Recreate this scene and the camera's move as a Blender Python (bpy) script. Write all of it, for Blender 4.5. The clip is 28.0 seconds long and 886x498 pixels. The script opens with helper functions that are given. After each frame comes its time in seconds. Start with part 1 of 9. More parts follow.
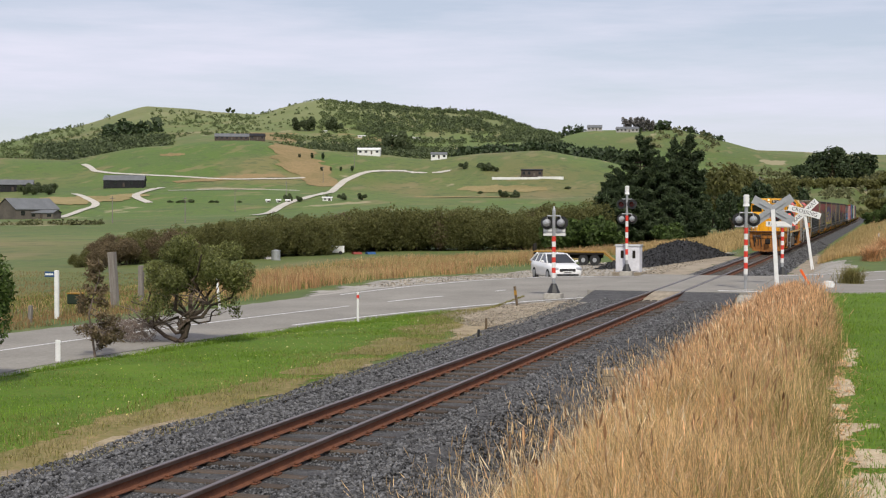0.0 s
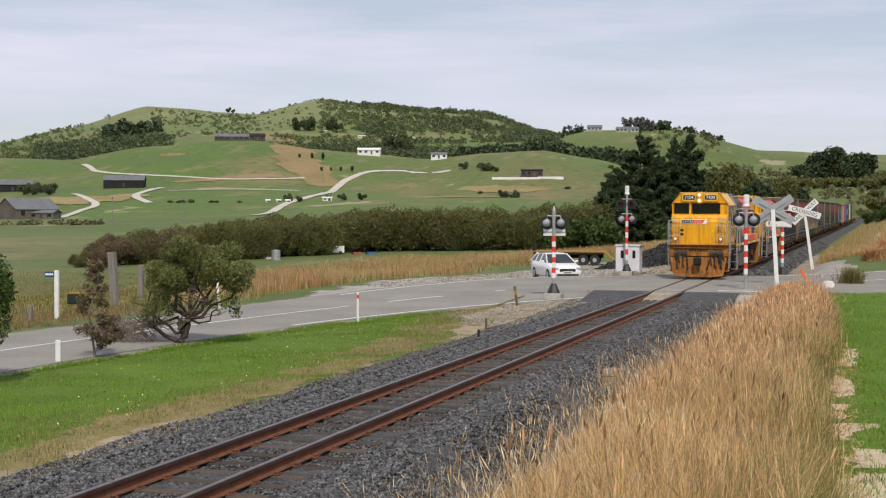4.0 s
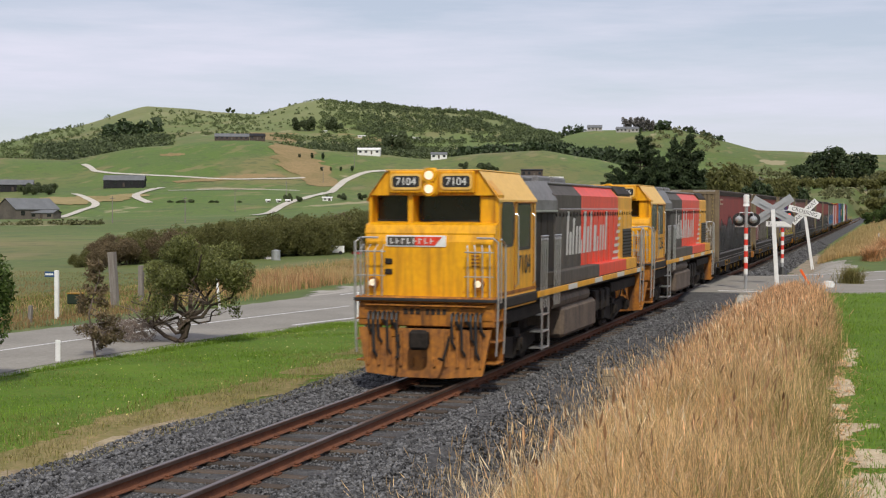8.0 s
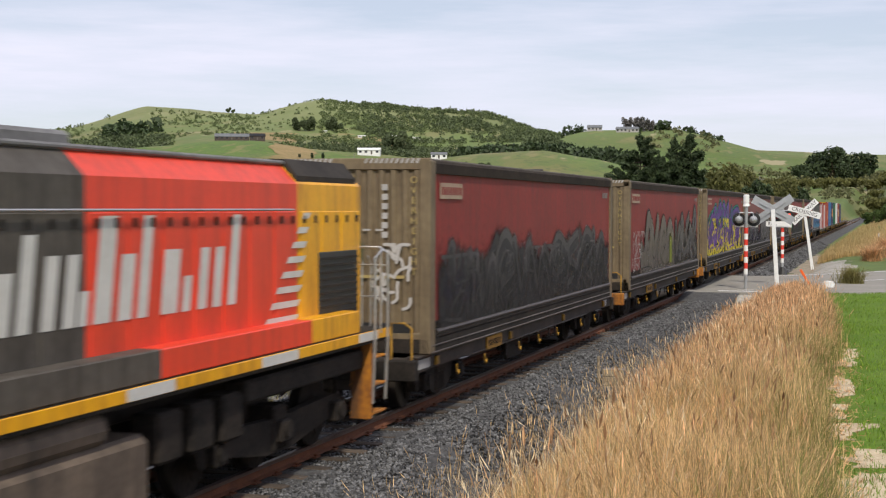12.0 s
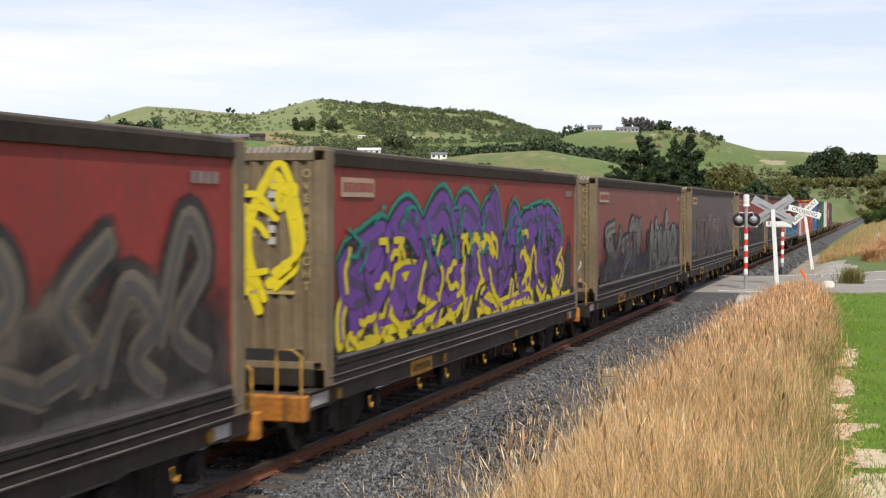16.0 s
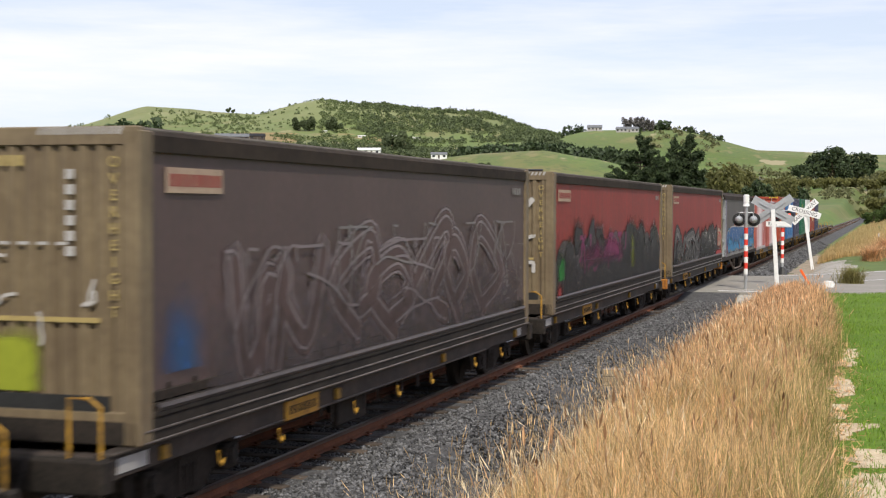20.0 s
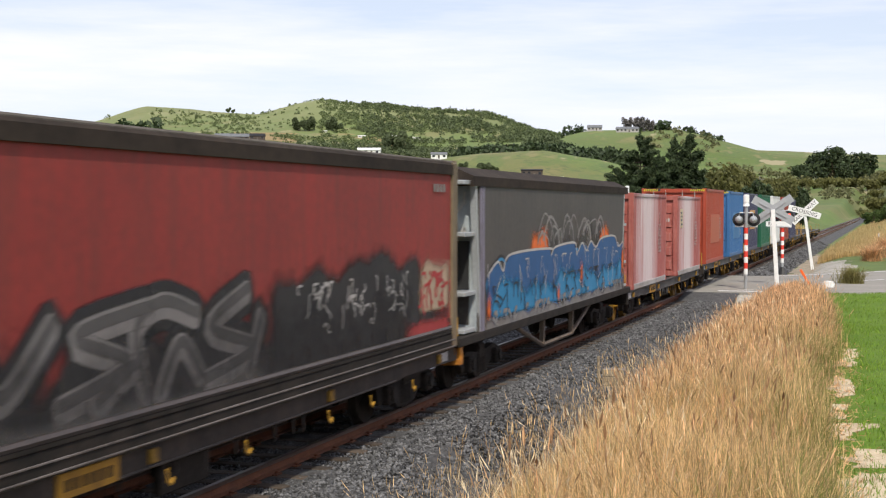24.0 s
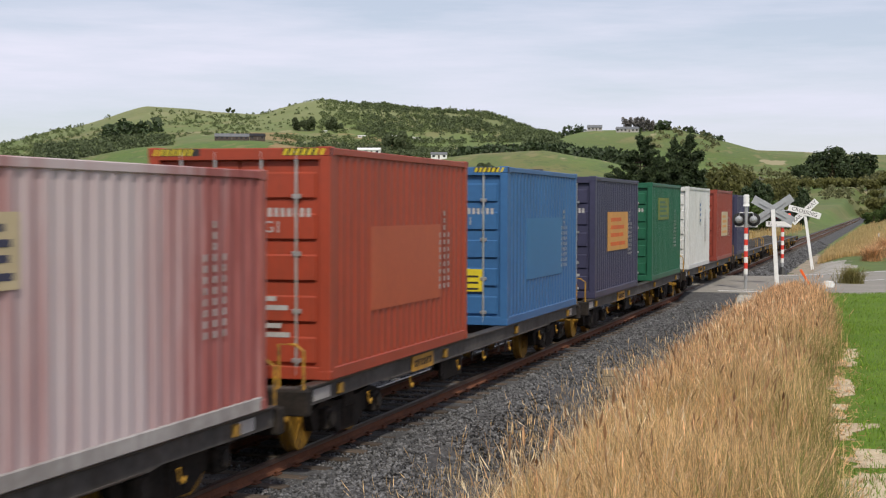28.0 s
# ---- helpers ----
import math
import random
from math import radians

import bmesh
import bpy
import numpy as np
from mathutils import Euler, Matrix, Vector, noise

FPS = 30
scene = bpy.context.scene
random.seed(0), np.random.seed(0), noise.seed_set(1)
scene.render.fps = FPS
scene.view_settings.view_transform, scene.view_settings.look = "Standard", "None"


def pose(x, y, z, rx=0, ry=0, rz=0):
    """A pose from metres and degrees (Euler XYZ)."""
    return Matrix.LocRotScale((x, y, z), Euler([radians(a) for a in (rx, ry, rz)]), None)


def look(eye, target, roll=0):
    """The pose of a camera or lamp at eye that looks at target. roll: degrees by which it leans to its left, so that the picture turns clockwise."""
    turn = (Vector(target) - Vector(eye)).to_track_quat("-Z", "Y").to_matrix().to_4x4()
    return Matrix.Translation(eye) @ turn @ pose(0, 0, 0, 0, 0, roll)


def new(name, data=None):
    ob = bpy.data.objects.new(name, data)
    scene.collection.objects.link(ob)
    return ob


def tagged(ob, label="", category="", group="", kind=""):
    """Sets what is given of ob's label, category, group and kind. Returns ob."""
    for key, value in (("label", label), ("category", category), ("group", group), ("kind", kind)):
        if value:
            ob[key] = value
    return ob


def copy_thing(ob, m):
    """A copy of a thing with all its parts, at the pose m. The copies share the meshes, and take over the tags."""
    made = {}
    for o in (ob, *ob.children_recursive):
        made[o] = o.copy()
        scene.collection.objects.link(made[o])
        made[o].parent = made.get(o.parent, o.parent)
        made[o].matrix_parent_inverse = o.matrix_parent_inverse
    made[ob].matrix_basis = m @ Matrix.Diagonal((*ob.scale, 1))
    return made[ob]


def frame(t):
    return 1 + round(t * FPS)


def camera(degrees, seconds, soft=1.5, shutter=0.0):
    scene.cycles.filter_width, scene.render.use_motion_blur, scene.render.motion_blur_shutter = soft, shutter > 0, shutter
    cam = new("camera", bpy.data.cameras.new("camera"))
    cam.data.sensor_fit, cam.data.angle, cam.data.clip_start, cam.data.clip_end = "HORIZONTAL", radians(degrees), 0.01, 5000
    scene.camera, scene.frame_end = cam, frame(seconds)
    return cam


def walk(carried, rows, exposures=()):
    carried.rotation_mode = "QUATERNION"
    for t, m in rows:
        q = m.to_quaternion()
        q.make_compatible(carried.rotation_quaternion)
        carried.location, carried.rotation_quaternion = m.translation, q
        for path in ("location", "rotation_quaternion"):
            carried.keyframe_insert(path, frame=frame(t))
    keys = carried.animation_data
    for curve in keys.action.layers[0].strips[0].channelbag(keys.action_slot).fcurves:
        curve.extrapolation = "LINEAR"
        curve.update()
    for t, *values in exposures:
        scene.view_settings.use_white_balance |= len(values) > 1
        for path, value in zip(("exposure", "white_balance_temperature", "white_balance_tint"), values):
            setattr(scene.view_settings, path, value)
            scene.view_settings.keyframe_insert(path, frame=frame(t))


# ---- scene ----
cam = camera(33.69, 28.0, soft=1.2, shutter=0.4)
EYE = (7.617, 0.0, 3.057)
VIEW = look(EYE, (4.7262, 9.5687, 2.7699), 0.19)
walk(cam, [(0.0, VIEW), (28.0, VIEW)], [(0.0, -0.04), (4.0, -0.1), (7.0, -0.1), (10.0, -0.08), (11.0, -0.06), (12.0, 0.1), (15.0, 0.34), (25.0, 0.35), (26.3, 0.2), (27.0, 0.06), (28.0, 0.0)])

# ---- light ----
SUN = Vector((0.26, -0.62, 0.74)).normalized()
world = bpy.data.worlds.new("sky")
scene.world = world
world.use_nodes = True
wn, wl = world.node_tree.nodes, world.node_tree.links
sky = wn.new("ShaderNodeTexSky")
sky.sky_type, sky.sun_disc = "NISHITA", False
sky.sun_elevation, sky.sun_rotation = math.asin(SUN.z), math.atan2(SUN.x, SUN.y)
sky.air_density, sky.dust_density, sky.ozone_density = 1.0, 0.5, 2.0
tc, mp = wn.new("ShaderNodeTexCoord"), wn.new("ShaderNodeMapping")
mp.inputs["Scale"].default_value = (1.0, 1.0, 9.0)
mp.inputs["Rotation"].default_value = (0.02, 0.05, 0.0)
cl = wn.new("ShaderNodeTexNoise")
cl.inputs["Scale"].default_value, cl.inputs["Detail"].default_value, cl.inputs["Roughness"].default_value = 2.6, 9.0, 0.6
cr = wn.new("ShaderNodeValToRGB")
cr.color_ramp.elements[0].position, cr.color_ramp.elements[1].position = 0.36, 0.66
cr.color_ramp.elements[0].color, cr.color_ramp.elements[1].color = (0.48, 0.48, 0.48, 1), (1, 1, 1, 1)
cm = wn.new("ShaderNodeMixRGB")
cm.inputs[2].default_value = (9.5, 9.55, 11.2, 1)
wl.new(tc.outputs["Generated"], mp.inputs["Vector"])
wl.new(mp.outputs["Vector"], cl.inputs["Vector"])
wl.new(cl.outputs["Fac"], cr.inputs["Fac"])
wl.new(cr.outputs["Color"], cm.inputs["Fac"])
wl.new(sky.outputs["Color"], cm.inputs[1])
wl.new(cm.outputs["Color"], wn["Background"].inputs["Color"])
wn["Background"].inputs["Strength"].default_value = 0.085
sun = new("sun", bpy.data.lights.new("sun", "SUN"))
sun.data.energy, sun.data.angle, sun.data.color = 3.25, radians(2.0), (1.0, 0.93, 0.80)
sun.matrix_world = look(SUN * 50, (0, 0, 0))


# ---- materials ----
def shade(name, c1, c2=None, rough=0.6, metal=0.0, scale=3.0, grain=40.0, bump=0.0, spec=0.4, stretch=(1, 1, 1), island=0.0, rand=0.0, dirt=None, dirt_amount=0.5, glow=None, coords="Object", bump_dist=0.02, thin=0.0, gaps=0.0, cover=0.0):
    """A surface with two scales of variation, optional streaked dirt and relief."""
    m = bpy.data.materials.new(name)
    m.use_nodes = True
    n, l = m.node_tree.nodes, m.node_tree.links
    b = n["Principled BSDF"]
    b.inputs["Roughness"].default_value, b.inputs["Metallic"].default_value = rough, metal
    b.inputs["Specular IOR Level"].default_value = spec
    c2 = c2 or tuple(x * 0.8 for x in c1)
    co, ma = n.new("ShaderNodeTexCoord"), n.new("ShaderNodeMapping")
    ma.inputs["Scale"].default_value = stretch
    l.new(co.outputs[coords], ma.inputs["Vector"])
    big, small = n.new("ShaderNodeTexNoise"), n.new("ShaderNodeTexNoise")
    big.inputs["Scale"].default_value, big.inputs["Detail"].default_value = scale, 5.0
    small.inputs["Scale"].default_value, small.inputs["Detail"].default_value = grain, 3.0
    l.new(ma.outputs["Vector"], big.inputs["Vector"])
    l.new(ma.outputs["Vector"], small.inputs["Vector"])
    add = n.new("ShaderNodeMath")
    add.operation = "MULTIPLY_ADD"
    add.inputs[1].default_value = 0.45
    l.new(small.outputs["Fac"], add.inputs[0])
    half = n.new("ShaderNodeMath")
    half.operation = "MULTIPLY"
    half.inputs[1].default_value = 0.55
    l.new(big.outputs["Fac"], half.inputs[0])
    l.new(half.outputs[0], add.inputs[2])
    fac = add.outputs[0]
    ramp = n.new("ShaderNodeValToRGB")
    ramp.color_ramp.elements[0].position, ramp.color_ramp.elements[1].position = 0.35, 0.65
    ramp.color_ramp.elements[0].color, ramp.color_ramp.elements[1].color = (*c2, 1), (*c1, 1)
    l.new(fac, ramp.inputs["Fac"])
    col = ramp.outputs["Color"]
    if dirt:
        dm, dn, dr = n.new("ShaderNodeMapping"), n.new("ShaderNodeTexNoise"), n.new("ShaderNodeValToRGB")
        dm.inputs["Scale"].default_value = (4.0, 4.0, 0.35)
        dn.inputs["Scale"].default_value, dn.inputs["Detail"].default_value = 2.2, 6.0
        dr.color_ramp.elements[0].position, dr.color_ramp.elements[1].position = 0.45, 0.75
        dr.color_ramp.elements[0].color, dr.color_ramp.elements[1].color = (0, 0, 0, 1), (dirt_amount,) * 3 + (1,)
        l.new(co.outputs[coords], dm.inputs["Vector"])
        l.new(dm.outputs["Vector"], dn.inputs["Vector"])
        l.new(dn.outputs["Fac"], dr.inputs["Fac"])
        mx = n.new("ShaderNodeMixRGB")
        mx.inputs[2].default_value = (*dirt, 1)
        l.new(dr.outputs["Color"], mx.inputs["Fac"])
        l.new(col, mx.inputs[1])
        col = mx.outputs["Color"]
    if island or rand:
        src = n.new("ShaderNodeNewGeometry").outputs["Random Per Island"] if island else n.new("ShaderNodeObjectInfo").outputs["Random"]
        amount = island or rand
        mr = n.new("ShaderNodeMapRange")
        mr.inputs["To Min"].default_value, mr.inputs["To Max"].default_value = 1 - amount, 1 + amount
        l.new(src, mr.inputs["Value"])
        hs = n.new("ShaderNodeHueSaturation")
        l.new(mr.outputs["Result"], hs.inputs["Value"])
        l.new(col, hs.inputs["Color"])
        col = hs.outputs["Color"]
    l.new(col, b.inputs["Base Color"])
    if bump:
        bu = n.new("ShaderNodeBump")
        bu.inputs["Strength"].default_value, bu.inputs["Distance"].default_value = bump, bump_dist
        l.new(fac, bu.inputs["Height"])
        l.new(bu.outputs["Normal"], b.inputs["Normal"])
    if glow:
        b.inputs["Emission Color"].default_value, b.inputs["Emission Strength"].default_value = (*glow[:3], 1), glow[3]
    if thin:
        tr, ms = n.new("ShaderNodeBsdfTranslucent"), n.new("ShaderNodeMixShader")
        ms.inputs["Fac"].default_value = thin
        l.new(col, tr.inputs["Color"])
        l.new(b.outputs["BSDF"], ms.inputs[1])
        l.new(tr.outputs["BSDF"], ms.inputs[2])
        l.new(ms.outputs["Shader"], n["Material Output"].inputs["Surface"])
    if gaps:
        # thin sprayed paint: bare specks and worn streaks
        gn, gr, tp, ms = n.new("ShaderNodeTexNoise"), n.new("ShaderNodeValToRGB"), n.new("ShaderNodeBsdfTransparent"), n.new("ShaderNodeMixShader")
        gn.inputs["Scale"].default_value, gn.inputs["Detail"].default_value, gn.inputs["Roughness"].default_value = 2.6, 9.0, 0.75
        gr.color_ramp.elements[0].position, gr.color_ramp.elements[1].position = 0.5 + gaps * 0.06, 0.62 + gaps * 0.08
        gr.color_ramp.elements[0].color, gr.color_ramp.elements[1].color = (0, 0, 0, 1), (gaps,) * 3 + (1,)
        l.new(co.outputs["Object"], gn.inputs["Vector"])
        l.new(gn.outputs["Fac"], gr.inputs["Fac"])
        l.new(gr.outputs["Color"], ms.inputs["Fac"])
        l.new(b.outputs["BSDF"], ms.inputs[1])
        l.new(tp.outputs["BSDF"], ms.inputs[2])
        l.new(ms.outputs["Shader"], n["Material Output"].inputs["Surface"])
    if cover:
        # sprayed paint: coverage falls off towards a stroke's edge, broken by fine noise
        at, gn, k1, k2, tp, ms = n.new("ShaderNodeAttribute"), n.new("ShaderNodeTexNoise"), n.new("ShaderNodeMath"), n.new("ShaderNodeMath"), n.new("ShaderNodeBsdfTransparent"), n.new("ShaderNodeMixShader")
        at.attribute_name = "cover"
        gn.inputs["Scale"].default_value, gn.inputs["Detail"].default_value, gn.inputs["Roughness"].default_value = 5.0, 8.0, 0.7
        l.new(co.outputs["Object"], gn.inputs["Vector"])
        k1.operation, k1.inputs[1].default_value = "MULTIPLY_ADD", cover
        l.new(at.outputs["Fac"], k1.inputs[0])
        l.new(gn.outputs["Fac"], k1.inputs[2])
        k2.operation, k2.use_clamp, k2.inputs[1].default_value = "SUBTRACT", True, 0.55
        l.new(k1.outputs[0], k2.inputs[0])
        l.new(k2.outputs[0], ms.inputs["Fac"])
        l.new(tp.outputs["BSDF"], ms.inputs[1])
        l.new(b.outputs["BSDF"], ms.inputs[2])
        l.new(ms.outputs["Shader"], n["Material Output"].inputs["Surface"])
    return m


M = {}
M["ballast"] = shade("ballast", (0.10, 0.098, 0.098), (0.03, 0.03, 0.031), 0.9, scale=4, grain=28, bump=1.0, bump_dist=0.06)
M["stone"] = shade("stone", (0.142, 0.142, 0.145), (0.038, 0.038, 0.04), 0.85, scale=5, grain=60, island=0.85)
M["rail"] = shade("rail", (0.11, 0.065, 0.05), (0.05, 0.03, 0.025), 0.6, metal=0.3, scale=2, grain=30, bump=0.1)
M["rail_head"] = shade("rail_head", (0.17, 0.125, 0.11), (0.09, 0.06, 0.05), 0.35, metal=0.6, scale=2, grain=30)
M["rust"] = shade("rust", (0.185, 0.07, 0.033), (0.09, 0.035, 0.02), 0.85, scale=6, grain=50, bump=0.2)
M["sleeper"] = shade("sleeper", (0.10, 0.075, 0.055), (0.035, 0.027, 0.022), 0.9, scale=3, grain=25, bump=0.5, stretch=(0.6, 6, 6), rand=0.35)
M["asphalt"] = shade("asphalt", (0.305, 0.288, 0.256), (0.205, 0.194, 0.174), 0.9, scale=0.45, grain=12, bump=0.25, spec=0.12, dirt=(0.20, 0.18, 0.15), dirt_amount=0.4)
M["line_paint"] = shade("line_paint", (0.75, 0.75, 0.74), (0.5, 0.5, 0.5), 0.6, scale=2, grain=20)
M["gravel_dirt"] = shade("gravel_dirt", (0.40, 0.345, 0.265), (0.20, 0.165, 0.12), 0.95, scale=1.2, grain=13, bump=0.9, spec=0.1)
M["gravel"] = shade("gravel", (0.44, 0.42, 0.375), (0.22, 0.205, 0.18), 0.95, scale=1.1, grain=11, bump=0.8, spec=0.1)
M["dirt"] = shade("dirt", (0.40, 0.335, 0.225), (0.19, 0.145, 0.09), 0.95, scale=1.6, grain=14, bump=0.7, spec=0.1)
M["hay"] = shade("hay", (0.82, 0.585, 0.30), (0.48, 0.31, 0.14), 0.75, scale=1.0, grain=6, island=0.6, thin=0.45)
M["hay_far"] = shade("hay_far", (0.60, 0.44, 0.21), (0.40, 0.27, 0.115), 0.8, scale=0.3, grain=2, island=0.3, thin=0.4)
M["grass"] = shade("grass", (0.225, 0.345, 0.04), (0.12, 0.21, 0.022), 0.7, scale=0.6, grain=3, island=0.4, thin=0.45)
M["leaf_olive"] = shade("leaf_olive", (0.22, 0.235, 0.075), (0.125, 0.14, 0.045), 0.6, scale=1.0, grain=5, island=0.5, thin=0.4)
M["leaf_dark"] = shade("leaf_dark", (0.064, 0.092, 0.036), (0.032, 0.052, 0.022), 0.7, scale=0.5, grain=3, island=0.5, thin=0.25)
M["leaf_green"] = shade("leaf_green", (0.10, 0.15, 0.035), (0.05, 0.08, 0.02), 0.7, scale=0.5, grain=3, island=0.5, thin=0.35)
M["leaf_brown"] = shade("leaf_brown", (0.21, 0.155, 0.085), (0.12, 0.095, 0.052), 0.7, scale=0.5, grain=3, island=0.35, thin=0.35)
M["leaf_far"] = shade("leaf_far", (0.185, 0.225, 0.095), (0.125, 0.16, 0.065), 0.8, scale=0.02, grain=0.2, island=0.3, thin=0.45)
M["leaf_hedge"] = shade("leaf_hedge", (0.20, 0.195, 0.065), (0.11, 0.115, 0.038), 0.7, scale=0.12, grain=1.5, island=0.3, thin=0.45)
M["leaf_wood"] = shade("leaf_wood", (0.125, 0.155, 0.072), (0.085, 0.11, 0.052), 0.8, scale=0.02, grain=0.2, island=0.3, thin=0.4)
M["leaf_far2"] = shade("leaf_far2", (0.19, 0.19, 0.085), (0.12, 0.13, 0.06), 0.8, scale=0.02, grain=0.2, island=0.35, thin=0.4)
M["leaf_grey"] = shade("leaf_grey", (0.14, 0.13, 0.12), (0.09, 0.085, 0.08), 0.8, scale=0.05, grain=0.4, island=0.4)
M["hay_brown"] = shade("hay_brown", (0.80, 0.50, 0.27), (0.48, 0.28, 0.14), 0.75, scale=1.2, grain=6, island=0.55, thin=0.4)
M["hay_red"] = shade("hay_red", (0.56, 0.32, 0.16), (0.36, 0.19, 0.09), 0.8, scale=0.3, grain=2, island=0.4, thin=0.4)
M["hay_green"] = shade("hay_green", (0.36, 0.31, 0.12), (0.20, 0.185, 0.06), 0.75, scale=0.4, grain=4, island=0.4, thin=0.4)
M["grass_dull"] = shade("grass_dull", (0.24, 0.26, 0.065), (0.14, 0.165, 0.04), 0.75, scale=0.5, grain=3, island=0.4, thin=0.4)
M["rough_grass"] = shade("rough_grass", (0.27, 0.22, 0.085), (0.13, 0.13, 0.04), 0.8, scale=0.18, grain=1.5, island=0.4, thin=0.4)
M["mail_green"] = shade("mail_green", (0.02, 0.035, 0.02), (0.012, 0.02, 0.012), 0.6)
M["hay_pale"] = shade("hay_pale", (0.95, 0.82, 0.56), (0.75, 0.58, 0.34), 0.75, scale=1.0, grain=6, island=0.35, thin=0.4)
M["bark"] = shade("bark", (0.10, 0.075, 0.055), (0.04, 0.03, 0.022), 0.9, scale=4, grain=30, bump=0.6)
M["twig"] = shade("twig", (0.22, 0.17, 0.14), (0.11, 0.085, 0.07), 0.9, scale=4, grain=30)
M["white"] = shade("white", (0.8, 0.8, 0.79), (0.66, 0.66, 0.64), 0.45, scale=3, grain=30)
M["red_paint"] = shade("red_paint", (0.70, 0.05, 0.03), (0.55, 0.04, 0.025), 0.45, scale=3, grain=30)
M["black"] = shade("black", (0.015, 0.015, 0.016), (0.03, 0.03, 0.03), 0.5, scale=3, grain=30)
M["grey_metal"] = shade("grey_metal", (0.45, 0.46, 0.47), (0.33, 0.34, 0.35), 0.45, metal=0.5, scale=3, grain=30)
M["sign_back"] = shade("sign_back", (0.42, 0.44, 0.45), (0.32, 0.33, 0.34), 0.5, metal=0.4, scale=3, grain=30)
M["glass_dark"] = shade("glass_dark", (0.012, 0.014, 0.016), (0.02, 0.022, 0.024), 0.08, scale=1, grain=4, spec=0.6)
M["yellow"] = shade("yellow", (0.82, 0.41, 0.006), (0.68, 0.31, 0.006), 0.4, scale=1.2, grain=12, dirt=(0.20, 0.08, 0.02), dirt_amount=0.55)
M["yellow_dirty"] = shade("yellow_dirty", (0.52, 0.20, 0.012), (0.20, 0.07, 0.015), 0.7, scale=2.2, grain=14, dirt=(0.05, 0.026, 0.014), dirt_amount=0.9)
M["plough_rust"] = shade("plough_rust", (0.50, 0.20, 0.03), (0.19, 0.075, 0.024), 0.75, scale=1.6, grain=14, dirt=(0.05, 0.028, 0.018), dirt_amount=0.75)
M["glass_side"] = shade("glass_side", (0.012, 0.013, 0.014), (0.02, 0.02, 0.02), 0.2, scale=1, grain=4, spec=0.25)
M["yellow_roof"] = shade("yellow_roof", (0.80, 0.50, 0.13), (0.64, 0.38, 0.09), 0.5, scale=1.2, grain=12)
M["loco_grey"] = shade("loco_grey", (0.105, 0.092, 0.078), (0.062, 0.054, 0.046), 0.6, scale=1.0, grain=10, dirt=(0.022, 0.017, 0.013), dirt_amount=0.6, spec=0.25)
M["loco_red"] = shade("loco_red", (0.78, 0.055, 0.022), (0.66, 0.05, 0.02), 0.42, scale=1.0, grain=12, dirt=(0.22, 0.03, 0.02), dirt_amount=0.4)
M["loco_dark"] = shade("loco_dark", (0.042, 0.035, 0.029), (0.02, 0.017, 0.014), 0.75, scale=2, grain=14, spec=0.2)
M["loco_roof"] = shade("loco_roof", (0.19, 0.185, 0.185), (0.09, 0.085, 0.083), 0.5, scale=1.5, grain=12, spec=0.3)
M["under"] = shade("under", (0.034, 0.027, 0.022), (0.010, 0.009, 0.008), 0.85, scale=2.5, grain=20, bump=0.2, spec=0.2)
M["under_yellow"] = shade("under_yellow", (0.46, 0.25, 0.025), (0.14, 0.08, 0.02), 0.7, scale=5, grain=20)
M["steel_bright"] = shade("steel_bright", (0.55, 0.55, 0.55), (0.4, 0.4, 0.4), 0.3, metal=0.7, scale=3, grain=20)
M["tank"] = shade("tank", (0.16, 0.12, 0.088), (0.08, 0.06, 0.045), 0.75, scale=1.5, grain=14, dirt=(0.03, 0.024, 0.02), dirt_amount=0.7)
M["logo"] = shade("logo", (0.62, 0.61, 0.58), (0.5, 0.49, 0.46), 0.5, scale=2, grain=20)
M["lamp"] = shade("lamp", (0.5, 0.47, 0.4), (0.4, 0.38, 0.33), 0.3, glow=(1.0, 0.80, 0.52, 0.8))
M["red_lamp"] = shade("red_lamp", (0.8, 0.03, 0.01), (0.7, 0.03, 0.01), 0.3, glow=(1.0, 0.07, 0.01, 2.2))


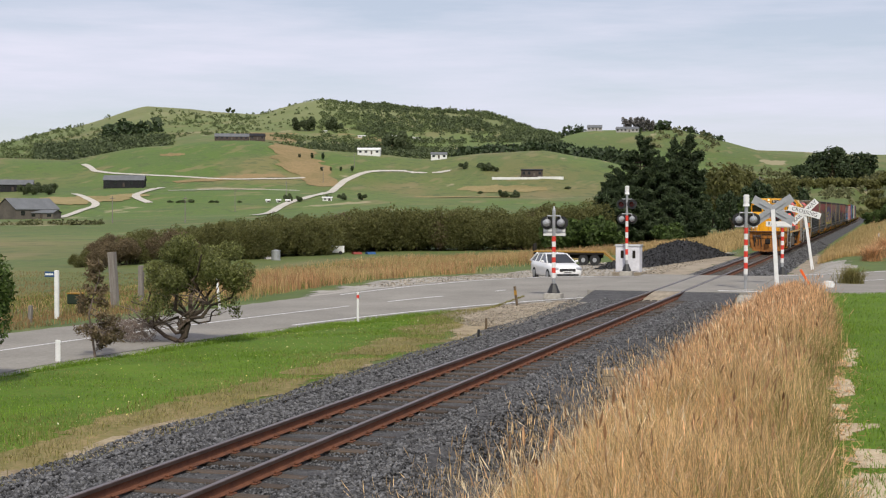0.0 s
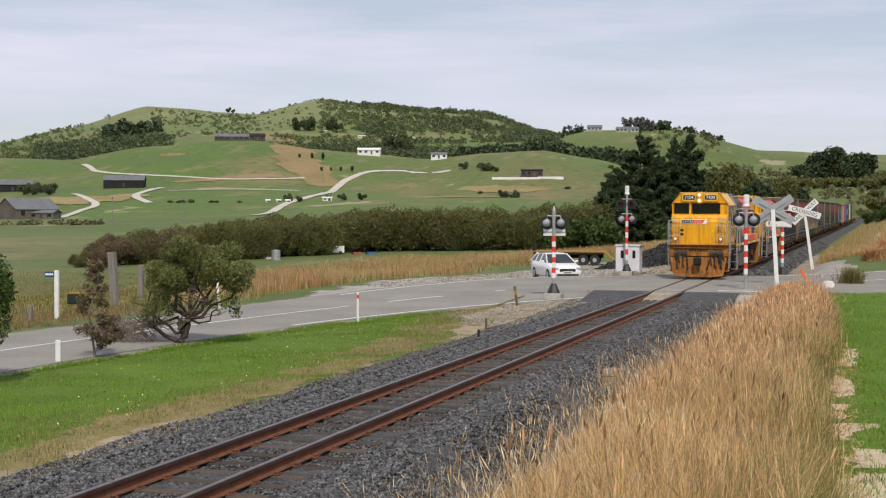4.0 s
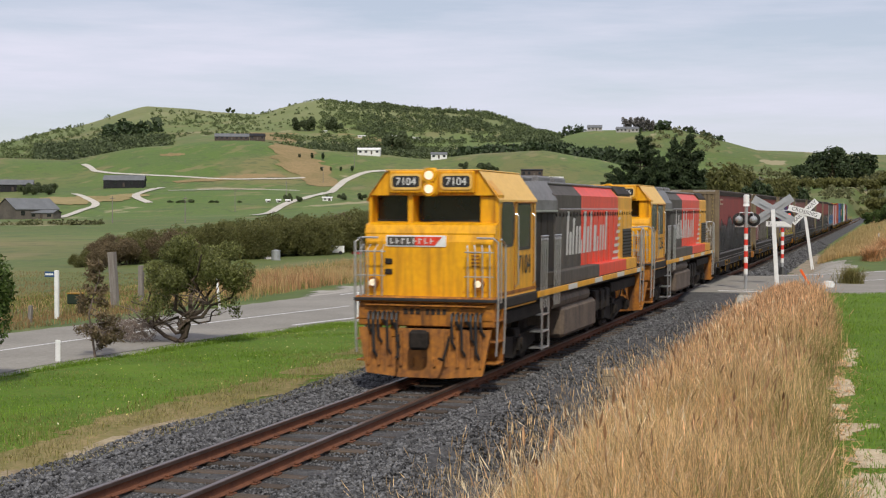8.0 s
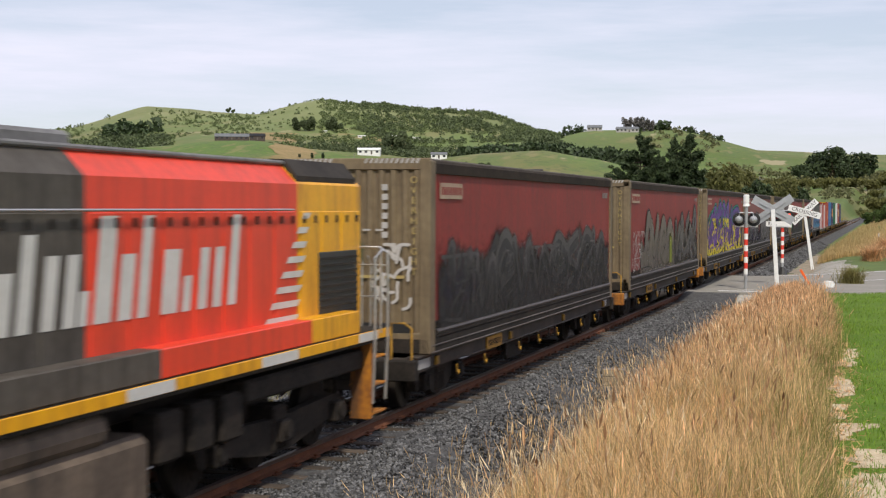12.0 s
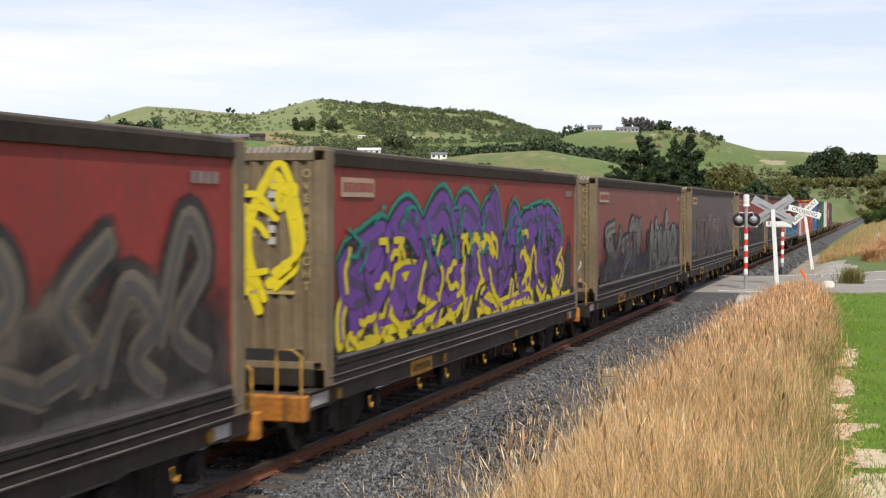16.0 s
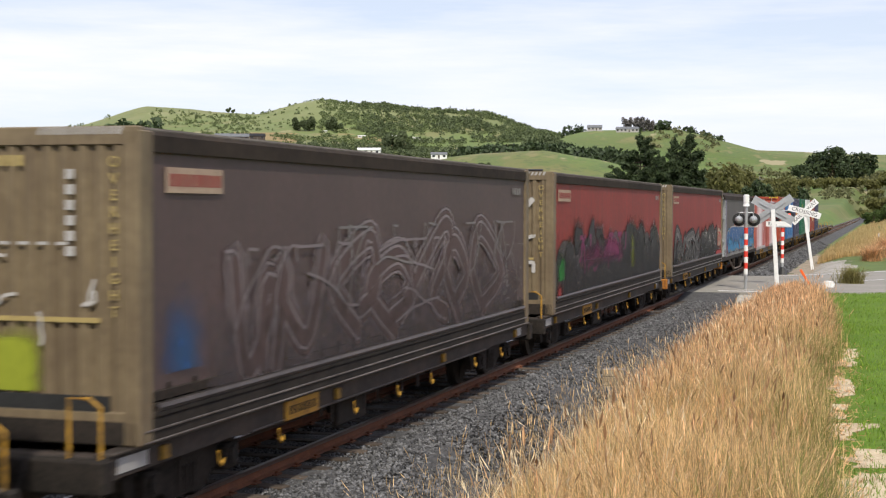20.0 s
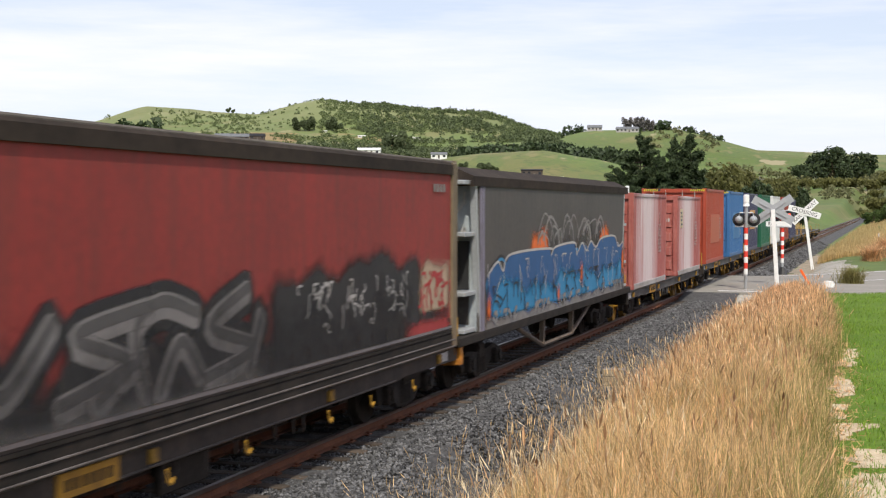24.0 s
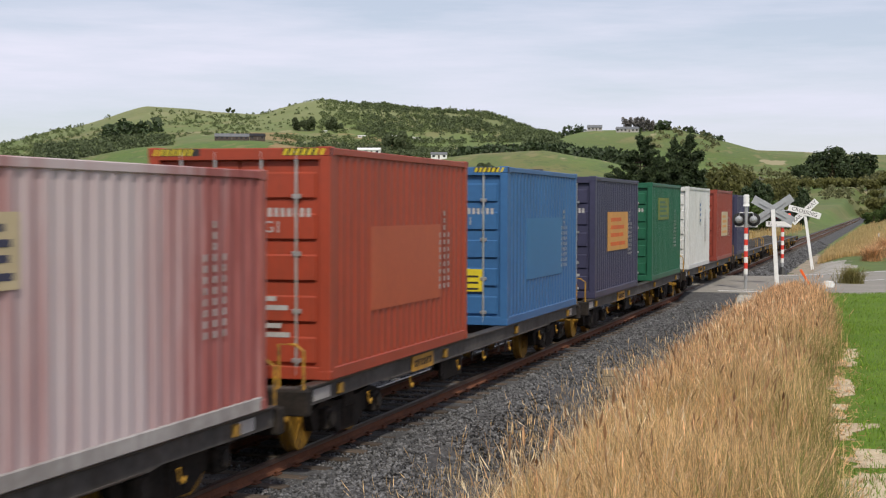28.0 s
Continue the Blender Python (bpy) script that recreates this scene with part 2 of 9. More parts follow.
# ---- mesh building ----
class Shape:
    """Collects vertices and faces of one mesh."""

    def __init__(self):
        self.v, self.f = [], []

    def add(self, vs, fs):
        o = len(self.v)
        self.v += [tuple(q) for q in vs]
        self.f += [tuple(i + o for i in f) for f in fs]
        return self

    def box(self, a, b, bev=0.0, m=None):
        (x0, y0, z0), (x1, y1, z1) = a, b
        x0, x1, y0, y1, z0, z1 = min(x0, x1), max(x0, x1), min(y0, y1), max(y0, y1), min(z0, z1), max(z0, z1)
        if bev <= 0:
            vs = [(x, y, z) for z in (z0, z1) for y in (y0, y1) for x in (x0, x1)]
            fs = [(0, 2, 3, 1), (4, 5, 7, 6), (0, 1, 5, 4), (2, 6, 7, 3), (0, 4, 6, 2), (1, 3, 7, 5)]
        else:
            e = min(bev, (x1 - x0) * 0.49, (y1 - y0) * 0.49, (z1 - z0) * 0.49)
            vs, k = [], {}
            for cx in (0, 1):
                for cy in (0, 1):
                    for cz in (0, 1):
                        X, Y, Z = (x0, x1)[cx], (y0, y1)[cy], (z0, z1)[cz]
                        ix, iy, iz = X + e * (1 - 2 * cx), Y + e * (1 - 2 * cy), Z + e * (1 - 2 * cz)
                        for ax, q in (("x", (X, iy, iz)), ("y", (ix, Y, iz)), ("z", (ix, iy, Z))):
                            k[ax, cx, cy, cz] = len(vs)
                            vs.append(q)
            fs = []
            for c in (0, 1):
                fs.append([k["x", c, 0, 0], k["x", c, 1, 0], k["x", c, 1, 1], k["x", c, 0, 1]][:: 1 if c else -1])
                fs.append([k["y", 0, c, 0], k["y", 1, c, 0], k["y", 1, c, 1], k["y", 0, c, 1]][:: -1 if c else 1])
                fs.append([k["z", 0, 0, c], k["z", 1, 0, c], k["z", 1, 1, c], k["z", 0, 1, c]][:: 1 if c else -1])
            for p in (0, 1):
                for q in (0, 1):
                    s = 1 if p == q else -1
                    fs.append([k["y", 0, p, q], k["y", 1, p, q], k["z", 1, p, q], k["z", 0, p, q]][::s])
                    fs.append([k["z", p, 0, q], k["z", p, 1, q], k["x", p, 1, q], k["x", p, 0, q]][::-s])
                    fs.append([k["x", p, q, 0], k["x", p, q, 1], k["y", p, q, 1], k["y", p, q, 0]][::s])
            for cx in (0, 1):
                for cy in (0, 1):
                    for cz in (0, 1):
                        fs.append([k["x", cx, cy, cz], k["y", cx, cy, cz], k["z", cx, cy, cz]][:: 1 if (cx + cy + cz) % 2 else -1])
        if m is not None:
            vs = [m @ Vector(q) for q in vs]
        return self.add(vs, fs)

    def tube(self, pts, r, n=8, cap=True):
        """A round bar through pts; r: one radius, or one for each point."""
        pts = [Vector(q) for q in pts]
        rs = r if isinstance(r, (list, tuple)) else [r] * len(pts)
        vs, fs = [], []
        for i, q in enumerate(pts):
            d = (pts[min(i + 1, len(pts) - 1)] - pts[max(i - 1, 0)]).normalized()
            u = d.cross(Vector((0, 0, 1)) if abs(d.z) < 0.9 else Vector((1, 0, 0))).normalized()
            w = d.cross(u)
            vs += [q + (u * math.cos(2 * math.pi * j / n) + w * math.sin(2 * math.pi * j / n)) * rs[i] for j in range(n)]
        for i in range(len(pts) - 1):
            for j in range(n):
                fs.append((i * n + j, i * n + (j + 1) % n, (i + 1) * n + (j + 1) % n, (i + 1) * n + j))
        if cap:
            fs += [tuple(range(n))[::-1], tuple(range((len(pts) - 1) * n, len(pts) * n))]
        return self.add(vs, fs)

    def prism(self, outline, axis, a, b):
        """Extrudes a 2D outline along x, y or z from a to b (outline: the two other axes, in order)."""
        def at(q, h):
            return {"x": (h, q[0], q[1]), "y": (q[0], h, q[1]), "z": (q[0], q[1], h)}[axis]
        n = len(outline)
        vs = [at(q, a) for q in outline] + [at(q, b) for q in outline]
        fs = [tuple(range(n))[::-1], tuple(range(n, 2 * n))] + [(i, (i + 1) % n, n + (i + 1) % n, n + i) for i in range(n)]
        return self.add(vs, fs)

    def flat(self, outline, x):
        """A flat polygon in the plane x, facing +x; outline of (y, z)."""
        return self.add([(x, y, z) for y, z in outline], [tuple(range(len(outline)))])


def mesh_of(name, shape, material, smooth=False):
    me = bpy.data.meshes.new(name)
    me.from_pydata(shape.v, [], shape.f)
    me.materials.append(material)
    bm = bmesh.new()
    bm.from_mesh(me)
    bmesh.ops.recalc_face_normals(bm, faces=bm.faces)
    bm.to_mesh(me)
    bm.free()
    if smooth:
        me.polygons.foreach_set("use_smooth", [True] * len(me.polygons))
    return me


def part(name, shape, material, parent, label="", smooth=False):
    ob = new(name, mesh_of(name, shape, material, smooth))
    ob.parent = parent
    if label:
        ob["label"] = label
    return ob


def share(name, me, parent, m):
    ob = new(name, me)
    ob.parent = parent
    ob.matrix_basis = m
    return ob


def thing(name, label, category, m=None, group="", kind=""):
    ob = tagged(new(name), label, category, group, kind)
    if m is not None:
        ob.matrix_basis = m
    return ob


def solid(name, shape, material, label="", category="", group="", kind="", smooth=False):
    return tagged(new(name, mesh_of(name, shape, material, smooth)), label, category, group, kind)


def raw_mesh(name, verts, faces, material, smooth=False):
    """A large mesh from numpy arrays; faces: (n, 3) or (n, 4)."""
    me = bpy.data.meshes.new(name)
    n, k = faces.shape
    me.vertices.add(len(verts))
    me.vertices.foreach_set("co", np.ascontiguousarray(verts, dtype=np.float32).ravel())
    me.loops.add(n * k)
    me.loops.foreach_set("vertex_index", np.ascontiguousarray(faces, dtype=np.int32).ravel())
    me.polygons.add(n)
    me.polygons.foreach_set("loop_start", np.arange(0, n * k, k, dtype=np.int32))
    me.update(calc_edges=True)
    me.materials.append(material)
    if smooth:
        me.polygons.foreach_set("use_smooth", [True] * n)
    return me


# ---- lie of the land ----
BEARINGS = [-33.64, -31.18, -28.24, -25.24, -24.16, -21.76, -20.0, -17.35, -15.14, -12.94, -10.96, -7.71, -3.88, 0.0]
HEIGHTS = [
    (380, [-2.7, -2.7, -2.7, -2.7, -2.7, -2.5, -2.3, -2.1, -1.8, -1.7, -1.4, -0.9, 1.4, 2.4]),
    (560, [-1.9, -1.5, -0.8, -0.1, 0.2, 0.9, 1.4, 1.9, 1.9, 2.0, 2.1, 2.4, 3.6, 5.0]),
    (720, [8.1, 10.2, 11.2, 11.1, 10.9, 9.7, 8.6, 7.6, 7.7, 7.8, 8.4, 8.0, 8.1, 10.8]),
    (900, [30.6, 29.7, 38.7, 42.6, 42.8, 37.9, 35.7, 32.0, 35.9, 37.4, 32.6, 21.2, 18.8, 18.7]),
    (1050, [31.7, 31.1, 41.5, 46.0, 46.6, 40.9, 38.7, 35.2, 38.6, 39.9, 35.1, 27.0, 25.4, 24.5]),
    (1350, [49.9, 56.7, 63.7, 67.5, 67.3, 63.1, 61.3, 56.4, 56.5, 63.9, 73.7, 73.9, 51.5, 46.5]),
    (1900, [78.8, 99.1, 127.0, 122.0, 120.3, 140.0, 134.6, 127.1, 123.6, 98.9, 85.7, 76.8, 74.8, 69.1]),
]
ROAD = [(-10, -60), (-12, -20), (-13.2, 8), (-13.6, 25), (-13.3, 33), (-12.4, 41), (-11.0, 47.5), (-9.4, 52.5), (-7, 57), (-4, 60), (0, 60.6), (3.5, 61), (7.5, 66), (13, 74), (25, 90), (45, 110)]
ROAD_HALF = [3, 3, 3, 3, 3, 3.1, 3.6, 4.4, 5.6, 6.5, 6.6, 6.3, 5, 4, 4, 4]
ROAD_Z = [-0.55, -0.55, -0.55, -0.55, -0.55, -0.55, -0.5, -0.42, -0.28, -0.12, -0.035, -0.035, -0.02, 0.1, 0.3, 0.5]


def ease(a, b, x):
    t = np.clip((x - a) / (b - a), 0, 1)
    return t * t * (3 - 2 * t)


def fine_path(pts, values, n=12):
    """Catmull-Rom through pts with values carried along."""
    rows = np.array([(*q, *v) for q, v in zip(pts, values)], float)
    out = []
    for i in range(len(rows) - 1):
        a, b, c, d = rows[max(i - 1, 0)], rows[i], rows[i + 1], rows[min(i + 2, len(rows) - 1)]
        for t in np.arange(n) / n:
            out.append(0.5 * (2 * b + (c - a) * t + (2 * a - 5 * b + 4 * c - d) * t * t + (3 * b - a - 3 * c + d) * t ** 3))
    return np.array(out + [rows[-1]])


ROAD_FINE = fine_path(ROAD, list(zip(ROAD_HALF, ROAD_Z)))


def wobble(x, y, s):
    """Cheap smooth noise, about -1 to 1."""
    return (np.sin(x * s + 1.3 * np.sin(y * s * 0.7 + 0.5)) + np.sin(y * s * 1.17 + 1.7 * np.sin(x * s * 0.6 + 2.0)) + 0.6 * np.sin((x + y) * s * 1.9 + 0.8) + 0.6 * np.sin((x - y) * s * 2.3 + 2.1)) / 3.2


def near_height(x, y):
    z = np.full_like(x, -0.55)
    lawn = 0.04 + 0.5 * np.clip((46 - y) / 36, 0, 1.3) + 1.2 * ease(78, 120, y) * ease(4, 12, x)
    z = z + (lawn + 0.55) * ease(2.9, 5.6, x)
    z = z - 2.3 * ease(-17, -60, x) - 0.5 * ease(-16, -24, x)
    z = z - 0.3 * ease(66, 84, y) * ease(-3, -9, x)
    return z + 0.04 * wobble(x, y, 0.8) + 0.05 * wobble(x, y, 0.23)


def far_height(x, y):
    dx, dy = x - EYE[0], y - EYE[1]
    r, b = np.hypot(dx, dy), np.degrees(np.arctan2(dx, dy))
    b = np.where(b > 150, b - 360, b)
    b = np.clip(b, BEARINGS[0], BEARINGS[-1])
    k = np.clip(np.searchsorted(BEARINGS, b) - 1, 0, len(BEARINGS) - 2)
    bb = np.array(BEARINGS)
    t = (b - bb[k]) / (bb[k + 1] - bb[k])
    t = t * t * (3 - 2 * t) * 0.5 + t * 0.5
    rows = []
    for _, hs in HEIGHTS:
        h = np.array(hs)
        rows.append(h[k] * (1 - t) + h[k + 1] * t)
    ds = [150.0] + [d for d, _ in HEIGHTS] + [2700.0, 5200.0]
    rows = [np.full_like(x, -2.8) * ease(3.0, -25.0, x) + 0.6 * ease(-25.0, 3.0, x)] + rows + [rows[-1] * 0.55, rows[-1] * 0]
    z = rows[0]
    for i in range(len(ds) - 1):
        s = np.clip((r - ds[i]) / (ds[i + 1] - ds[i]), 0, 1)
        s = 0.6 * s * s * (3 - 2 * s) + 0.4 * s
        z = np.where(r >= ds[i], rows[i] * (1 - s) + rows[i + 1] * s, z)
    return z + ease(300, 900, r) * (0.9 * wobble(x, y, 0.021) + 0.5 * wobble(x, y, 0.06)) + ease(1200, 1900, r) * (2.2 * wobble(x, y, 0.013) + 1.0 * wobble(x, y, 0.04))


def road_at(x, y):
    """Distance to the road's middle line, its half width and height there."""
    best, half, z = np.full_like(x, 1e9), np.full_like(x, 3.0), np.full_like(x, 0.0)
    for q in ROAD_FINE[::2]:
        d = np.hypot(x - q[0], y - q[1])
        c = d < best
        best, half, z = np.where(c, d, best), np.where(c, q[2], half), np.where(c, q[3], z)
    return best, half, z


def ground_height(x, y, under_road=True):
    x, y = np.atleast_1d(np.asarray(x, float)), np.atleast_1d(np.asarray(y, float))
    r = np.hypot(x - EYE[0], y)
    f = ease(110, 230, r)
    z = near_height(x, y) * (1 - f) + far_height(x, y) * f
    cut = ease(9.0, 3.2, np.abs(x)) * ease(900, 600, y) * ease(90, 130, r)
    z = z * (1 - cut) - 0.6 * cut
    d, half, rz = road_at(x, y)
    s = ease(half + 2.2 + 5.5 * ease(-9.5, -5.0, x) * ease(5.4, 3.6, x) * ease(40, 46, y) * ease(60, 56, y), half - 0.1, d)
    z = z * (1 - s) + (rz - 0.05) * s
    bed = ease(3.4, 2.4, np.abs(x)) * ease(700, 690, y) * np.where((y > 54.3) & (y < 67.3), 0.0, 1.0)
    return z * (1 - bed) + np.minimum(z, -0.62) * bed


def gz(x, y):
    return float(ground_height(x, y)[0])


def build_ground():
    b = np.radians(np.concatenate([np.linspace(-180, -40, 50)[:-1], np.linspace(-40, 8, 420), np.linspace(8, 180, 60)[1:]]))
    r = np.concatenate([np.linspace(0.0005, 60, 150), 60 * np.power(5000 / 60, np.linspace(0, 1, 210))[1:]])
    R, Bv = np.meshgrid(r, b, indexing="ij")
    x, y = EYE[0] + 0.02 + R * np.sin(Bv), EYE[1] - 0.03 + R * np.cos(Bv)
    z = ground_height(x.ravel(), y.ravel())
    n = len(b)
    i, j = np.meshgrid(np.arange(len(r) - 1), np.arange(n - 1), indexing="ij")
    a = (i * n + j).ravel()
    faces = np.stack([a, a + n, a + n + 1, a + 1], -1)
    verts = np.stack([x.ravel(), y.ravel(), z], -1)
    me = raw_mesh("ground", verts, faces, M["land"], True)
    ob = tagged(new("ground", me), "rolling green and dry grass farmland with low hills", "ground", kind="structure")
    return ob


def land_material():
    m = shade("land", (0.10, 0.142, 0.027), (0.066, 0.10, 0.018), 0.9, scale=0.35, grain=4.0, bump=0.5)
    n, l = m.node_tree.nodes, m.node_tree.links
    base = n["Principled BSDF"]
    src = base.inputs["Base Color"].links[0].from_socket
    co = n.new("ShaderNodeTexCoord")

    def layer(col, scale, lo, hi, colour, amount=1.0, detail=6.0, stretch=(1, 1, 1)):
        mp2 = n.new("ShaderNodeMapping")
        mp2.inputs["Scale"].default_value = stretch
        t, rp, mx = n.new("ShaderNodeTexNoise"), n.new("ShaderNodeValToRGB"), n.new("ShaderNodeMixRGB")
        t.inputs["Scale"].default_value, t.inputs["Detail"].default_value = scale, detail
        rp.color_ramp.elements[0].position, rp.color_ramp.elements[1].position = lo, hi
        rp.color_ramp.elements[0].color, rp.color_ramp.elements[1].color = (0, 0, 0, 1), (amount,) * 3 + (1,)
        mx.inputs[2].default_value = (*colour, 1)
        l.new(co.outputs["Object"], mp2.inputs["Vector"])
        l.new(mp2.outputs["Vector"], t.inputs["Vector"])
        l.new(t.outputs["Fac"], rp.inputs["Fac"])
        l.new(rp.outputs["Color"], mx.inputs["Fac"])
        l.new(col, mx.inputs[1])
        return mx.outputs["Color"]
    c = layer(src, 0.006, 0.44, 0.56, (0.15, 0.145, 0.052), 0.7, stretch=(1, 0.6, 1))
    c = layer(c, 0.0045, 0.47, 0.55, (0.085, 0.152, 0.022), 0.7)
    c = layer(c, 0.018, 0.56, 0.64, (0.215, 0.165, 0.075), 0.6, 9.0, (1, 0.5, 1))
    c = layer(c, 0.05, 0.53, 0.60, (0.078, 0.125, 0.03), 0.55, 9.0, (1, 0.5, 1))
    c = layer(c, 0.16, 0.55, 0.62, (0.06, 0.085, 0.028), 0.55, 8.0)
    c = layer(c, 0.09, 0.58, 0.66, (0.225, 0.18, 0.085), 0.55, 8.0, (1, 0.35, 1))
    c = layer(c, 0.03, 0.66, 0.68, (0.33, 0.28, 0.17), 0.8, 10.0, (1, 0.4, 1))
    c = layer(c, 0.6, 0.55, 0.72, (0.22, 0.175, 0.08), 0.4)
    # paler yellow-green mixed in with height on the ridges
    sp, hi, ns, mu, mx = n.new("ShaderNodeSeparateXYZ"), n.new("ShaderNodeMapRange"), n.new("ShaderNodeTexNoise"), n.new("ShaderNodeMath"), n.new("ShaderNodeMixRGB")
    ns.inputs["Scale"].default_value, ns.inputs["Detail"].default_value = 0.012, 8.0
    hi.inputs["From Min"].default_value, hi.inputs["From Max"].default_value, hi.inputs["To Max"].default_value = 45.0, 120.0, 1.5
    mu.operation, mu.use_clamp = "MULTIPLY", True
    mx.inputs[2].default_value = (0.185, 0.205, 0.08, 1)
    l.new(co.outputs["Object"], sp.inputs["Vector"])
    l.new(co.outputs["Object"], ns.inputs["Vector"])
    l.new(sp.outputs["Z"], hi.inputs["Value"])
    l.new(hi.outputs["Result"], mu.inputs[0])
    l.new(ns.outputs["Fac"], mu.inputs[1])
    l.new(mu.outputs[0], mx.inputs["Fac"])
    l.new(c, mx.inputs[1])
    c = mx.outputs["Color"]
    l.new(c, base.inputs["Base Color"])
    return m


M["land"] = land_material()
build_ground()


def strip(name, path, off_a, off_b, lift, material, label, category, parent=None, kind="structure", drape=False):
    """A ribbon along a path (x, y, half, z), from offset a to b across it (functions of the half width)."""
    s = Shape()
    pts = np.array(path)
    d = np.gradient(pts[:, :2], axis=0)
    d /= np.linalg.norm(d, axis=1)[:, None]
    side = np.stack([d[:, 1], -d[:, 0]], -1)
    k = 5
    for i in range(len(pts)):
        a, b = off_a(pts[i, 2]), off_b(pts[i, 2])
        for j in range(k):
            o = a + (b - a) * j / (k - 1)
            q = pts[i, :2] + side[i] * o
            s.v.append((q[0], q[1], (gz(q[0], q[1]) if drape else pts[i, 3]) + lift))
    for i in range(len(pts) - 1):
        for j in range(k - 1):
            a = i * k + j
            s.f.append((a, a + 1, a + k + 1, a + k))
    ob = new(name, mesh_of(name, s, material, True))
    tagged(ob, label, category, kind=kind)
    if parent:
        ob.parent = parent
    return ob


road = strip("road", ROAD_FINE, lambda h: -h, lambda h: h, 0.0, M["asphalt"], "grey sealed country road curving over the rails", "road")


def shoulder(path, side, label):
    """The sloping gravel edge of the road, on one side."""
    pts = np.array(path)
    d = np.gradient(pts[:, :2], axis=0)
    d /= np.linalg.norm(d, axis=1)[:, None]
    nrm = np.stack([d[:, 1], -d[:, 0]], -1) * side
    s = Shape()
    for i in range(len(pts)):
        for o, dz in ((-0.03, -0.012), (0.22 + 0.08 * math.sin(i * 1.7), -0.03), (0.75, -0.14), (1.5, -0.55)):
            q = pts[i, :2] + nrm[i] * (pts[i, 2] + o)
            s.v.append((q[0], q[1], pts[i, 3] + dz))
    for i in range(len(pts) - 1):
        for j in range(3):
            a = i * 4 + j
            s.f.append((a, a + 1, a + 5, a + 4))
    return tagged(new("road_shoulder", mesh_of("road_shoulder", s, M["gravel"], True)), label, "gravel", kind="structure")


shoulder([q for q in ROAD_FINE if -30 < q[1] < 60.62 and q[0] < -4.6], 1, "narrow gravel shoulder beside the road")
shoulder([q for q in ROAD_FINE if q[0] > 0.9 and q[1] < 80], 1, "narrow gravel shoulder past the rails")
shoulder([q for q in ROAD_FINE if -30 < q[1] < 52], -1, "narrow gravel shoulder along the road")
shoulder([q for q in ROAD_FINE if q[0] > -5 and q[1] < 80], -1, "gravel shoulder on the road's far side")

# ---- railway ----
TRACK_A, TRACK_B = -190.0, 690.0


def build_track():
    bed = Shape()
    prof = [(-3.7, -0.75), (-2.9, -0.52), (-1.9, -0.2), (-0.95, -0.2), (0.95, -0.2), (1.9, -0.2), (2.75, -0.55), (3.5, -0.8)]
    ys = list(np.arange(TRACK_A, 54.9, 0.8)) + list(np.arange(67.2, TRACK_B, 4.0))
    for i, y in enumerate(ys):
        for x, z in prof:
            bed.v.append((x * (1.0 if y < 60 else 0.74) + 0.12 * math.sin(y * 0.7 + x), y, z + 0.03 * math.sin(y * 1.9 + 2 * x)))
    n = len(prof)
    for i in range(len(ys) - 1):
        if 50 < ys[i] < 55.5 and ys[i + 1] > 60:
            continue
        for j in range(n - 1):
            bed.f.append((i * n + j, i * n + j + 1, (i + 1) * n + j + 1, (i + 1) * n + j))
    tagged(new("ballast_bed", mesh_of("ballast_bed", bed, M["ballast"], True)), "dark grey crushed stone ballast under the rails", "ballast", kind="structure")
    track = thing("railway_track", "single track of rusty rails on old wooden sleepers", "railway track", kind="structure")
    for x in (-0.566, 0.566):
        r, h = Shape(), Shape()
        r.prism([(x - 0.065, -0.158), (x + 0.065, -0.158), (x + 0.065, -0.148), (x + 0.012, -0.13), (x + 0.01, -0.045), (x - 0.01, -0.045), (x - 0.012, -0.13), (x - 0.065, -0.148)], "y", TRACK_A, TRACK_B)
        h.prism([(x - 0.034, -0.045), (x + 0.034, -0.045), (x + 0.035, -0.006), (x + 0.028, 0.0), (x - 0.028, 0.0), (x - 0.035, -0.006)], "y", TRACK_A, TRACK_B)
        ro = part("rail", r, M["rust"], track, "rusty steel rail on iron base plates")
        part("rail_head", h, M["rail_head"], ro)
    one, plate = Shape(), Shape()
    one.box((-1.07, -0.1, -0.29), (1.07, 0.1, -0.165), 0.012)
    me = mesh_of("sleeper", one, M["sleeper"])
    rest = Shape()
    rng = random.Random(4)
    y, k = TRACK_A, 0
    clips = Shape()
    while y < 380:
        if not 54.3 < y < 67.3:
            if 9 < y < 110:
                share("sleeper", me, track, pose(rng.uniform(-0.04, 0.04), y, rng.uniform(-0.012, 0.006), 0, 0, rng.uniform(-1.5, 1.5)))
            else:
                rest.box((-1.07, y - 0.1, -0.29), (1.07, y + 0.1, -0.165))
            if 9 < y < 110:
                for x in (-0.566, 0.566):
                    clips.box((x - 0.12, y - 0.08, -0.168), (x + 0.12, y + 0.08, -0.150), 0.004)
                    for sx in (-1, 1):
                        clips.box((x + sx * 0.085 - 0.025, y - 0.03, -0.152), (x + sx * 0.085 + 0.025, y + 0.03, -0.118), 0.012)
        y += 0.64 + rng.uniform(-0.03, 0.03)
    tagged(part("far_sleepers", rest, M["sleeper"], track), kind="stuff")
    tagged(part("rail_fastenings", clips, M["rust"], track), kind="stuff")


build_track()
# ---- train ----
SPEED, FRONT = 9.69, 101.5      # metres a second towards -y; place of the leading buffer beam at the start
MOVERS, WHEELS = [], []         # (thing, place of its front behind the train's front), (wheelset, its place on the wagon, radius)


def at_train(ob, offset):
    MOVERS.append((ob, offset))
    ob.matrix_basis = pose(0, FRONT + offset, 0)
    return ob


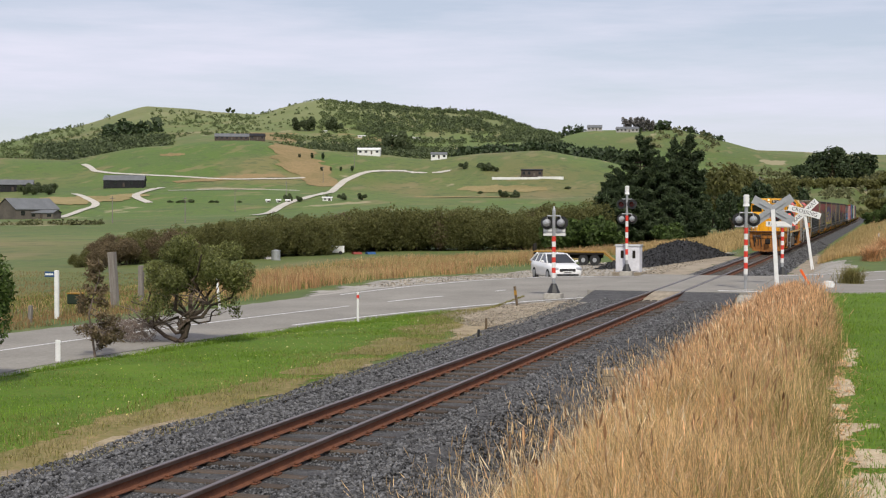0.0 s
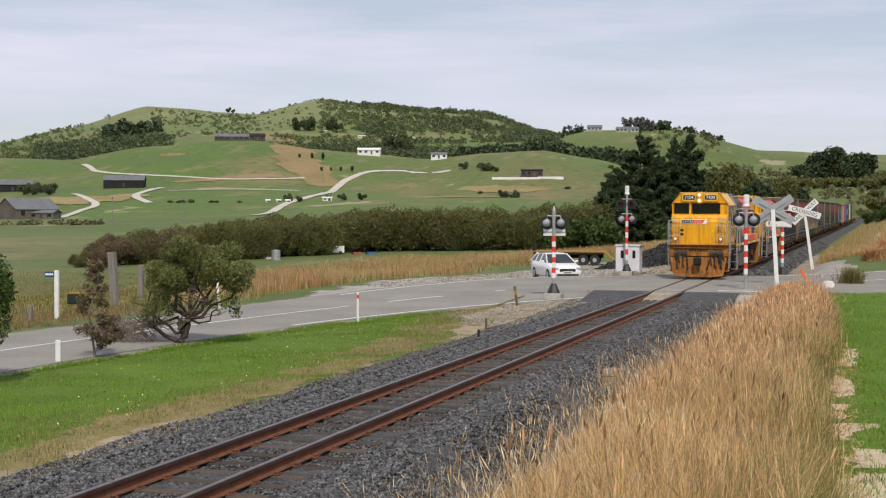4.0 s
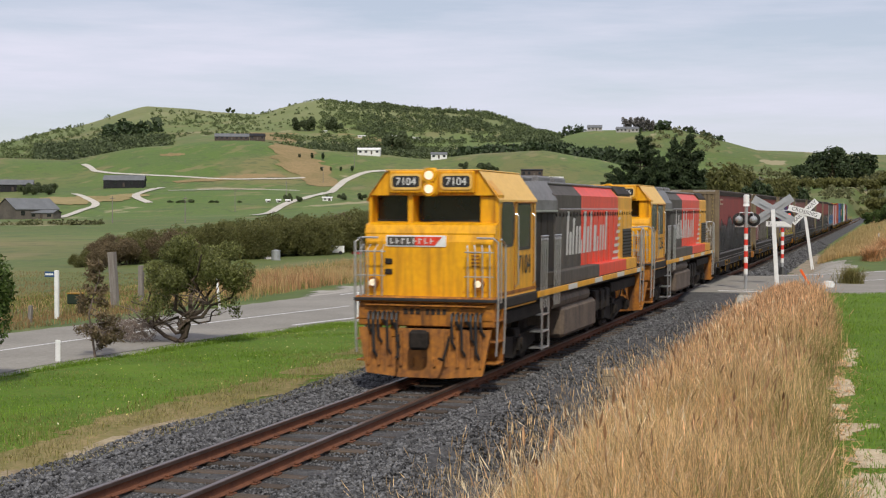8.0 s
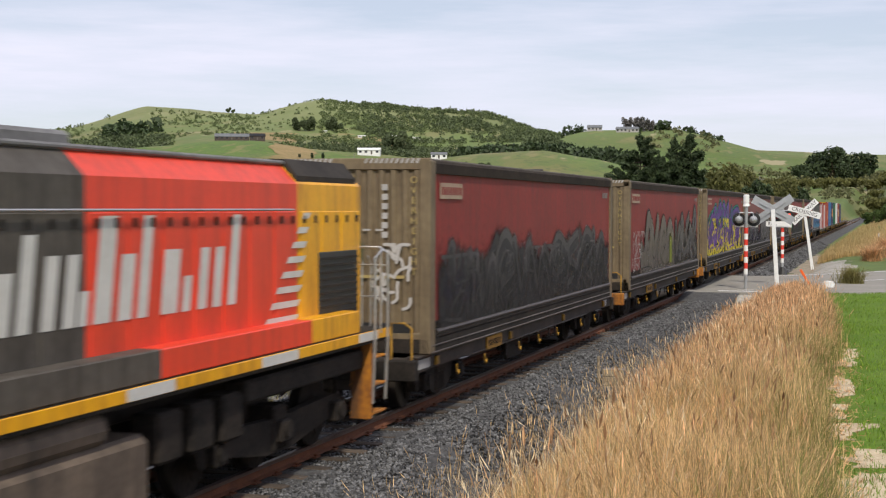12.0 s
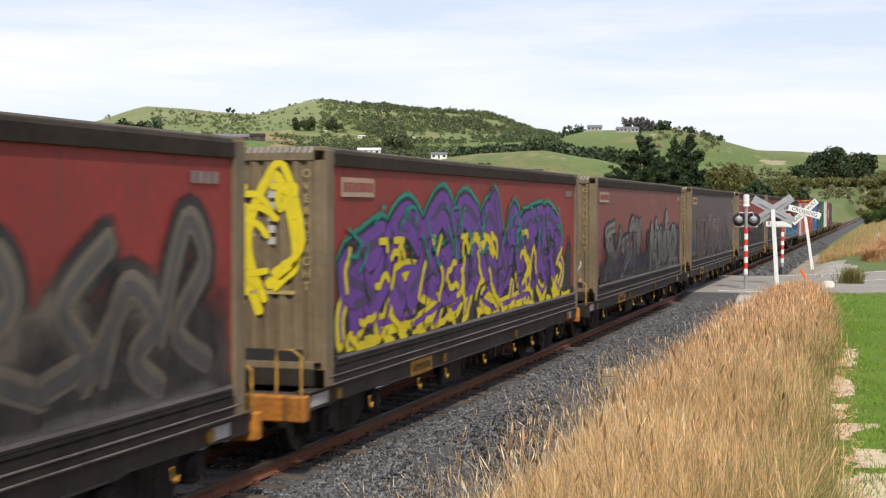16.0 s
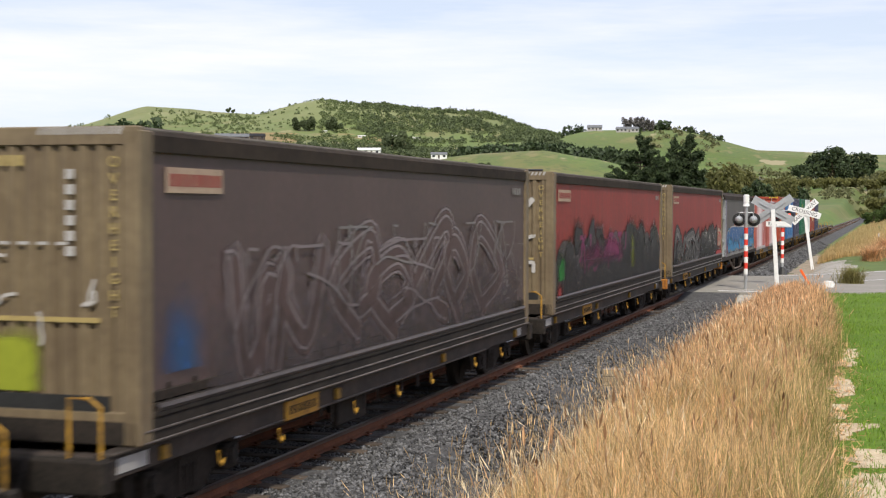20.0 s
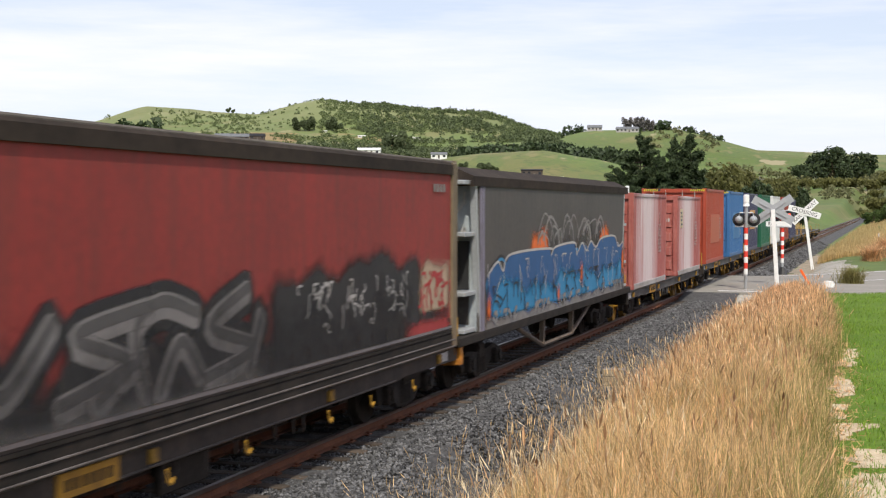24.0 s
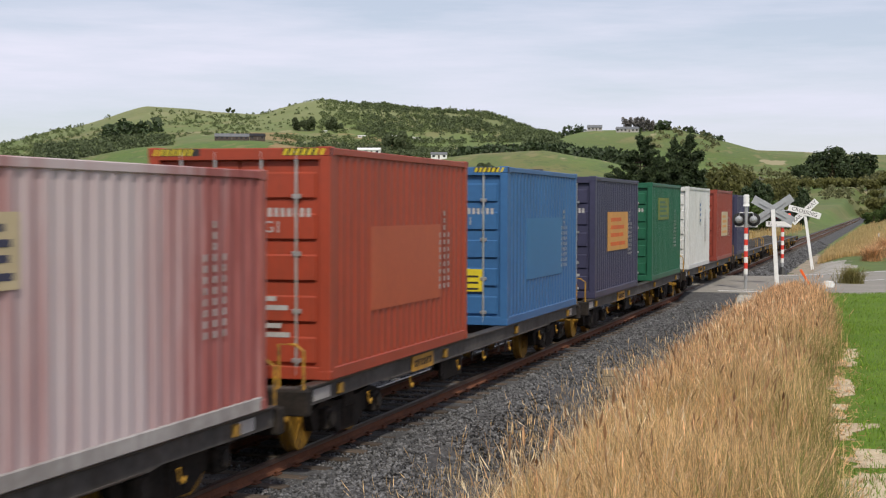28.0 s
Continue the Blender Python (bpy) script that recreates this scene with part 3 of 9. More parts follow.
def wheelset_mesh(r, name, material):
    s = Shape()
    for sx in (-1, 1):
        x0 = sx * 0.50
        s.tube([(x0 - 0.0, 0, 0), (x0 + sx * 0.025, 0, 0)], r + 0.028, 20)
        s.tube([(x0 + sx * 0.02, 0, 0), (x0 + sx * 0.125, 0, 0)], [r, r - 0.006], 20)
        s.tube([(x0 + sx * 0.12, 0, 0), (x0 + sx * 0.16, 0, 0)], 0.1, 10)
        for a in range(4):
            s.box((x0 + sx * 0.122, -0.03, 0.1), (x0 + sx * 0.135, 0.03, r * 0.72), 0.005, Matrix.Rotation(a * math.pi / 2, 4, "X"))
    s.tube([(-0.75, 0, 0), (0.75, 0, 0)], 0.07, 8)
    return mesh_of(name, s, material)


WHEEL_WAGON = wheelset_mesh(0.43, "wheelset", M["under_yellow"])
WHEEL_DARK = wheelset_mesh(0.43, "wheelset", M["under"])
WHEEL_LOCO = wheelset_mesh(0.48, "wheelset", M["under"])


def bogie(parent, y, gap, r, wheel_mesh, axles=2, material=None):
    """A bogie: side frames, bolster, springs, axle boxes and turning wheelsets."""
    material = material or M["under"]
    s = Shape()
    half = gap * (axles - 1) / 2
    for sx in (-1, 1):
        x = sx * 0.86
        s.prism([(y - half - 0.42, r + 0.1), (y - half - 0.3, r - 0.14), (y - half + 0.25, r - 0.1), (y - 0.35, r - 0.26), (y + 0.35, r - 0.26), (y + half - 0.25, r - 0.1), (y + half + 0.3, r - 0.14), (y + half + 0.42, r + 0.1), (y + half, r + 0.2), (y + 0.3, r + 0.14), (y - 0.3, r + 0.14), (y - half, r + 0.2)], "x", x - 0.06, x + 0.06)
        for a in range(axles):
            ya = y - half + a * gap
            s.box((x - 0.02 * sx, ya - 0.15, r - 0.15), (x + sx * 0.17, ya + 0.15, r + 0.12), 0.03)
            s.tube([(x + sx * 0.16, ya, r), (x + sx * 0.2, ya, r)], 0.1, 10)
        for dy in (-0.16, 0.0, 0.16):
            s.tube([(x + sx * 0.03, y + dy, r - 0.22), (x + sx * 0.03, y + dy, r + 0.1)], 0.07, 8)
    s.box((-0.95, y - 0.2, r + 0.02), (0.95, y + 0.2, r + 0.28), 0.03)
    b = part("bogie", s, material, parent)
    for a in range(axles):
        w = share("wheelset", wheel_mesh, b, pose(0, y - half + a * gap, r))
        WHEELS.append((w, Vector((0, y - half + a * gap, r)), r))
    return b


def coupler(parent, y, d, z=0.78):
    s = Shape()
    s.box((-0.11, y, z - 0.12), (0.11, y + d * 0.35, z + 0.12), 0.03)
    s.box((-0.17, y + d * 0.3, z - 0.17), (0.17, y + d * 0.52, z + 0.17), 0.05)
    for sx in (-0.45, 0.45):
        s.tube([(sx, y, z + 0.05), (sx, y + d * 0.12, z - 0.1), (sx * 0.9, y + d * 0.3, z - 0.35), (sx * 0.85, y + d * 0.5, z - 0.3)], 0.025, 6)
    return part("coupler", s, M["under"], parent, "black knuckle coupler with air hoses")


def digits(parent, name, text, size, m, material):
    cu = bpy.data.curves.new(name, "FONT")
    cu.body, cu.size, cu.align_x, cu.align_y, cu.extrude = text, size, "CENTER", "CENTER", 0.003
    tmp = new(name, cu)
    me = bpy.data.meshes.new_from_object(tmp.evaluated_get(bpy.context.evaluated_depsgraph_get()))
    bpy.data.objects.remove(tmp)
    me.materials.clear()
    me.materials.append(material)
    return share(name, me, parent, m)


FACE_FRONT = Matrix(((1, 0, 0, 0), (0, 0, -1, 0), (0, 1, 0, 0), (0, 0, 0, 1)))
FACE_SIDE = Matrix(((0, 0, 1, 0), (1, 0, 0, 0), (0, 1, 0, 0), (0, 0, 0, 1)))   # text x to +y, up to +z, seen from +x


def rounded(y0, y1, z0, z1, r, n=4):
    out = []
    for cy, cz, a0 in ((y1 - r, z1 - r, 0), (y0 + r, z1 - r, 90), (y0 + r, z0 + r, 180), (y1 - r, z0 + r, 270)):
        for i in range(n + 1):
            a = radians(a0 + 90 * i / n)
            out.append((cy + r * math.cos(a), cz + r * math.sin(a)))
    return out


def ring(outer, inner):
    """Faces between two outlines of equal count, as quads over 2n points."""
    n = len(outer)
    return [(i, (i + 1) % n, n + (i + 1) % n, n + i) for i in range(n)]


def rail_bar(s, pts, r=0.02):
    s.tube(pts, r, 6)


M["lens_off"] = shade("lens_off", (0.42, 0.40, 0.36), (0.28, 0.26, 0.23), 0.25, scale=4, grain=20)


def locomotive(offset, number, label):
    g = at_train(thing("locomotive", label, "locomotive", group="locomotives"), offset)
    # underframe, platform and yellow edge
    s = Shape()
    s.box((-1.26, 0.45, 1.28), (1.26, 16.1, 1.46), 0.02)
    s.box((-0.55, 0.6, 0.95), (0.55, 16.0, 1.3), 0.02)
    part("underframe", s, M["loco_dark"], g)
    for sx in (-1, 1):
        s = Shape()
        s.box((sx * 1.262, 3.3, 1.33), (sx * 1.285, 16.1, 1.45), 0.006)
        edge = part("platform_edge", s, M["yellow"], g, "yellow platform edge stripe")
        for y0, y1 in ((6.1, 7.0), (9.0, 9.9), (11.9, 12.9), (14.9, 15.6)):
            s = Shape()
            s.box((sx * 1.284, y0, 1.335), (sx * 1.289, y1, 1.445))
            part("pale_section", s, M["logo"], edge, "pale scuffed section")
    # nose
    s = Shape()
    s.prism([(0.36, 1.46), (0.36, 2.45), (0.44, 2.66), (0.62, 2.72), (0.62, 1.46)], "x", -1.16, 1.16)
    s.prism([(0.40, 2.60), (0.46, 2.74), (0.6, 2.78), (0.99, 2.80), (0.99, 2.5), (0.42, 2.5)], "x", -1.19, 1.19)
    part("nose", s, M["yellow"], g)
    for z in (1.92, 2.1):
        s = Shape()
        s.box((-0.80, 0.335, z - 0.05), (-0.66, 0.365, z + 0.05), 0.02)
        part("jumper_socket", s, M["loco_dark"], g)
    for i in range(5):
        s = Shape()
        s.box((0.78, 0.345, 2.02 + i * 0.06), (0.92, 0.365, 2.05 + i * 0.06), 0.005)
        part("louvre", s, M["yellow_dirty"], g)
    # cab shell with sloped shoulders
    s = Shape()
    sect = [(-1.2, 1.46), (1.2, 1.46), (1.2, 3.2), (0.86, 3.66), (0.8, 3.7), (-0.8, 3.7), (-0.86, 3.66), (-1.2, 3.2)]
    s.prism(sect, "y", 0.98, 3.42)
    cab = part("cab", s, M["yellow"], g, "yellow driver's cab")
    s = Shape()
    s.prism([(-1.2, 3.26), (1.2, 3.26), (0.86, 3.66), (0.8, 3.7), (-0.8, 3.7), (-0.86, 3.66)], "y", 0.6, 0.98)
    part("brow", s, M["yellow"], g)
    for x0, x1 in ((1.12, 1.2), (-1.2, -1.14), (-0.47, -0.37)):
        s = Shape()
        s.box((x0, 0.62, 1.46), (x1, 0.98, 3.28), 0.01)
        part("window_pillar", s, M["yellow"], g)
    for sx in (-1, 1):
        s = Shape()
        s.box((sx * 1.17, 0.5, 1.24), (sx * 1.215, 3.42, 1.48), 0.01)
        part("cab_skirt", s, M["yellow"], g)
    s = Shape()
    for sx in (-1, 1):
        s.add([(sx * 1.215, 0.55, 3.19), (sx * 1.215, 3.46, 3.19), (sx * 0.86, 3.46, 3.685), (sx * 0.86, 0.55, 3.685), (sx * 1.215, 0.55, 3.15), (sx * 1.215, 3.46, 3.15)], [(0, 1, 2, 3), (4, 5, 1, 0)])
    s.box((-0.87, 0.55, 3.69), (0.87, 3.46, 3.715), 0.01)
    part("cab_roof", s, M["yellow_roof"], g)
    # number panel and headlights
    s = Shape()
    s.box((-0.78, 0.5, 3.30), (0.78, 0.64, 3.69), 0.02)
    panel = part("number_panel", s, M["yellow"], g)
    for x in (-0.46, 0.46):
        s = Shape()
        s.prism(rounded(x - 0.25, x + 0.25, 3.40, 3.60, 0.05), "y", 0.485, 0.505)
        o, i2 = rounded(x - 0.29, x + 0.29, 3.36, 3.64, 0.08), rounded(x - 0.25, x + 0.25, 3.40, 3.60, 0.05)
        s2 = Shape()
        s2.add([(a, 0.478, q) for a, q in o + i2] + [(a, 0.5, q) for a, q in o], ring(o, i2) + [(k, 2 * len(o) + k, 2 * len(o) + (k + 1) % len(o), (k + 1) % len(o)) for k in range(len(o))])
        part("board_frame", s2, M["yellow_roof"], panel, "pale yellow rounded frame")
        board = part("number_board", s, M["black"], panel, "black number board with white digits")
        digits(board, "digits", number, 0.19, pose(x, 0.481, 3.497) @ FACE_FRONT, M["white"])
    s = Shape()
    s.box((-0.13, 0.4, 3.24), (0.13, 0.55, 3.74), 0.05)
    for z in (3.61, 3.37):
        s.tube([(0, 0.36, z), (0, 0.5, z)], 0.125, 14)
    part("headlight_housing", s, M["yellow"], g)
    for z in (3.61, 3.37):
        s = Shape()
        s.tube([(0, 0.345, z), (0, 0.365, z)], 0.078, 14)
        part("headlight", s, M["lamp"] if offset == 0 else M["lens_off"], g, "round headlight lens")
    # windscreens, with frames
    for x0, x1 in ((-0.32, 0.82), (-1.14, -0.49)):
        s = Shape()
        s.prism(rounded(x0, x1, 2.83, 3.24, 0.06), "y", 0.955, 0.975)
        w = part("windscreen", s, M["glass_dark"], g, "dark glass windscreen")
        s = Shape()
        o, i = rounded(x0 - 0.04, x1 + 0.04, 2.79, 3.28, 0.08), rounded(x0, x1, 2.83, 3.24, 0.06)
        s.add([(a, 0.945, b) for a, b in o + i], ring(o, i))
        part("seal", s, M["black"], w)
    s = Shape()
    s.box((0.84, 0.66, 2.7), (1.14, 0.98, 3.27), 0.03)
    part("corner_pillar", s, M["yellow"], g)
    # side windows and door
    for sx in (-1, 1):
        for y0, y1, z0, z1, rr in ((0.82, 1.66, 2.40, 3.12, 0.18), (2.0, 2.92, 2.32, 3.10, 0.05)):
            s = Shape()
            s.prism(rounded(y0, y1, z0, z1, rr), "x", sx * 1.197, sx * 1.206)
            w = part("side_window", s, M["glass_side"], g, "dark glass cab side window")
            s = Shape()
            o, i = rounded(y0 - 0.05, y1 + 0.05, z0 - 0.05, z1 + 0.05, rr + 0.04), rounded(y0, y1, z0, z1, rr)
            s.add([(sx * 1.209, a, b) for a, b in o + i], ring(o, i))
            part("seal", s, M["black"], w)
        s = Shape()
        s.box((sx * 1.2, 1.72, 1.5), (sx * 1.212, 1.75, 3.14), 0.004)
        s.box((sx * 1.2, 3.18, 1.5), (sx * 1.212, 3.21, 3.14), 0.004)
        s.box((sx * 1.2, 0.66, 1.5), (sx * 1.214, 3.42, 1.56), 0.004)
        part("door_seam", s, M["yellow_dirty"], g)
    for sx in (-1, 1):
        for y in (1.80, 3.12):
            s = Shape()
            rail_bar(s, [(sx * 1.205, y, 1.62), (sx * 1.26, y, 1.66), (sx * 1.26, y, 2.9), (sx * 1.205, y, 2.94)], 0.013)
            part("cab_grab_rail", s, M["steel_bright"], g)
        s = Shape()
        s.box((sx * 1.2, 1.76, 3.13), (sx * 1.26, 3.2, 3.16), 0.005)
        part("drip_rail", s, M["yellow_dirty"], g)
    digits(g, "cab_number", number, 0.5, pose(1.213, 2.45, 1.98) @ FACE_SIDE, M["black"])
    # badge on the nose, as plain shapes
    s = Shape()
    s.box((-0.78, 0.345, 2.36), (0.32, 0.362, 2.56), 0.004)
    badge = part("badge", s, M["white"], g, "name badge of white, grey and red blocks")
    s = Shape()
    s.box((-0.75, 0.338, 2.385), (-0.24, 0.35, 2.535))
    part("badge_block", s, M["loco_grey"], badge)
    s = Shape()
    s.prism([(-0.24, 2.385), (0.12, 2.385), (0.25, 2.535), (-0.24, 2.535)], "y", 0.338, 0.35)
    part("badge_block", s, M["loco_red"], badge)
    s = Shape()
    for i in range(8):
        x = -0.70 + i * 0.105
        s.box((x, 0.334, 2.41), (x + 0.022, 0.342, 2.51))
        s.box((x + 0.02, 0.334, 2.42 + 0.03 * (i % 3)), (x + 0.062, 0.342, 2.44 + 0.03 * (i % 3)))
    part("badge_bars", s, M["logo"], badge)
    # ditch lamps
    for x in (-1.0, 0.92):
        s = Shape()
        s.tube([(x, 0.26, 1.73), (x, 0.42, 1.73)], 0.1, 14)
        holder = part("lamp_holder", s, M["yellow_dirty"], g)
        s = Shape()
        s.tube([(x, 0.245, 1.73), (x, 0.263, 1.73)], 0.06, 14)
        part("ditch_lamp", s, M["lamp"] if offset == 0 else M["lens_off"], holder, "lower headlamp lens")
    # buffer beam, plough, steps
    s = Shape()
    s.box((-1.27, 0.1, 1.40), (1.27, 0.5, 1.50), 0.02)
    s.box((-1.24, 0.2, 0.98), (1.24, 0.5, 1.4), 0.02)
    part("buffer_beam", s, M["yellow_dirty"], g, "rust-stained yellow buffer beam")
    s = Shape()
    s.box((-1.1, 0.12, 1.33), (1.1, 0.22, 1.36), 0.01)
    s.box((-0.62, 0.08, 0.78), (-0.5, 0.3, 1.0), 0.03)
    s.box((0.5, 0.08, 0.78), (0.62, 0.3, 1.0), 0.03)
    part("beam_guard", s, M["yellow_dirty"], g)
    # thin black strip over the beam's top edge
    s = Shape()
    s.box((-1.285, 0.085, 1.425), (1.285, 0.5, 1.475), 0.006)
    part("deck_edge", s, M["black"], g, "black strip along the deck edge")
    bars_x = [(-0.4, 0.08), (-0.29, 0.08), (-0.18, 0.08), (0.0, 0.07), (0.1, 0.07), (0.2, 0.07), (0.3, 0.07)]
    s = Shape()
    for x, w in bars_x:
        s.box((x, 0.192, 1.19), (x + w, 0.2, 1.29))
    tagged(part("beam_marking", s, M["loco_dark"], g), kind="stuff")
    s = Shape()
    s.prism([(-1.2, 0.95), (-1.05, 0.16), (-0.4, 0.1), (0.4, 0.1), (1.05, 0.16), (1.2, 0.95)], "y", 0.1, 0.18)
    part("plough", s, M["plough_rust"], g, "battered rusty yellow pilot plate")
    for i, x in enumerate(np.linspace(-1.02, 1.02, 11)):
        s = Shape()
        s.box((x - 0.025, 0.06, 0.3), (x + 0.025, 0.11, 0.92 if abs(x) > 0.3 else 0.45), 0.006)
        part("plough_rib", s, M["plough_rust"], g)
    for sx in (-1, 1):
        for k in range(7):
            s = Shape()
            x = sx * (0.5 + 0.085 * k)
            drop = (0.62, 0.95, 0.5, 1.0, 0.7, 0.45, 0.85)[k]
            s.tube([(x, 0.2, 1.22), (x + 0.02, 0.04, 1.2), (x + 0.03, 0.0, 1.1), (x + 0.04, 0.02, drop + 0.1), (x + 0.08, 0.08, drop)], 0.024 + 0.006 * (k % 2), 6)
            part("air_hose", s, M["black"], g, "black rubber air hose")
    coupler(g, 0.12, -0.75)
    coupler(g, 16.1, 0.8)
    # corner steps and handrails at both ends
    for y, d in ((0.2, 1), (15.95, -1)):
        for sx in (-1, 1):
            s = Shape()
            for z in (0.35, 0.72, 1.08):
                s.box((sx * 0.95, y, z), (sx * 1.28, y + d * 0.5, z + 0.03), 0.006)
            s.box((sx * 0.98, y + d * 0.5, 0.3), (sx * 1.26, y + d * 0.54, 1.3), 0.006)
            part("corner_steps", s, M["yellow_dirty"], g)
            for pts, r in (([(sx * 1.27, y, 0.5), (sx * 1.3, y, 1.3), (sx * 1.3, y, 2.45), (sx * 1.2, y + d * 0.04, 2.52), (sx * 0.9, y + d * 0.06, 2.52)], 0.02), ([(sx * 1.27, y + d * 0.5, 0.5), (sx * 1.3, y + d * 0.5, 1.3), (sx * 1.3, y + d * 0.5, 2.4), (sx * 1.3, y + d * 0.2, 2.5)], 0.02), ([(sx * 1.29, y + d * 0.25, 1.4), (sx * 1.29, y + d * 0.25, 2.45)], 0.015)):
                s = Shape()
                rail_bar(s, pts, r)
                part("handrail", s, M["steel_bright"], g, "bare steel handrail")
            for k in range(4):
                s = Shape()
                x = sx * (0.78 + 0.13 * k)
                rail_bar(s, [(x, y - d * 0.06, 1.42), (x, y - d * 0.08, 2.3), (x - sx * 0.03, y - d * 0.02, 2.4)], 0.012)
                part("grab_rail", s, M["steel_bright"], g)
            s = Shape()
            rail_bar(s, [(sx * 0.72, y - d * 0.07, 2.28), (sx * 1.24, y - d * 0.07, 2.28)], 0.013)
            part("cross_rail", s, M["steel_bright"], g)
            s = Shape()
            rail_bar(s, [(sx * 0.72, y - d * 0.07, 1.86), (sx * 1.24, y - d * 0.07, 1.86)], 0.011)
            part("cross_rail", s, M["steel_bright"], g)
    # machinery room behind the cab, long hood
    s = Shape()
    s.box((-1.0, 3.42, 1.46), (1.0, 5.9, 3.3), 0.03)
    part("machine_room", s, M["loco_dark"], g, "dark recessed machinery room")
    for i in range(4):
        for sx in (-1, 1):
            s = Shape()
            s.box((sx * 0.99, 3.55 + i * 0.58, 1.6), (sx * 1.014, 4.06 + i * 0.58, 3.1), 0.01)
            part("machine_door", s, M["loco_dark"], g)
    s = Shape()
    s.prism([(-1.06, 2.95), (1.06, 2.95), (1.06, 3.2), (0.82, 3.58), (-0.82, 3.58), (-1.06, 3.2)], "y", 3.42, 6.0)
    part("machine_roof", s, M["loco_roof"], g)
    for sx in (-1, 1):
        s = Shape()
        s.box((sx * 1.06, 3.5, 2.97), (sx * 1.09, 5.9, 3.0))
        part("gutter", s, M["steel_bright"], g)
    sect = [(-1.0, 1.46), (1.0, 1.46), (1.0, 3.32), (0.78, 3.55), (-0.78, 3.55), (-1.0, 3.32)]
    for name, y0, y1, mat_name in (("hood_grey", 5.9, 8.78, "loco_grey"), ("hood_red", 8.78, 13.55, "loco_red"), ("hood_yellow", 13.55, 15.7, "yellow")):
        s = Shape()
        s.prism(sect, "y", y0, y1)
        hood = part(name, s, M[mat_name], g)
        n = int((y1 - y0) / 0.62)
        one = Shape()
        one.box((-0.011, 0.0, 1.62), (0.012, (y1 - y0) / n - 0.07, 3.0), 0.01)
        me = mesh_of("hood_door", one, M[mat_name])
        for i in range(n):
            a = y0 + 0.08 + i * (y1 - y0 - 0.1) / n
            for sx in (-1, 1):
                share("hood_door", me, hood, pose(sx * 1.0, a, 0))
        s = Shape()
        for d in range(n * 2):
            a = y0 + 0.15 + d * (y1 - y0) / (n * 2)
            for sx in (-1, 1):
                s.box((sx * 1.0, a, 2.86), (sx * 1.03, a + 0.06, 2.95), 0.008)
        tagged(part("latch_strip", s, M["loco_dark"], hood), kind="stuff")
    s = Shape()
    s.box((-0.82, 5.0, 3.54), (0.82, 13.6, 3.60), 0.02)
    for y in (6.6, 8.2):
        s.box((-0.5, y, 3.58), (0.5, y + 1.2, 3.74), 0.04)
    s.box((-0.62, 3.9, 3.58), (0.62, 5.6, 3.70), 0.04)
    part("hood_roof", s, M["loco_roof"], g)
    s = Shape()
    s.prism([(-0.97, 3.05), (0.97, 3.05), (0.97, 3.42), (0.8, 3.62), (-0.8, 3.62), (-0.97, 3.42)], "y", 13.6, 15.6)
    part("radiator_roof", s, M["loco_dark"], g, "black radiator fan roof")
    for sx in (-1, 1):
        s = Shape()
        s.box((sx * 1.0, 14.2, 1.68), (sx * 1.02, 15.55, 2.5), 0.01)
        gr = part("radiator_grille", s, M["black"], g, "black radiator grille")
        s = Shape()
        for i in range(9):
            s.box((sx * 1.018, 14.22, 1.72 + i * 0.085), (sx * 1.035, 15.53, 1.75 + i * 0.085))
        part("slats", s, M["loco_dark"], gr)
        # lower body band
        for y0, y1, mt in ((5.0, 9.7, "loco_grey"), (9.7, 13.4, "loco_red"), (13.4, 15.0, "yellow")):
            s = Shape()
            s.box((sx * 1.0, y0, 1.46), (sx * 1.255, y1, 1.74), 0.012)
            part("walkway_box", s, M[mt], g)
    # plain slanted bars for the name on the hood, and the speed stripes
    for sx in (1, -1):
        x = sx * 1.018
        for y, w, h in ((7.05, 0.2, 0.95), (7.35, 0.24, 0.5), (7.68, 0.2, 0.8), (8.05, 0.2, 0.62), (8.38, 0.2, 0.62), (8.62, 0.16, 0.3), (8.88, 0.3, 0.95), (9.3, 0.26, 0.6), (9.66, 0.2, 0.95), (10.12, 0.34, 0.62), (10.56, 0.18, 0.35), (10.9, 0.2, 0.62), (11.24, 0.2, 0.62), (11.6, 0.2, 0.95)):
            s = Shape()
            s.flat([(y, 2.02), (y + w, 2.02), (y + w + 0.16 * h, 2.02 + h), (y + 0.16 * h, 2.02 + h)], x)
            part("name_bar", s, M["logo"], g, "large pale slanted bar")
        for i in range(8):
            z = 1.72 + i * 0.17
            a = 13.0 + i * 0.11 if i < 8 else 13
            ln = 1.0 - i * 0.1
            s = Shape()
            s.flat([(a - ln * 0.45, z), (a + ln * 0.55 - 0.1, z), (a + ln * 0.55, z + 0.075), (a - ln * 0.45 + 0.08, z + 0.075)], x + sx * 0.004)
            part("speed_stripe", s, M["logo"], g, "pale speed stripe")
    # side handrails
    for sx in (-1, 1):
        for y0 in (3.55, 4.75):
            for k in range(4):
                yy = y0 + k * 0.17
                s = Shape()
                rail_bar(s, [(sx * 1.27, yy, 1.1), (sx * 1.29, yy, 2.42), (sx * 1.27, yy + 0.06, 2.5)], 0.011)
                part("side_handrail", s, M["steel_bright"], g, "bare steel handrail")
            s = Shape()
            rail_bar(s, [(sx * 1.28, y0, 2.5), (sx * 1.28, y0 + 0.6, 2.5)], 0.016)
            part("side_handrail", s, M["steel_bright"], g)
        s = Shape()
        rail_bar(s, [(sx * 1.06, 6.2, 3.02), (sx * 1.06, 13.3, 3.02)], 0.014)
        part("hood_rail", s, M["steel_bright"], g)
        s = Shape()
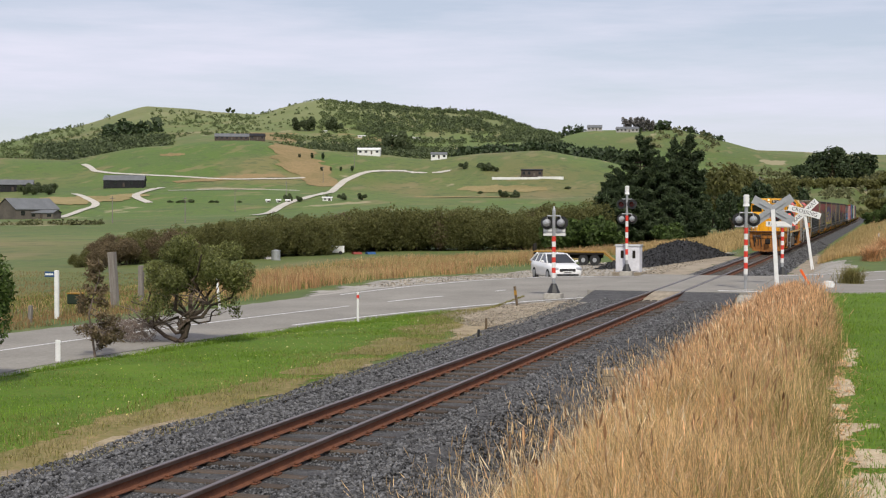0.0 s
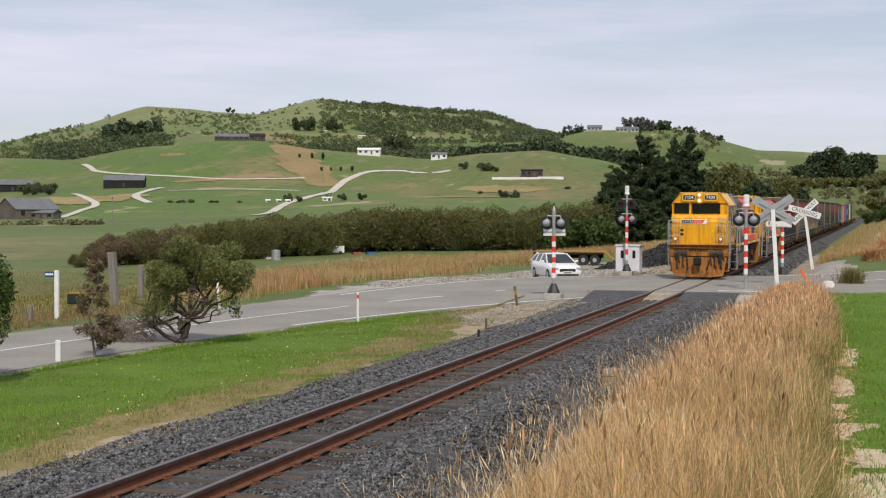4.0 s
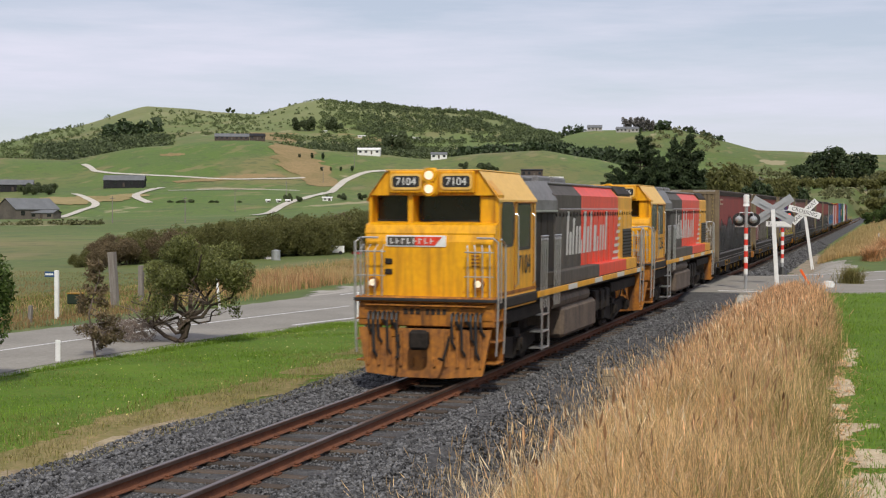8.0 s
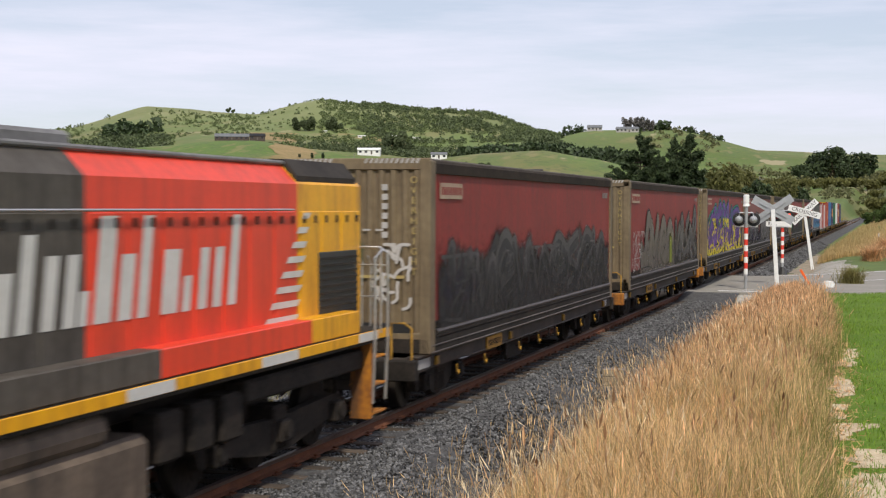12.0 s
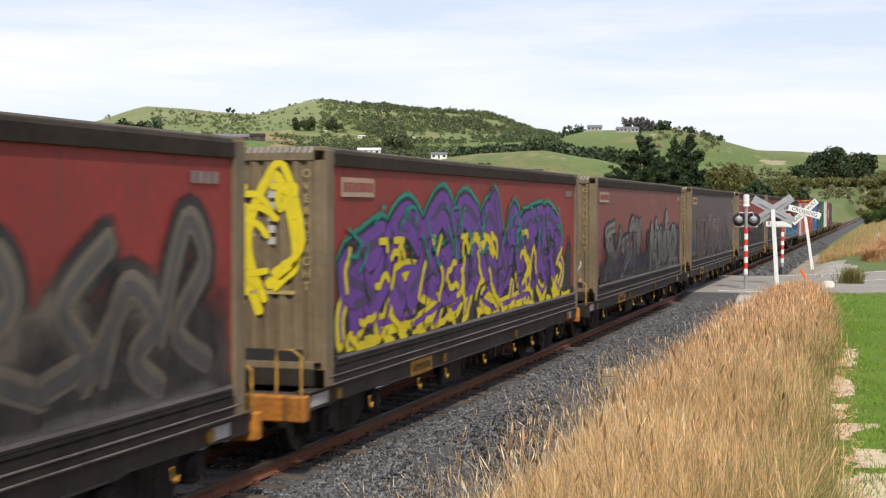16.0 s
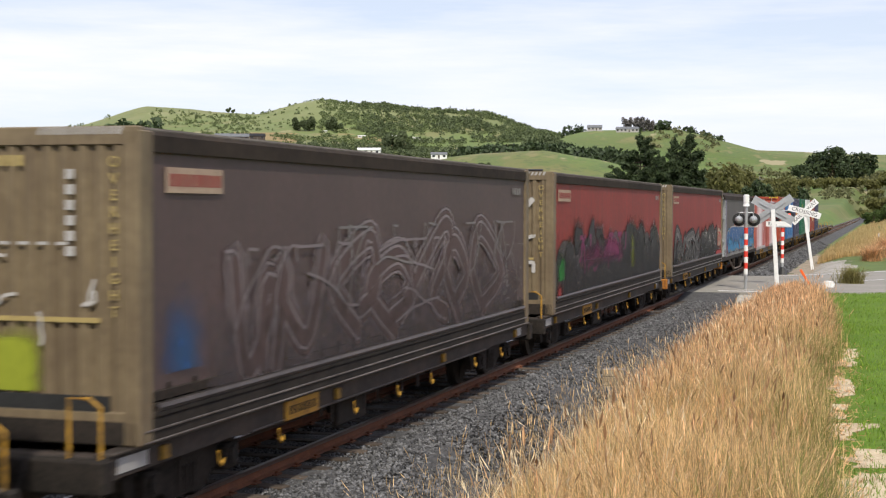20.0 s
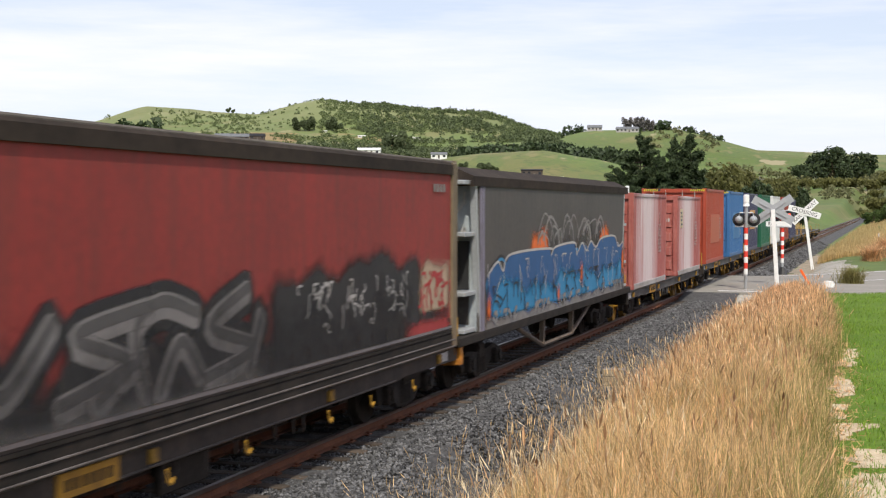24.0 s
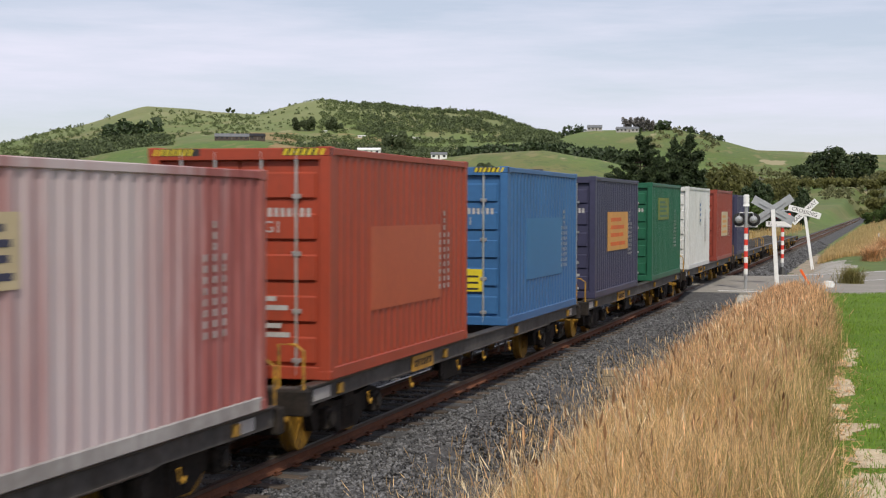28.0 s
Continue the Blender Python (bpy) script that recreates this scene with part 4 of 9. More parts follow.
        for z in (0.3, 0.62, 0.95):
            s.box((sx * 1.0, 3.75, z), (sx * 1.27, 4.3, z + 0.03), 0.006)
        s.box((sx * 1.24, 3.72, 0.28), (sx * 1.27, 3.76, 1.3))
        s.box((sx * 1.24, 4.29, 0.28), (sx * 1.27, 4.33, 1.3))
        part("side_steps", s, M["steel_bright"], g)
    # tank and underfloor gear
    s = Shape()
    s.box((-1.2, 6.0, 0.32), (1.2, 9.6, 0.98), 0.08)
    part("fuel_tank", s, M["tank"], g, "dusty brown fuel tank")
    s = Shape()
    for sx in (-1, 1):
        s.tube([(sx * 1.05, 5.0, 1.12), (sx * 1.05, 8.8, 1.12)], 0.16, 12)
    part("air_reservoir", s, M["tank"], g)
    for sx in (-1, 1):
        for y in (9.9, 10.6, 11.3):
            s = Shape()
            s.box((sx * 0.8, y, 0.6), (sx * 1.12, y + 0.5, 1.1), 0.04)
            part("equipment_box", s, M["under"], g)
        for y in (1.2, 11.8):
            s = Shape()
            s.box((sx * 0.9, y, 0.95), (sx * 1.15, y + 3.75, 1.2), 0.03)
            part("frame_stretcher", s, M["under"], g)
    bogie(g, 3.0, 1.75, 0.48, WHEEL_LOCO, 3)
    bogie(g, 13.2, 1.75, 0.48, WHEEL_LOCO, 3)
    return g


M["sill_brown"] = shade("sill_brown", (0.058, 0.042, 0.033), (0.022, 0.017, 0.014), 0.8, scale=2.0, grain=16, dirt=(0.02, 0.016, 0.014), dirt_amount=0.7)
M["lock_yellow"] = shade("lock_yellow", (0.34, 0.19, 0.025), (0.10, 0.06, 0.02), 0.8, scale=5, grain=20)
LOCK = mesh_of("container_lock", Shape().box((-0.04, -0.07, -0.07), (0.03, 0.07, 0.07), 0.015), M["lock_yellow"])


ROD = mesh_of("hanging_rod", Shape().box((-0.012, -0.02, -0.24), (0.012, 0.02, 0.0), 0.004), M["sill_brown"])
HOOK = mesh_of("tie_hook", Shape().tube([(0, -0.03, 0), (0, 0.0, -0.12), (0, 0.05, -0.16), (0, 0.09, -0.1)], 0.016, 6), M["under_yellow"])
M["sill_edge"] = shade("sill_edge", (0.085, 0.07, 0.06), (0.03, 0.025, 0.022), 0.5, scale=3, grain=20, metal=0.3)
M["placard"] = shade("placard", (0.46, 0.24, 0.02), (0.24, 0.12, 0.02), 0.7, scale=4, grain=20)


def flat_wagon(offset, length=15.9, deck=0.88, colour=None, label="dark grime-covered container flat wagon", ends="under", wheels=None):
    """A bogie flat wagon; local y runs back from its front headstock."""
    colour = colour or M["sill_brown"]
    g = at_train(thing("flat_wagon", label, "freight wagon", group="flat wagons"), offset)
    for sx in (-1, 1):
        s = Shape()
        s.prism([(0.15, deck - 0.02), (0.15, deck - 0.24), (2.8, deck - 0.22), (3.0, deck - 0.25), (length - 3.0, deck - 0.25), (length - 2.8, deck - 0.22), (length - 0.15, deck - 0.24), (length - 0.15, deck - 0.02)], "x", sx * 1.02, sx * 1.14)
        part("side_sill", s, colour, g)
        s = Shape()
        s.box((sx * 1.0, 0.2, deck - 0.02), (sx * 1.185, length - 0.2, deck + 0.004), 0.006)
        s.box((sx * 1.12, 3.2, deck - 0.25), (sx * 1.155, length - 3.2, deck - 0.225), 0.006)
        part("sill_flange", s, M["sill_edge"], g, "worn brown steel edge")
        s = Shape()
        s.box((sx * 1.14, 4.1, deck - 0.25), (sx * 1.166, 5.1, deck - 0.03), 0.003)
        pl = part("placard", s, M["placard"], g, "grimy yellow placard with dark bars")
        s = Shape()
        for i in range(6):
            s.box((sx * 1.166, 4.2 + i * 0.14, deck - 0.19), (sx * 1.169, 4.28 + i * 0.14, deck - 0.09))
        tagged(part("placard_marking", s, M["under"], pl), kind="stuff")
        for i in range(7):
            share("tie_hook", HOOK, g, pose(sx * 1.17, 2.3 + i * (length - 4.6) / 6 + 0.3 * math.sin(i * 2.1 + offset), deck - 0.3))
        for i in range(4):
            share("container_lock", LOCK, g, pose(sx * 1.16, 1.2 + i * (length - 2.4) / 3, deck - 0.13))
        for i in range(9):
            y = 5.4 + 0.55 * i + 0.18 * math.sin(i * 2.3 + offset)
            share("hanging_rod", ROD, g, pose(sx * 1.06, y, deck - 0.24, 0, 0, 0) @ Matrix.Diagonal((1, 1, 0.6 + 0.5 * abs(math.sin(i * 1.7)), 1)))
        for y0 in (0.35, length - 1.25):
            s = Shape()
            s.box((sx * 1.138, y0, deck - 0.2), (sx * 1.146, y0 + 0.55, deck - 0.06))
            part("sill_marking", s, M["chalk"], g, "worn white marking")
        s = Shape()
        s.box((sx * 0.9, 6.2, deck - 0.62), (sx * 0.98, 7.3, deck - 0.3), 0.02)
        s.box((sx * 0.7, 6.5, deck - 0.5), (sx * 0.98, 6.7, deck - 0.2), 0.02)
        part("brake_gear", s, M["under"], g)
    s = Shape()
    for i in range(9):
        y = 0.3 + i * (length - 0.6) / 8
        s.box((-1.1, y - 0.1, deck - 0.22), (1.1, y + 0.1, deck - 0.03), 0.01)
    s.box((-0.25, 0.1, deck - 0.5), (0.25, length - 0.1, deck - 0.1), 0.02)
    part("underframe", s, colour, g)
    for y, d in ((0.0, 1), (length, -1)):
        s = Shape()
        s.box((-1.2, y, deck - 0.34), (1.2, y + d * 0.18, deck - 0.03), 0.02)
        part("headstock", s, M[ends] if d < 0 or ends == "under" else M["yellow_dirty"], g)
        s = Shape()
        for x in (-1.12, 1.12):
            s.tube([(x, y + d * 0.1, deck - 0.3), (x, y + d * 0.1, deck + 0.42), (x * 0.9, y + d * 0.1, deck + 0.5), (x * 0.72, y + d * 0.1, deck + 0.5), (x * 0.72, y + d * 0.1, deck - 0.1)], 0.018, 6)
        part("shunter_rail", s, M["under_yellow"], g, "yellow grab rail")
        coupler(g, y, -d * 0.75)
    bogie(g, 2.1, 1.75, 0.43, wheels or WHEEL_DARK)
    bogie(g, length - 2.1, 1.75, 0.43, wheels or WHEEL_DARK)
    return g


LOCO_LABELS = ("yellow, grey and red diesel locomotive leading the train, headlights lit", "yellow, grey and red diesel locomotive coupled second")
locomotive(0.0, "7104", LOCO_LABELS[0])
locomotive(17.2, "7226", LOCO_LABELS[1])
BOX_PLACES = [35.2, 52.6, 69.8, 86.75, 104.0, 121.0, 138.0]
# ---- wagons' loads ----
M["curtain_red"] = shade("curtain_red", (0.27, 0.036, 0.03), (0.185, 0.03, 0.026), 0.65, scale=0.7, grain=9, dirt=(0.11, 0.042, 0.034), dirt_amount=0.5, spec=0.25)
M["curtain_rust"] = shade("curtain_rust", (0.225, 0.056, 0.045), (0.155, 0.043, 0.036), 0.65, scale=0.7, grain=9, dirt=(0.09, 0.06, 0.05), dirt_amount=0.6)
M["curtain_brown"] = shade("curtain_brown", (0.088, 0.056, 0.053), (0.062, 0.042, 0.04), 0.65, scale=0.7, grain=9, dirt=(0.06, 0.045, 0.04), dirt_amount=0.5)
M["curtain_black"] = shade("curtain_black", (0.075, 0.066, 0.06), (0.05, 0.045, 0.042), 0.65, scale=0.7, grain=9, dirt=(0.09, 0.075, 0.065), dirt_amount=0.5)
M["cap"] = shade("cap", (0.05, 0.038, 0.03), (0.022, 0.018, 0.016), 0.9, scale=1.0, grain=10, spec=0.12)
M["tan_steel"] = shade("tan_steel", (0.19, 0.145, 0.085), (0.12, 0.088, 0.052), 0.65, scale=0.9, grain=9, dirt=(0.08, 0.055, 0.035), dirt_amount=0.7)
M["cap_roof"] = shade("cap_roof", (0.13, 0.115, 0.10), (0.07, 0.06, 0.052), 0.85, scale=1.0, grain=8, spec=0.15)
M["faded_yellow"] = shade("faded_yellow", (0.42, 0.33, 0.12), (0.28, 0.21, 0.09), 0.6, scale=3, grain=20)
M["edge_highlight"] = shade("edge_highlight", (0.20, 0.175, 0.165), (0.06, 0.05, 0.045), 0.45, scale=1.2, grain=10, metal=0.3)
M["hem_tube"] = shade("hem_tube", (0.085, 0.066, 0.06), (0.035, 0.028, 0.026), 0.5, scale=1.2, grain=10, dirt=(0.03, 0.025, 0.022), dirt_amount=0.7)
M["silver"] = shade("silver", (0.24, 0.225, 0.215), (0.15, 0.14, 0.135), 0.6, scale=1.2, grain=8, dirt=(0.09, 0.08, 0.08), dirt_amount=0.5, gaps=0.6)
M["paint_yellow"] = shade("paint_yellow", (0.62, 0.50, 0.02), (0.48, 0.38, 0.02), 0.6, scale=1.5, grain=8)
M["deep_blue"] = shade("deep_blue", (0.025, 0.09, 0.23), (0.018, 0.06, 0.15), 0.6, scale=0.9, grain=8)
M["flame"] = shade("flame", (0.70, 0.14, 0.02), (0.50, 0.10, 0.02), 0.6, scale=2, grain=8)
M["chalk"] = shade("chalk", (0.42, 0.41, 0.40), (0.30, 0.29, 0.28), 0.7, scale=2, grain=10, gaps=0.6)
M["cream"] = shade("cream", (0.40, 0.31, 0.22), (0.30, 0.2, 0.15), 0.7, scale=2, grain=10, gaps=0.6)
M["lime"] = shade("lime", (0.19, 0.25, 0.03), (0.12, 0.15, 0.03), 0.6, scale=2, grain=8, gaps=0.6)
M["wagon_grey"] = shade("wagon_grey", (0.10, 0.094, 0.088), (0.045, 0.042, 0.04), 0.7, scale=1.4, grain=12, dirt=(0.045, 0.036, 0.03), dirt_amount=0.6, spec=0.2)

def bleached(name, seed):
    """Red container paint gone chalky white over the middle of the wall, with fine vertical streaks."""
    m = shade(name, (0.36, 0.125, 0.115), (0.25, 0.075, 0.07), 0.75, scale=0.8, grain=9, stretch=(1, 1, 0.25), spec=0.2)
    n, l = m.node_tree.nodes, m.node_tree.links
    base = n["Principled BSDF"]
    src = base.inputs["Base Color"].links[0].from_socket
    co, sp, mp, ns, pk, ad, rp, mx = (n.new("ShaderNode" + k) for k in ("TexCoord", "SeparateXYZ", "Mapping", "TexNoise", "ValToRGB", "Math", "ValToRGB", "MixRGB"))
    dv = n.new("ShaderNodeMath")
    dv.operation, dv.inputs[1].default_value = "MULTIPLY", 1 / 6.06
    l.new(co.outputs["Object"], sp.inputs["Vector"])
    l.new(sp.outputs["Y"], dv.inputs[0])
    l.new(dv.outputs[0], pk.inputs["Fac"])
    e = pk.color_ramp.elements
    e[0].position, e[0].color = 0.04, (0.15, 0.15, 0.15, 1)
    e[1].position, e[1].color = 0.92, (0.08, 0.08, 0.08, 1)
    for pos, val in ((0.32, 0.5), (0.52, 0.54), (0.74, 0.16)):
        q = e.new(pos)
        q.color = (val, val, val, 1)
    mp.inputs["Scale"].default_value, mp.inputs["Location"].default_value = (1.0, 3.0, 0.12), (seed, seed, 0)
    ns.inputs["Scale"].default_value, ns.inputs["Detail"].default_value, ns.inputs["Roughness"].default_value = 1.6, 8.0, 0.7
    l.new(co.outputs["Object"], mp.inputs["Vector"])
    l.new(mp.outputs["Vector"], ns.inputs["Vector"])
    ad.operation = "ADD"
    l.new(pk.outputs["Color"], ad.inputs[0])
    l.new(ns.outputs["Fac"], ad.inputs[1])
    rp.color_ramp.elements[0].position, rp.color_ramp.elements[1].position = 0.62, 1.3
    rp.color_ramp.elements[0].color, rp.color_ramp.elements[1].color = (0, 0, 0, 1), (1, 1, 1, 1)
    l.new(ad.outputs[0], rp.inputs["Fac"])
    mx.inputs[2].default_value = (0.50, 0.42, 0.43, 1)
    l.new(rp.outputs["Color"], mx.inputs["Fac"])
    l.new(src, mx.inputs[1])
    l.new(mx.outputs["Color"], base.inputs["Base Color"])
    return m


M["pink"] = bleached("pink", 0.0)
M["pale_rail"] = shade("pale_rail", (0.42, 0.40, 0.39), (0.26, 0.24, 0.23), 0.6, scale=1.2, grain=9, dirt=(0.10, 0.08, 0.07), dirt_amount=0.4)
M["faded_red"] = shade("faded_red", (0.33, 0.09, 0.07), (0.24, 0.06, 0.05), 0.65, scale=1.2, grain=9, dirt=(0.40, 0.24, 0.22), dirt_amount=0.4)
M["box_red"] = shade("box_red", (0.33, 0.050, 0.022), (0.26, 0.042, 0.02), 0.5, scale=0.8, grain=9, dirt=(0.16, 0.045, 0.025), dirt_amount=0.35)
M["box_orange"] = shade("box_orange", (0.42, 0.085, 0.03), (0.36, 0.07, 0.028), 0.5, scale=0.8, grain=9)
M["box_blue"] = shade("box_blue", (0.035, 0.125, 0.29), (0.028, 0.10, 0.24), 0.5, scale=0.8, grain=9)
M["box_bright_blue"] = shade("box_bright_blue", (0.02, 0.15, 0.34), (0.02, 0.13, 0.30), 0.5, scale=0.8, grain=9)
M["box_navy"] = shade("box_navy", (0.042, 0.042, 0.085), (0.032, 0.032, 0.065), 0.5, scale=0.8, grain=9)
M["box_green"] = shade("box_green", (0.012, 0.105, 0.055), (0.01, 0.08, 0.042), 0.5, scale=0.8, grain=9)
M["white_box"] = shade("white_box", (0.62, 0.63, 0.62), (0.5, 0.51, 0.5), 0.5, scale=0.8, grain=9, dirt=(0.35, 0.3, 0.25), dirt_amount=0.3)
M["box_brown"] = shade("box_brown", (0.24, 0.042, 0.025), (0.19, 0.035, 0.022), 0.5, scale=0.8, grain=9)
M["sign_orange"] = shade("sign_orange", (0.62, 0.30, 0.06), (0.5, 0.24, 0.05), 0.5, scale=2, grain=9)
M["sign_cream"] = shade("sign_cream", (0.55, 0.45, 0.28), (0.45, 0.36, 0.22), 0.5, scale=2, grain=9)


def sprayed(name, c, cover=2.2, c2=None, dirt=None):
    M[name] = shade(name, c, c2, 0.65, scale=1.2, grain=8, dirt=dirt, dirt_amount=0.5, spec=0.25, cover=cover)


for nm, c in (("sp_black", (0.026, 0.025, 0.027)), ("sp_grey", (0.085, 0.08, 0.079)), ("sp_silver", (0.185, 0.172, 0.168)), ("sp_tan", (0.15, 0.128, 0.102)), ("sp_brown", (0.085, 0.055, 0.052)), ("sp_white", (0.45, 0.43, 0.41)), ("sp_mauve", (0.20, 0.17, 0.175)), ("sp_red", (0.38, 0.045, 0.045)),
              ("sp_purple", (0.135, 0.05, 0.27)), ("sp_violet", (0.075, 0.05, 0.12)), ("sp_yellow", (0.62, 0.50, 0.02)), ("sp_teal", (0.015, 0.22, 0.16)), ("sp_blue", (0.028, 0.10, 0.25)), ("sp_sky", (0.03, 0.23, 0.45)), ("sp_flame", (0.75, 0.15, 0.02)), ("sp_cream", (0.42, 0.32, 0.22)), ("sp_magenta", (0.21, 0.035, 0.11)), ("sp_lime", (0.27, 0.31, 0.03)), ("sp_green", (0.03, 0.30, 0.05)), ("sp_dark_green", (0.012, 0.075, 0.04))):
    sprayed(nm, c)
for nm, c in (("mist_black", (0.028, 0.027, 0.028)), ("mist_grey", (0.075, 0.068, 0.066)), ("mist_tan", (0.125, 0.105, 0.086)), ("mist_white", (0.24, 0.225, 0.215)), ("mist_mauve", (0.13, 0.105, 0.108)), ("mist_red", (0.32, 0.04, 0.04)), ("mist_violet", (0.07, 0.05, 0.11)), ("mist_magenta", (0.20, 0.03, 0.10)), ("mist_flame", (0.70, 0.15, 0.03)), ("mist_sky", (0.03, 0.22, 0.42)), ("mist_cream", (0.40, 0.31, 0.22))):
    sprayed(nm, c, 1.25)


def paint_mesh(name, v, f, c, mat_name, parent, label="", stuff=False):
    """A skin of paint whose points carry their coverage."""
    me = bpy.data.meshes.new(name)
    me.from_pydata(v, [], f)
    me.materials.append(M[mat_name])
    me.attributes.new("cover", "FLOAT", "POINT").data.foreach_set("value", c)
    ob = new(name, me)
    ob.parent = parent
    return tagged(ob, label, kind="stuff" if stuff else "")


def on_side(x):
    return lambda u, w, h: (x + h, u, w)


def on_end(y):
    return lambda u, w, h: (u, y - h, w)


def ribbon(v, f, c, wall, pts, width, lift, soft=0.0):
    """One sprayed stroke along a smooth line through pts."""
    q = fine_path(pts, [(0.0,)] * len(pts), 7)[:, :2] if len(pts) > 2 else np.array([np.array(pts[0]) + (np.array(pts[1]) - np.array(pts[0])) * t for t in np.linspace(0, 1, 5)])
    d = np.gradient(q, axis=0)
    d /= np.linalg.norm(d, axis=1)[:, None] + 1e-9
    n = np.stack([-d[:, 1], d[:, 0]], -1) * width / 2
    q = np.concatenate([q[:1] - d[:1] * width * 0.4, q, q[-1:] + d[-1:] * width * 0.4])
    n = np.concatenate([n[:1] * 0.6, n, n[-1:] * 0.6])
    k = len(q)
    o = len(v)
    for i in range(k):
        end = 0.0 if i in (0, k - 1) else 1.0
        for side, cv in ((-1, 0.0), (-0.72, 1.0 - soft), (0, 1.0), (0.72, 1.0 - soft), (1, 0.0)):
            p = q[i] + n[i] * side
            v.append(wall(p[0], p[1], lift))
            c.append(cv * end)
    for i in range(k - 1):
        for j in range(4):
            a = o + i * 5 + j
            f.append((a, a + 1, a + 6, a + 5))


FORMS = [
    [[(0.0, 0.0), (0.12, 0.9), (0.34, 0.3), (0.6, 1.0)]],
    [[(0.0, 0.2), (0.3, 1.0), (0.62, 0.7), (0.3, 0.35), (0.68, 0.0)]],
    [[(0.05, 0.0), (0.0, 0.6), (0.25, 1.0), (0.5, 0.75)], [(0.2, 0.0), (0.45, 0.5), (0.72, 0.1)]],
    [[(0.72, 0.95), (0.2, 0.8), (0.5, 0.45), (0.05, 0.05)], [(0.4, 0.1), (0.78, 0.55)]],
    [[(0.0, 1.0), (0.25, 0.15), (0.5, 0.9), (0.72, 0.0)]],
    [[(0.1, 0.0), (0.5, 0.25), (0.1, 0.6), (0.56, 1.0)], [(0.45, 0.0), (0.72, 0.62)]],
    [[(0.36, 0.0), (0.08, 0.5), (0.4, 1.0), (0.7, 0.5), (0.4, 0.15)]],
    [[(0.0, 0.1), (0.72, 0.22)], [(0.1, 0.2), (0.3, 1.0), (0.62, 0.9)], [(0.5, 0.2), (0.7, 0.75)]],
]


def piece(parent, wall, box, n, layers, seed, weight=0.3, lean=0.12, jitter=0.1, name="graffiti", label=""):
    """A row of fat sprayed forms. layers: (material, extra width, shift up); each layer lies over the one before."""
    rng = random.Random(seed)
    u0, u1, w0, w1 = box
    cell = (u1 - u0) / n
    for i in range(n):
        form = rng.choice(FORMS)
        a0, tall, tilt = w0 + rng.uniform(-jitter, jitter) * (w1 - w0), (w1 - w0) * rng.uniform(0.86, 1.12), lean * rng.uniform(-0.4, 1.4)
        lines = []
        for line in form:
            lines.append([(u0 + cell * (i - 0.12 + 1.65 * (p + rng.uniform(-jitter, jitter))) + tilt * q * tall, max(a0 + tall * (q + rng.uniform(-jitter, jitter)), w0)) for p, q in line])
        for k, (mat_name, extra, up) in enumerate(layers):
            for m, line in enumerate(lines):
                v, f, c = [], [], []
                ribbon(v, f, c, wall, [(p + up * 0.5, q + up) for p, q in line], max(0.02, weight + extra), 0.0024 * k + 0.0004 * m + 0.0002 * (i % 3))
                paint_mesh(name, v, f, c, mat_name, parent, label if i == 0 and k == 0 else "")


def tags(parent, wall, box, n, mat_name, seed, width=0.035, size=0.4, curl=1.0, lift=0.012, flat=False):
    """Thin hurried spray lines."""
    rng = random.Random(seed)
    u0, u1, w0, w1 = box
    v, f, c = [], [], []
    for i in range(n):
        u, w, a = rng.uniform(u0, u1), rng.uniform(w0, w1), rng.uniform(-0.3, 0.3) if flat else rng.choice((1.5, 1.25, 1.75, 0.2))
        pts = []
        for j in range(5):
            pts.append((min(max(u, u0), u1), min(max(w, w0), w1)))
            a += rng.uniform(-1, 1) * curl
            u, w = u + math.cos(a) * size * 0.25, w + math.sin(a) * size * 0.25
        ribbon(v, f, c, wall, pts, width, lift + 0.0003 * (i % 6), 0.1)
    return paint_mesh("spray_line", v, f, c, mat_name, parent, stuff=True)


def mist(parent, wall, box, mat_name, seed, rough=0.4, lift=0.0, strength=1.0, fade=0.35, foot=0.0, name="overspray", label=""):
    """A cloud of overspray with a soft, uneven upper edge."""
    rng = random.Random(seed)
    u0, u1, w0, w1 = box
    nu, nw = max(6, int((u1 - u0) / 0.12)), max(6, int((w1 - w0 + rough) / 0.1))
    ph = [rng.uniform(0, 6.28) for _ in range(4)]
    v, f, c = [], [], []
    for i in range(nu + 1):
        u = u0 + (u1 - u0) * i / nu
        edge = w1 + rough * (0.45 * math.sin(u * 1.1 + ph[0]) + 0.35 * math.sin(u * 2.7 + ph[1]) + 0.3 * math.sin(u * 5.3 + ph[2]) + rng.uniform(-0.18, 0.18))
        ends = min(1.0, i / 3.0, (nu - i) / 3.0)
        for j in range(nw + 1):
            w = w0 + (w1 + rough - w0) * j / nw
            k = min(1.0, max(0.0, (edge - w) / fade)) * (1.0 if foot <= 0 else min(1.0, (w - w0) / foot))
            v.append(wall(u, w, lift))
            c.append(strength * k * ends)
    for i in range(nu):
        for j in range(nw):
            a = i * (nw + 1) + j
            f.append((a, a + nw + 1, a + nw + 2, a + 1))
    return paint_mesh(name, v, f, c, mat_name, parent, label)


def bars(parent, x, y, z, rows, mat_name, axis="x", seed=1, name="marking", label=""):
    """Unreadable writing as plain bars; rows: (offset along, offset up, length, height)."""
    s = Shape()
    for a, b, ln, h in rows:
        if axis == "x":
            s.box((x, y + a, z + b), (x + 0.003, y + a + ln, z + b + h))
        else:
            s.box((y + a, x - 0.003, z + b), (y + a + ln, x, z + b + h))
    return part(name, s, M[mat_name], parent, label)


BOX_L, BOX_Z0, BOX_Z1 = 14.9, 0.89, 3.76


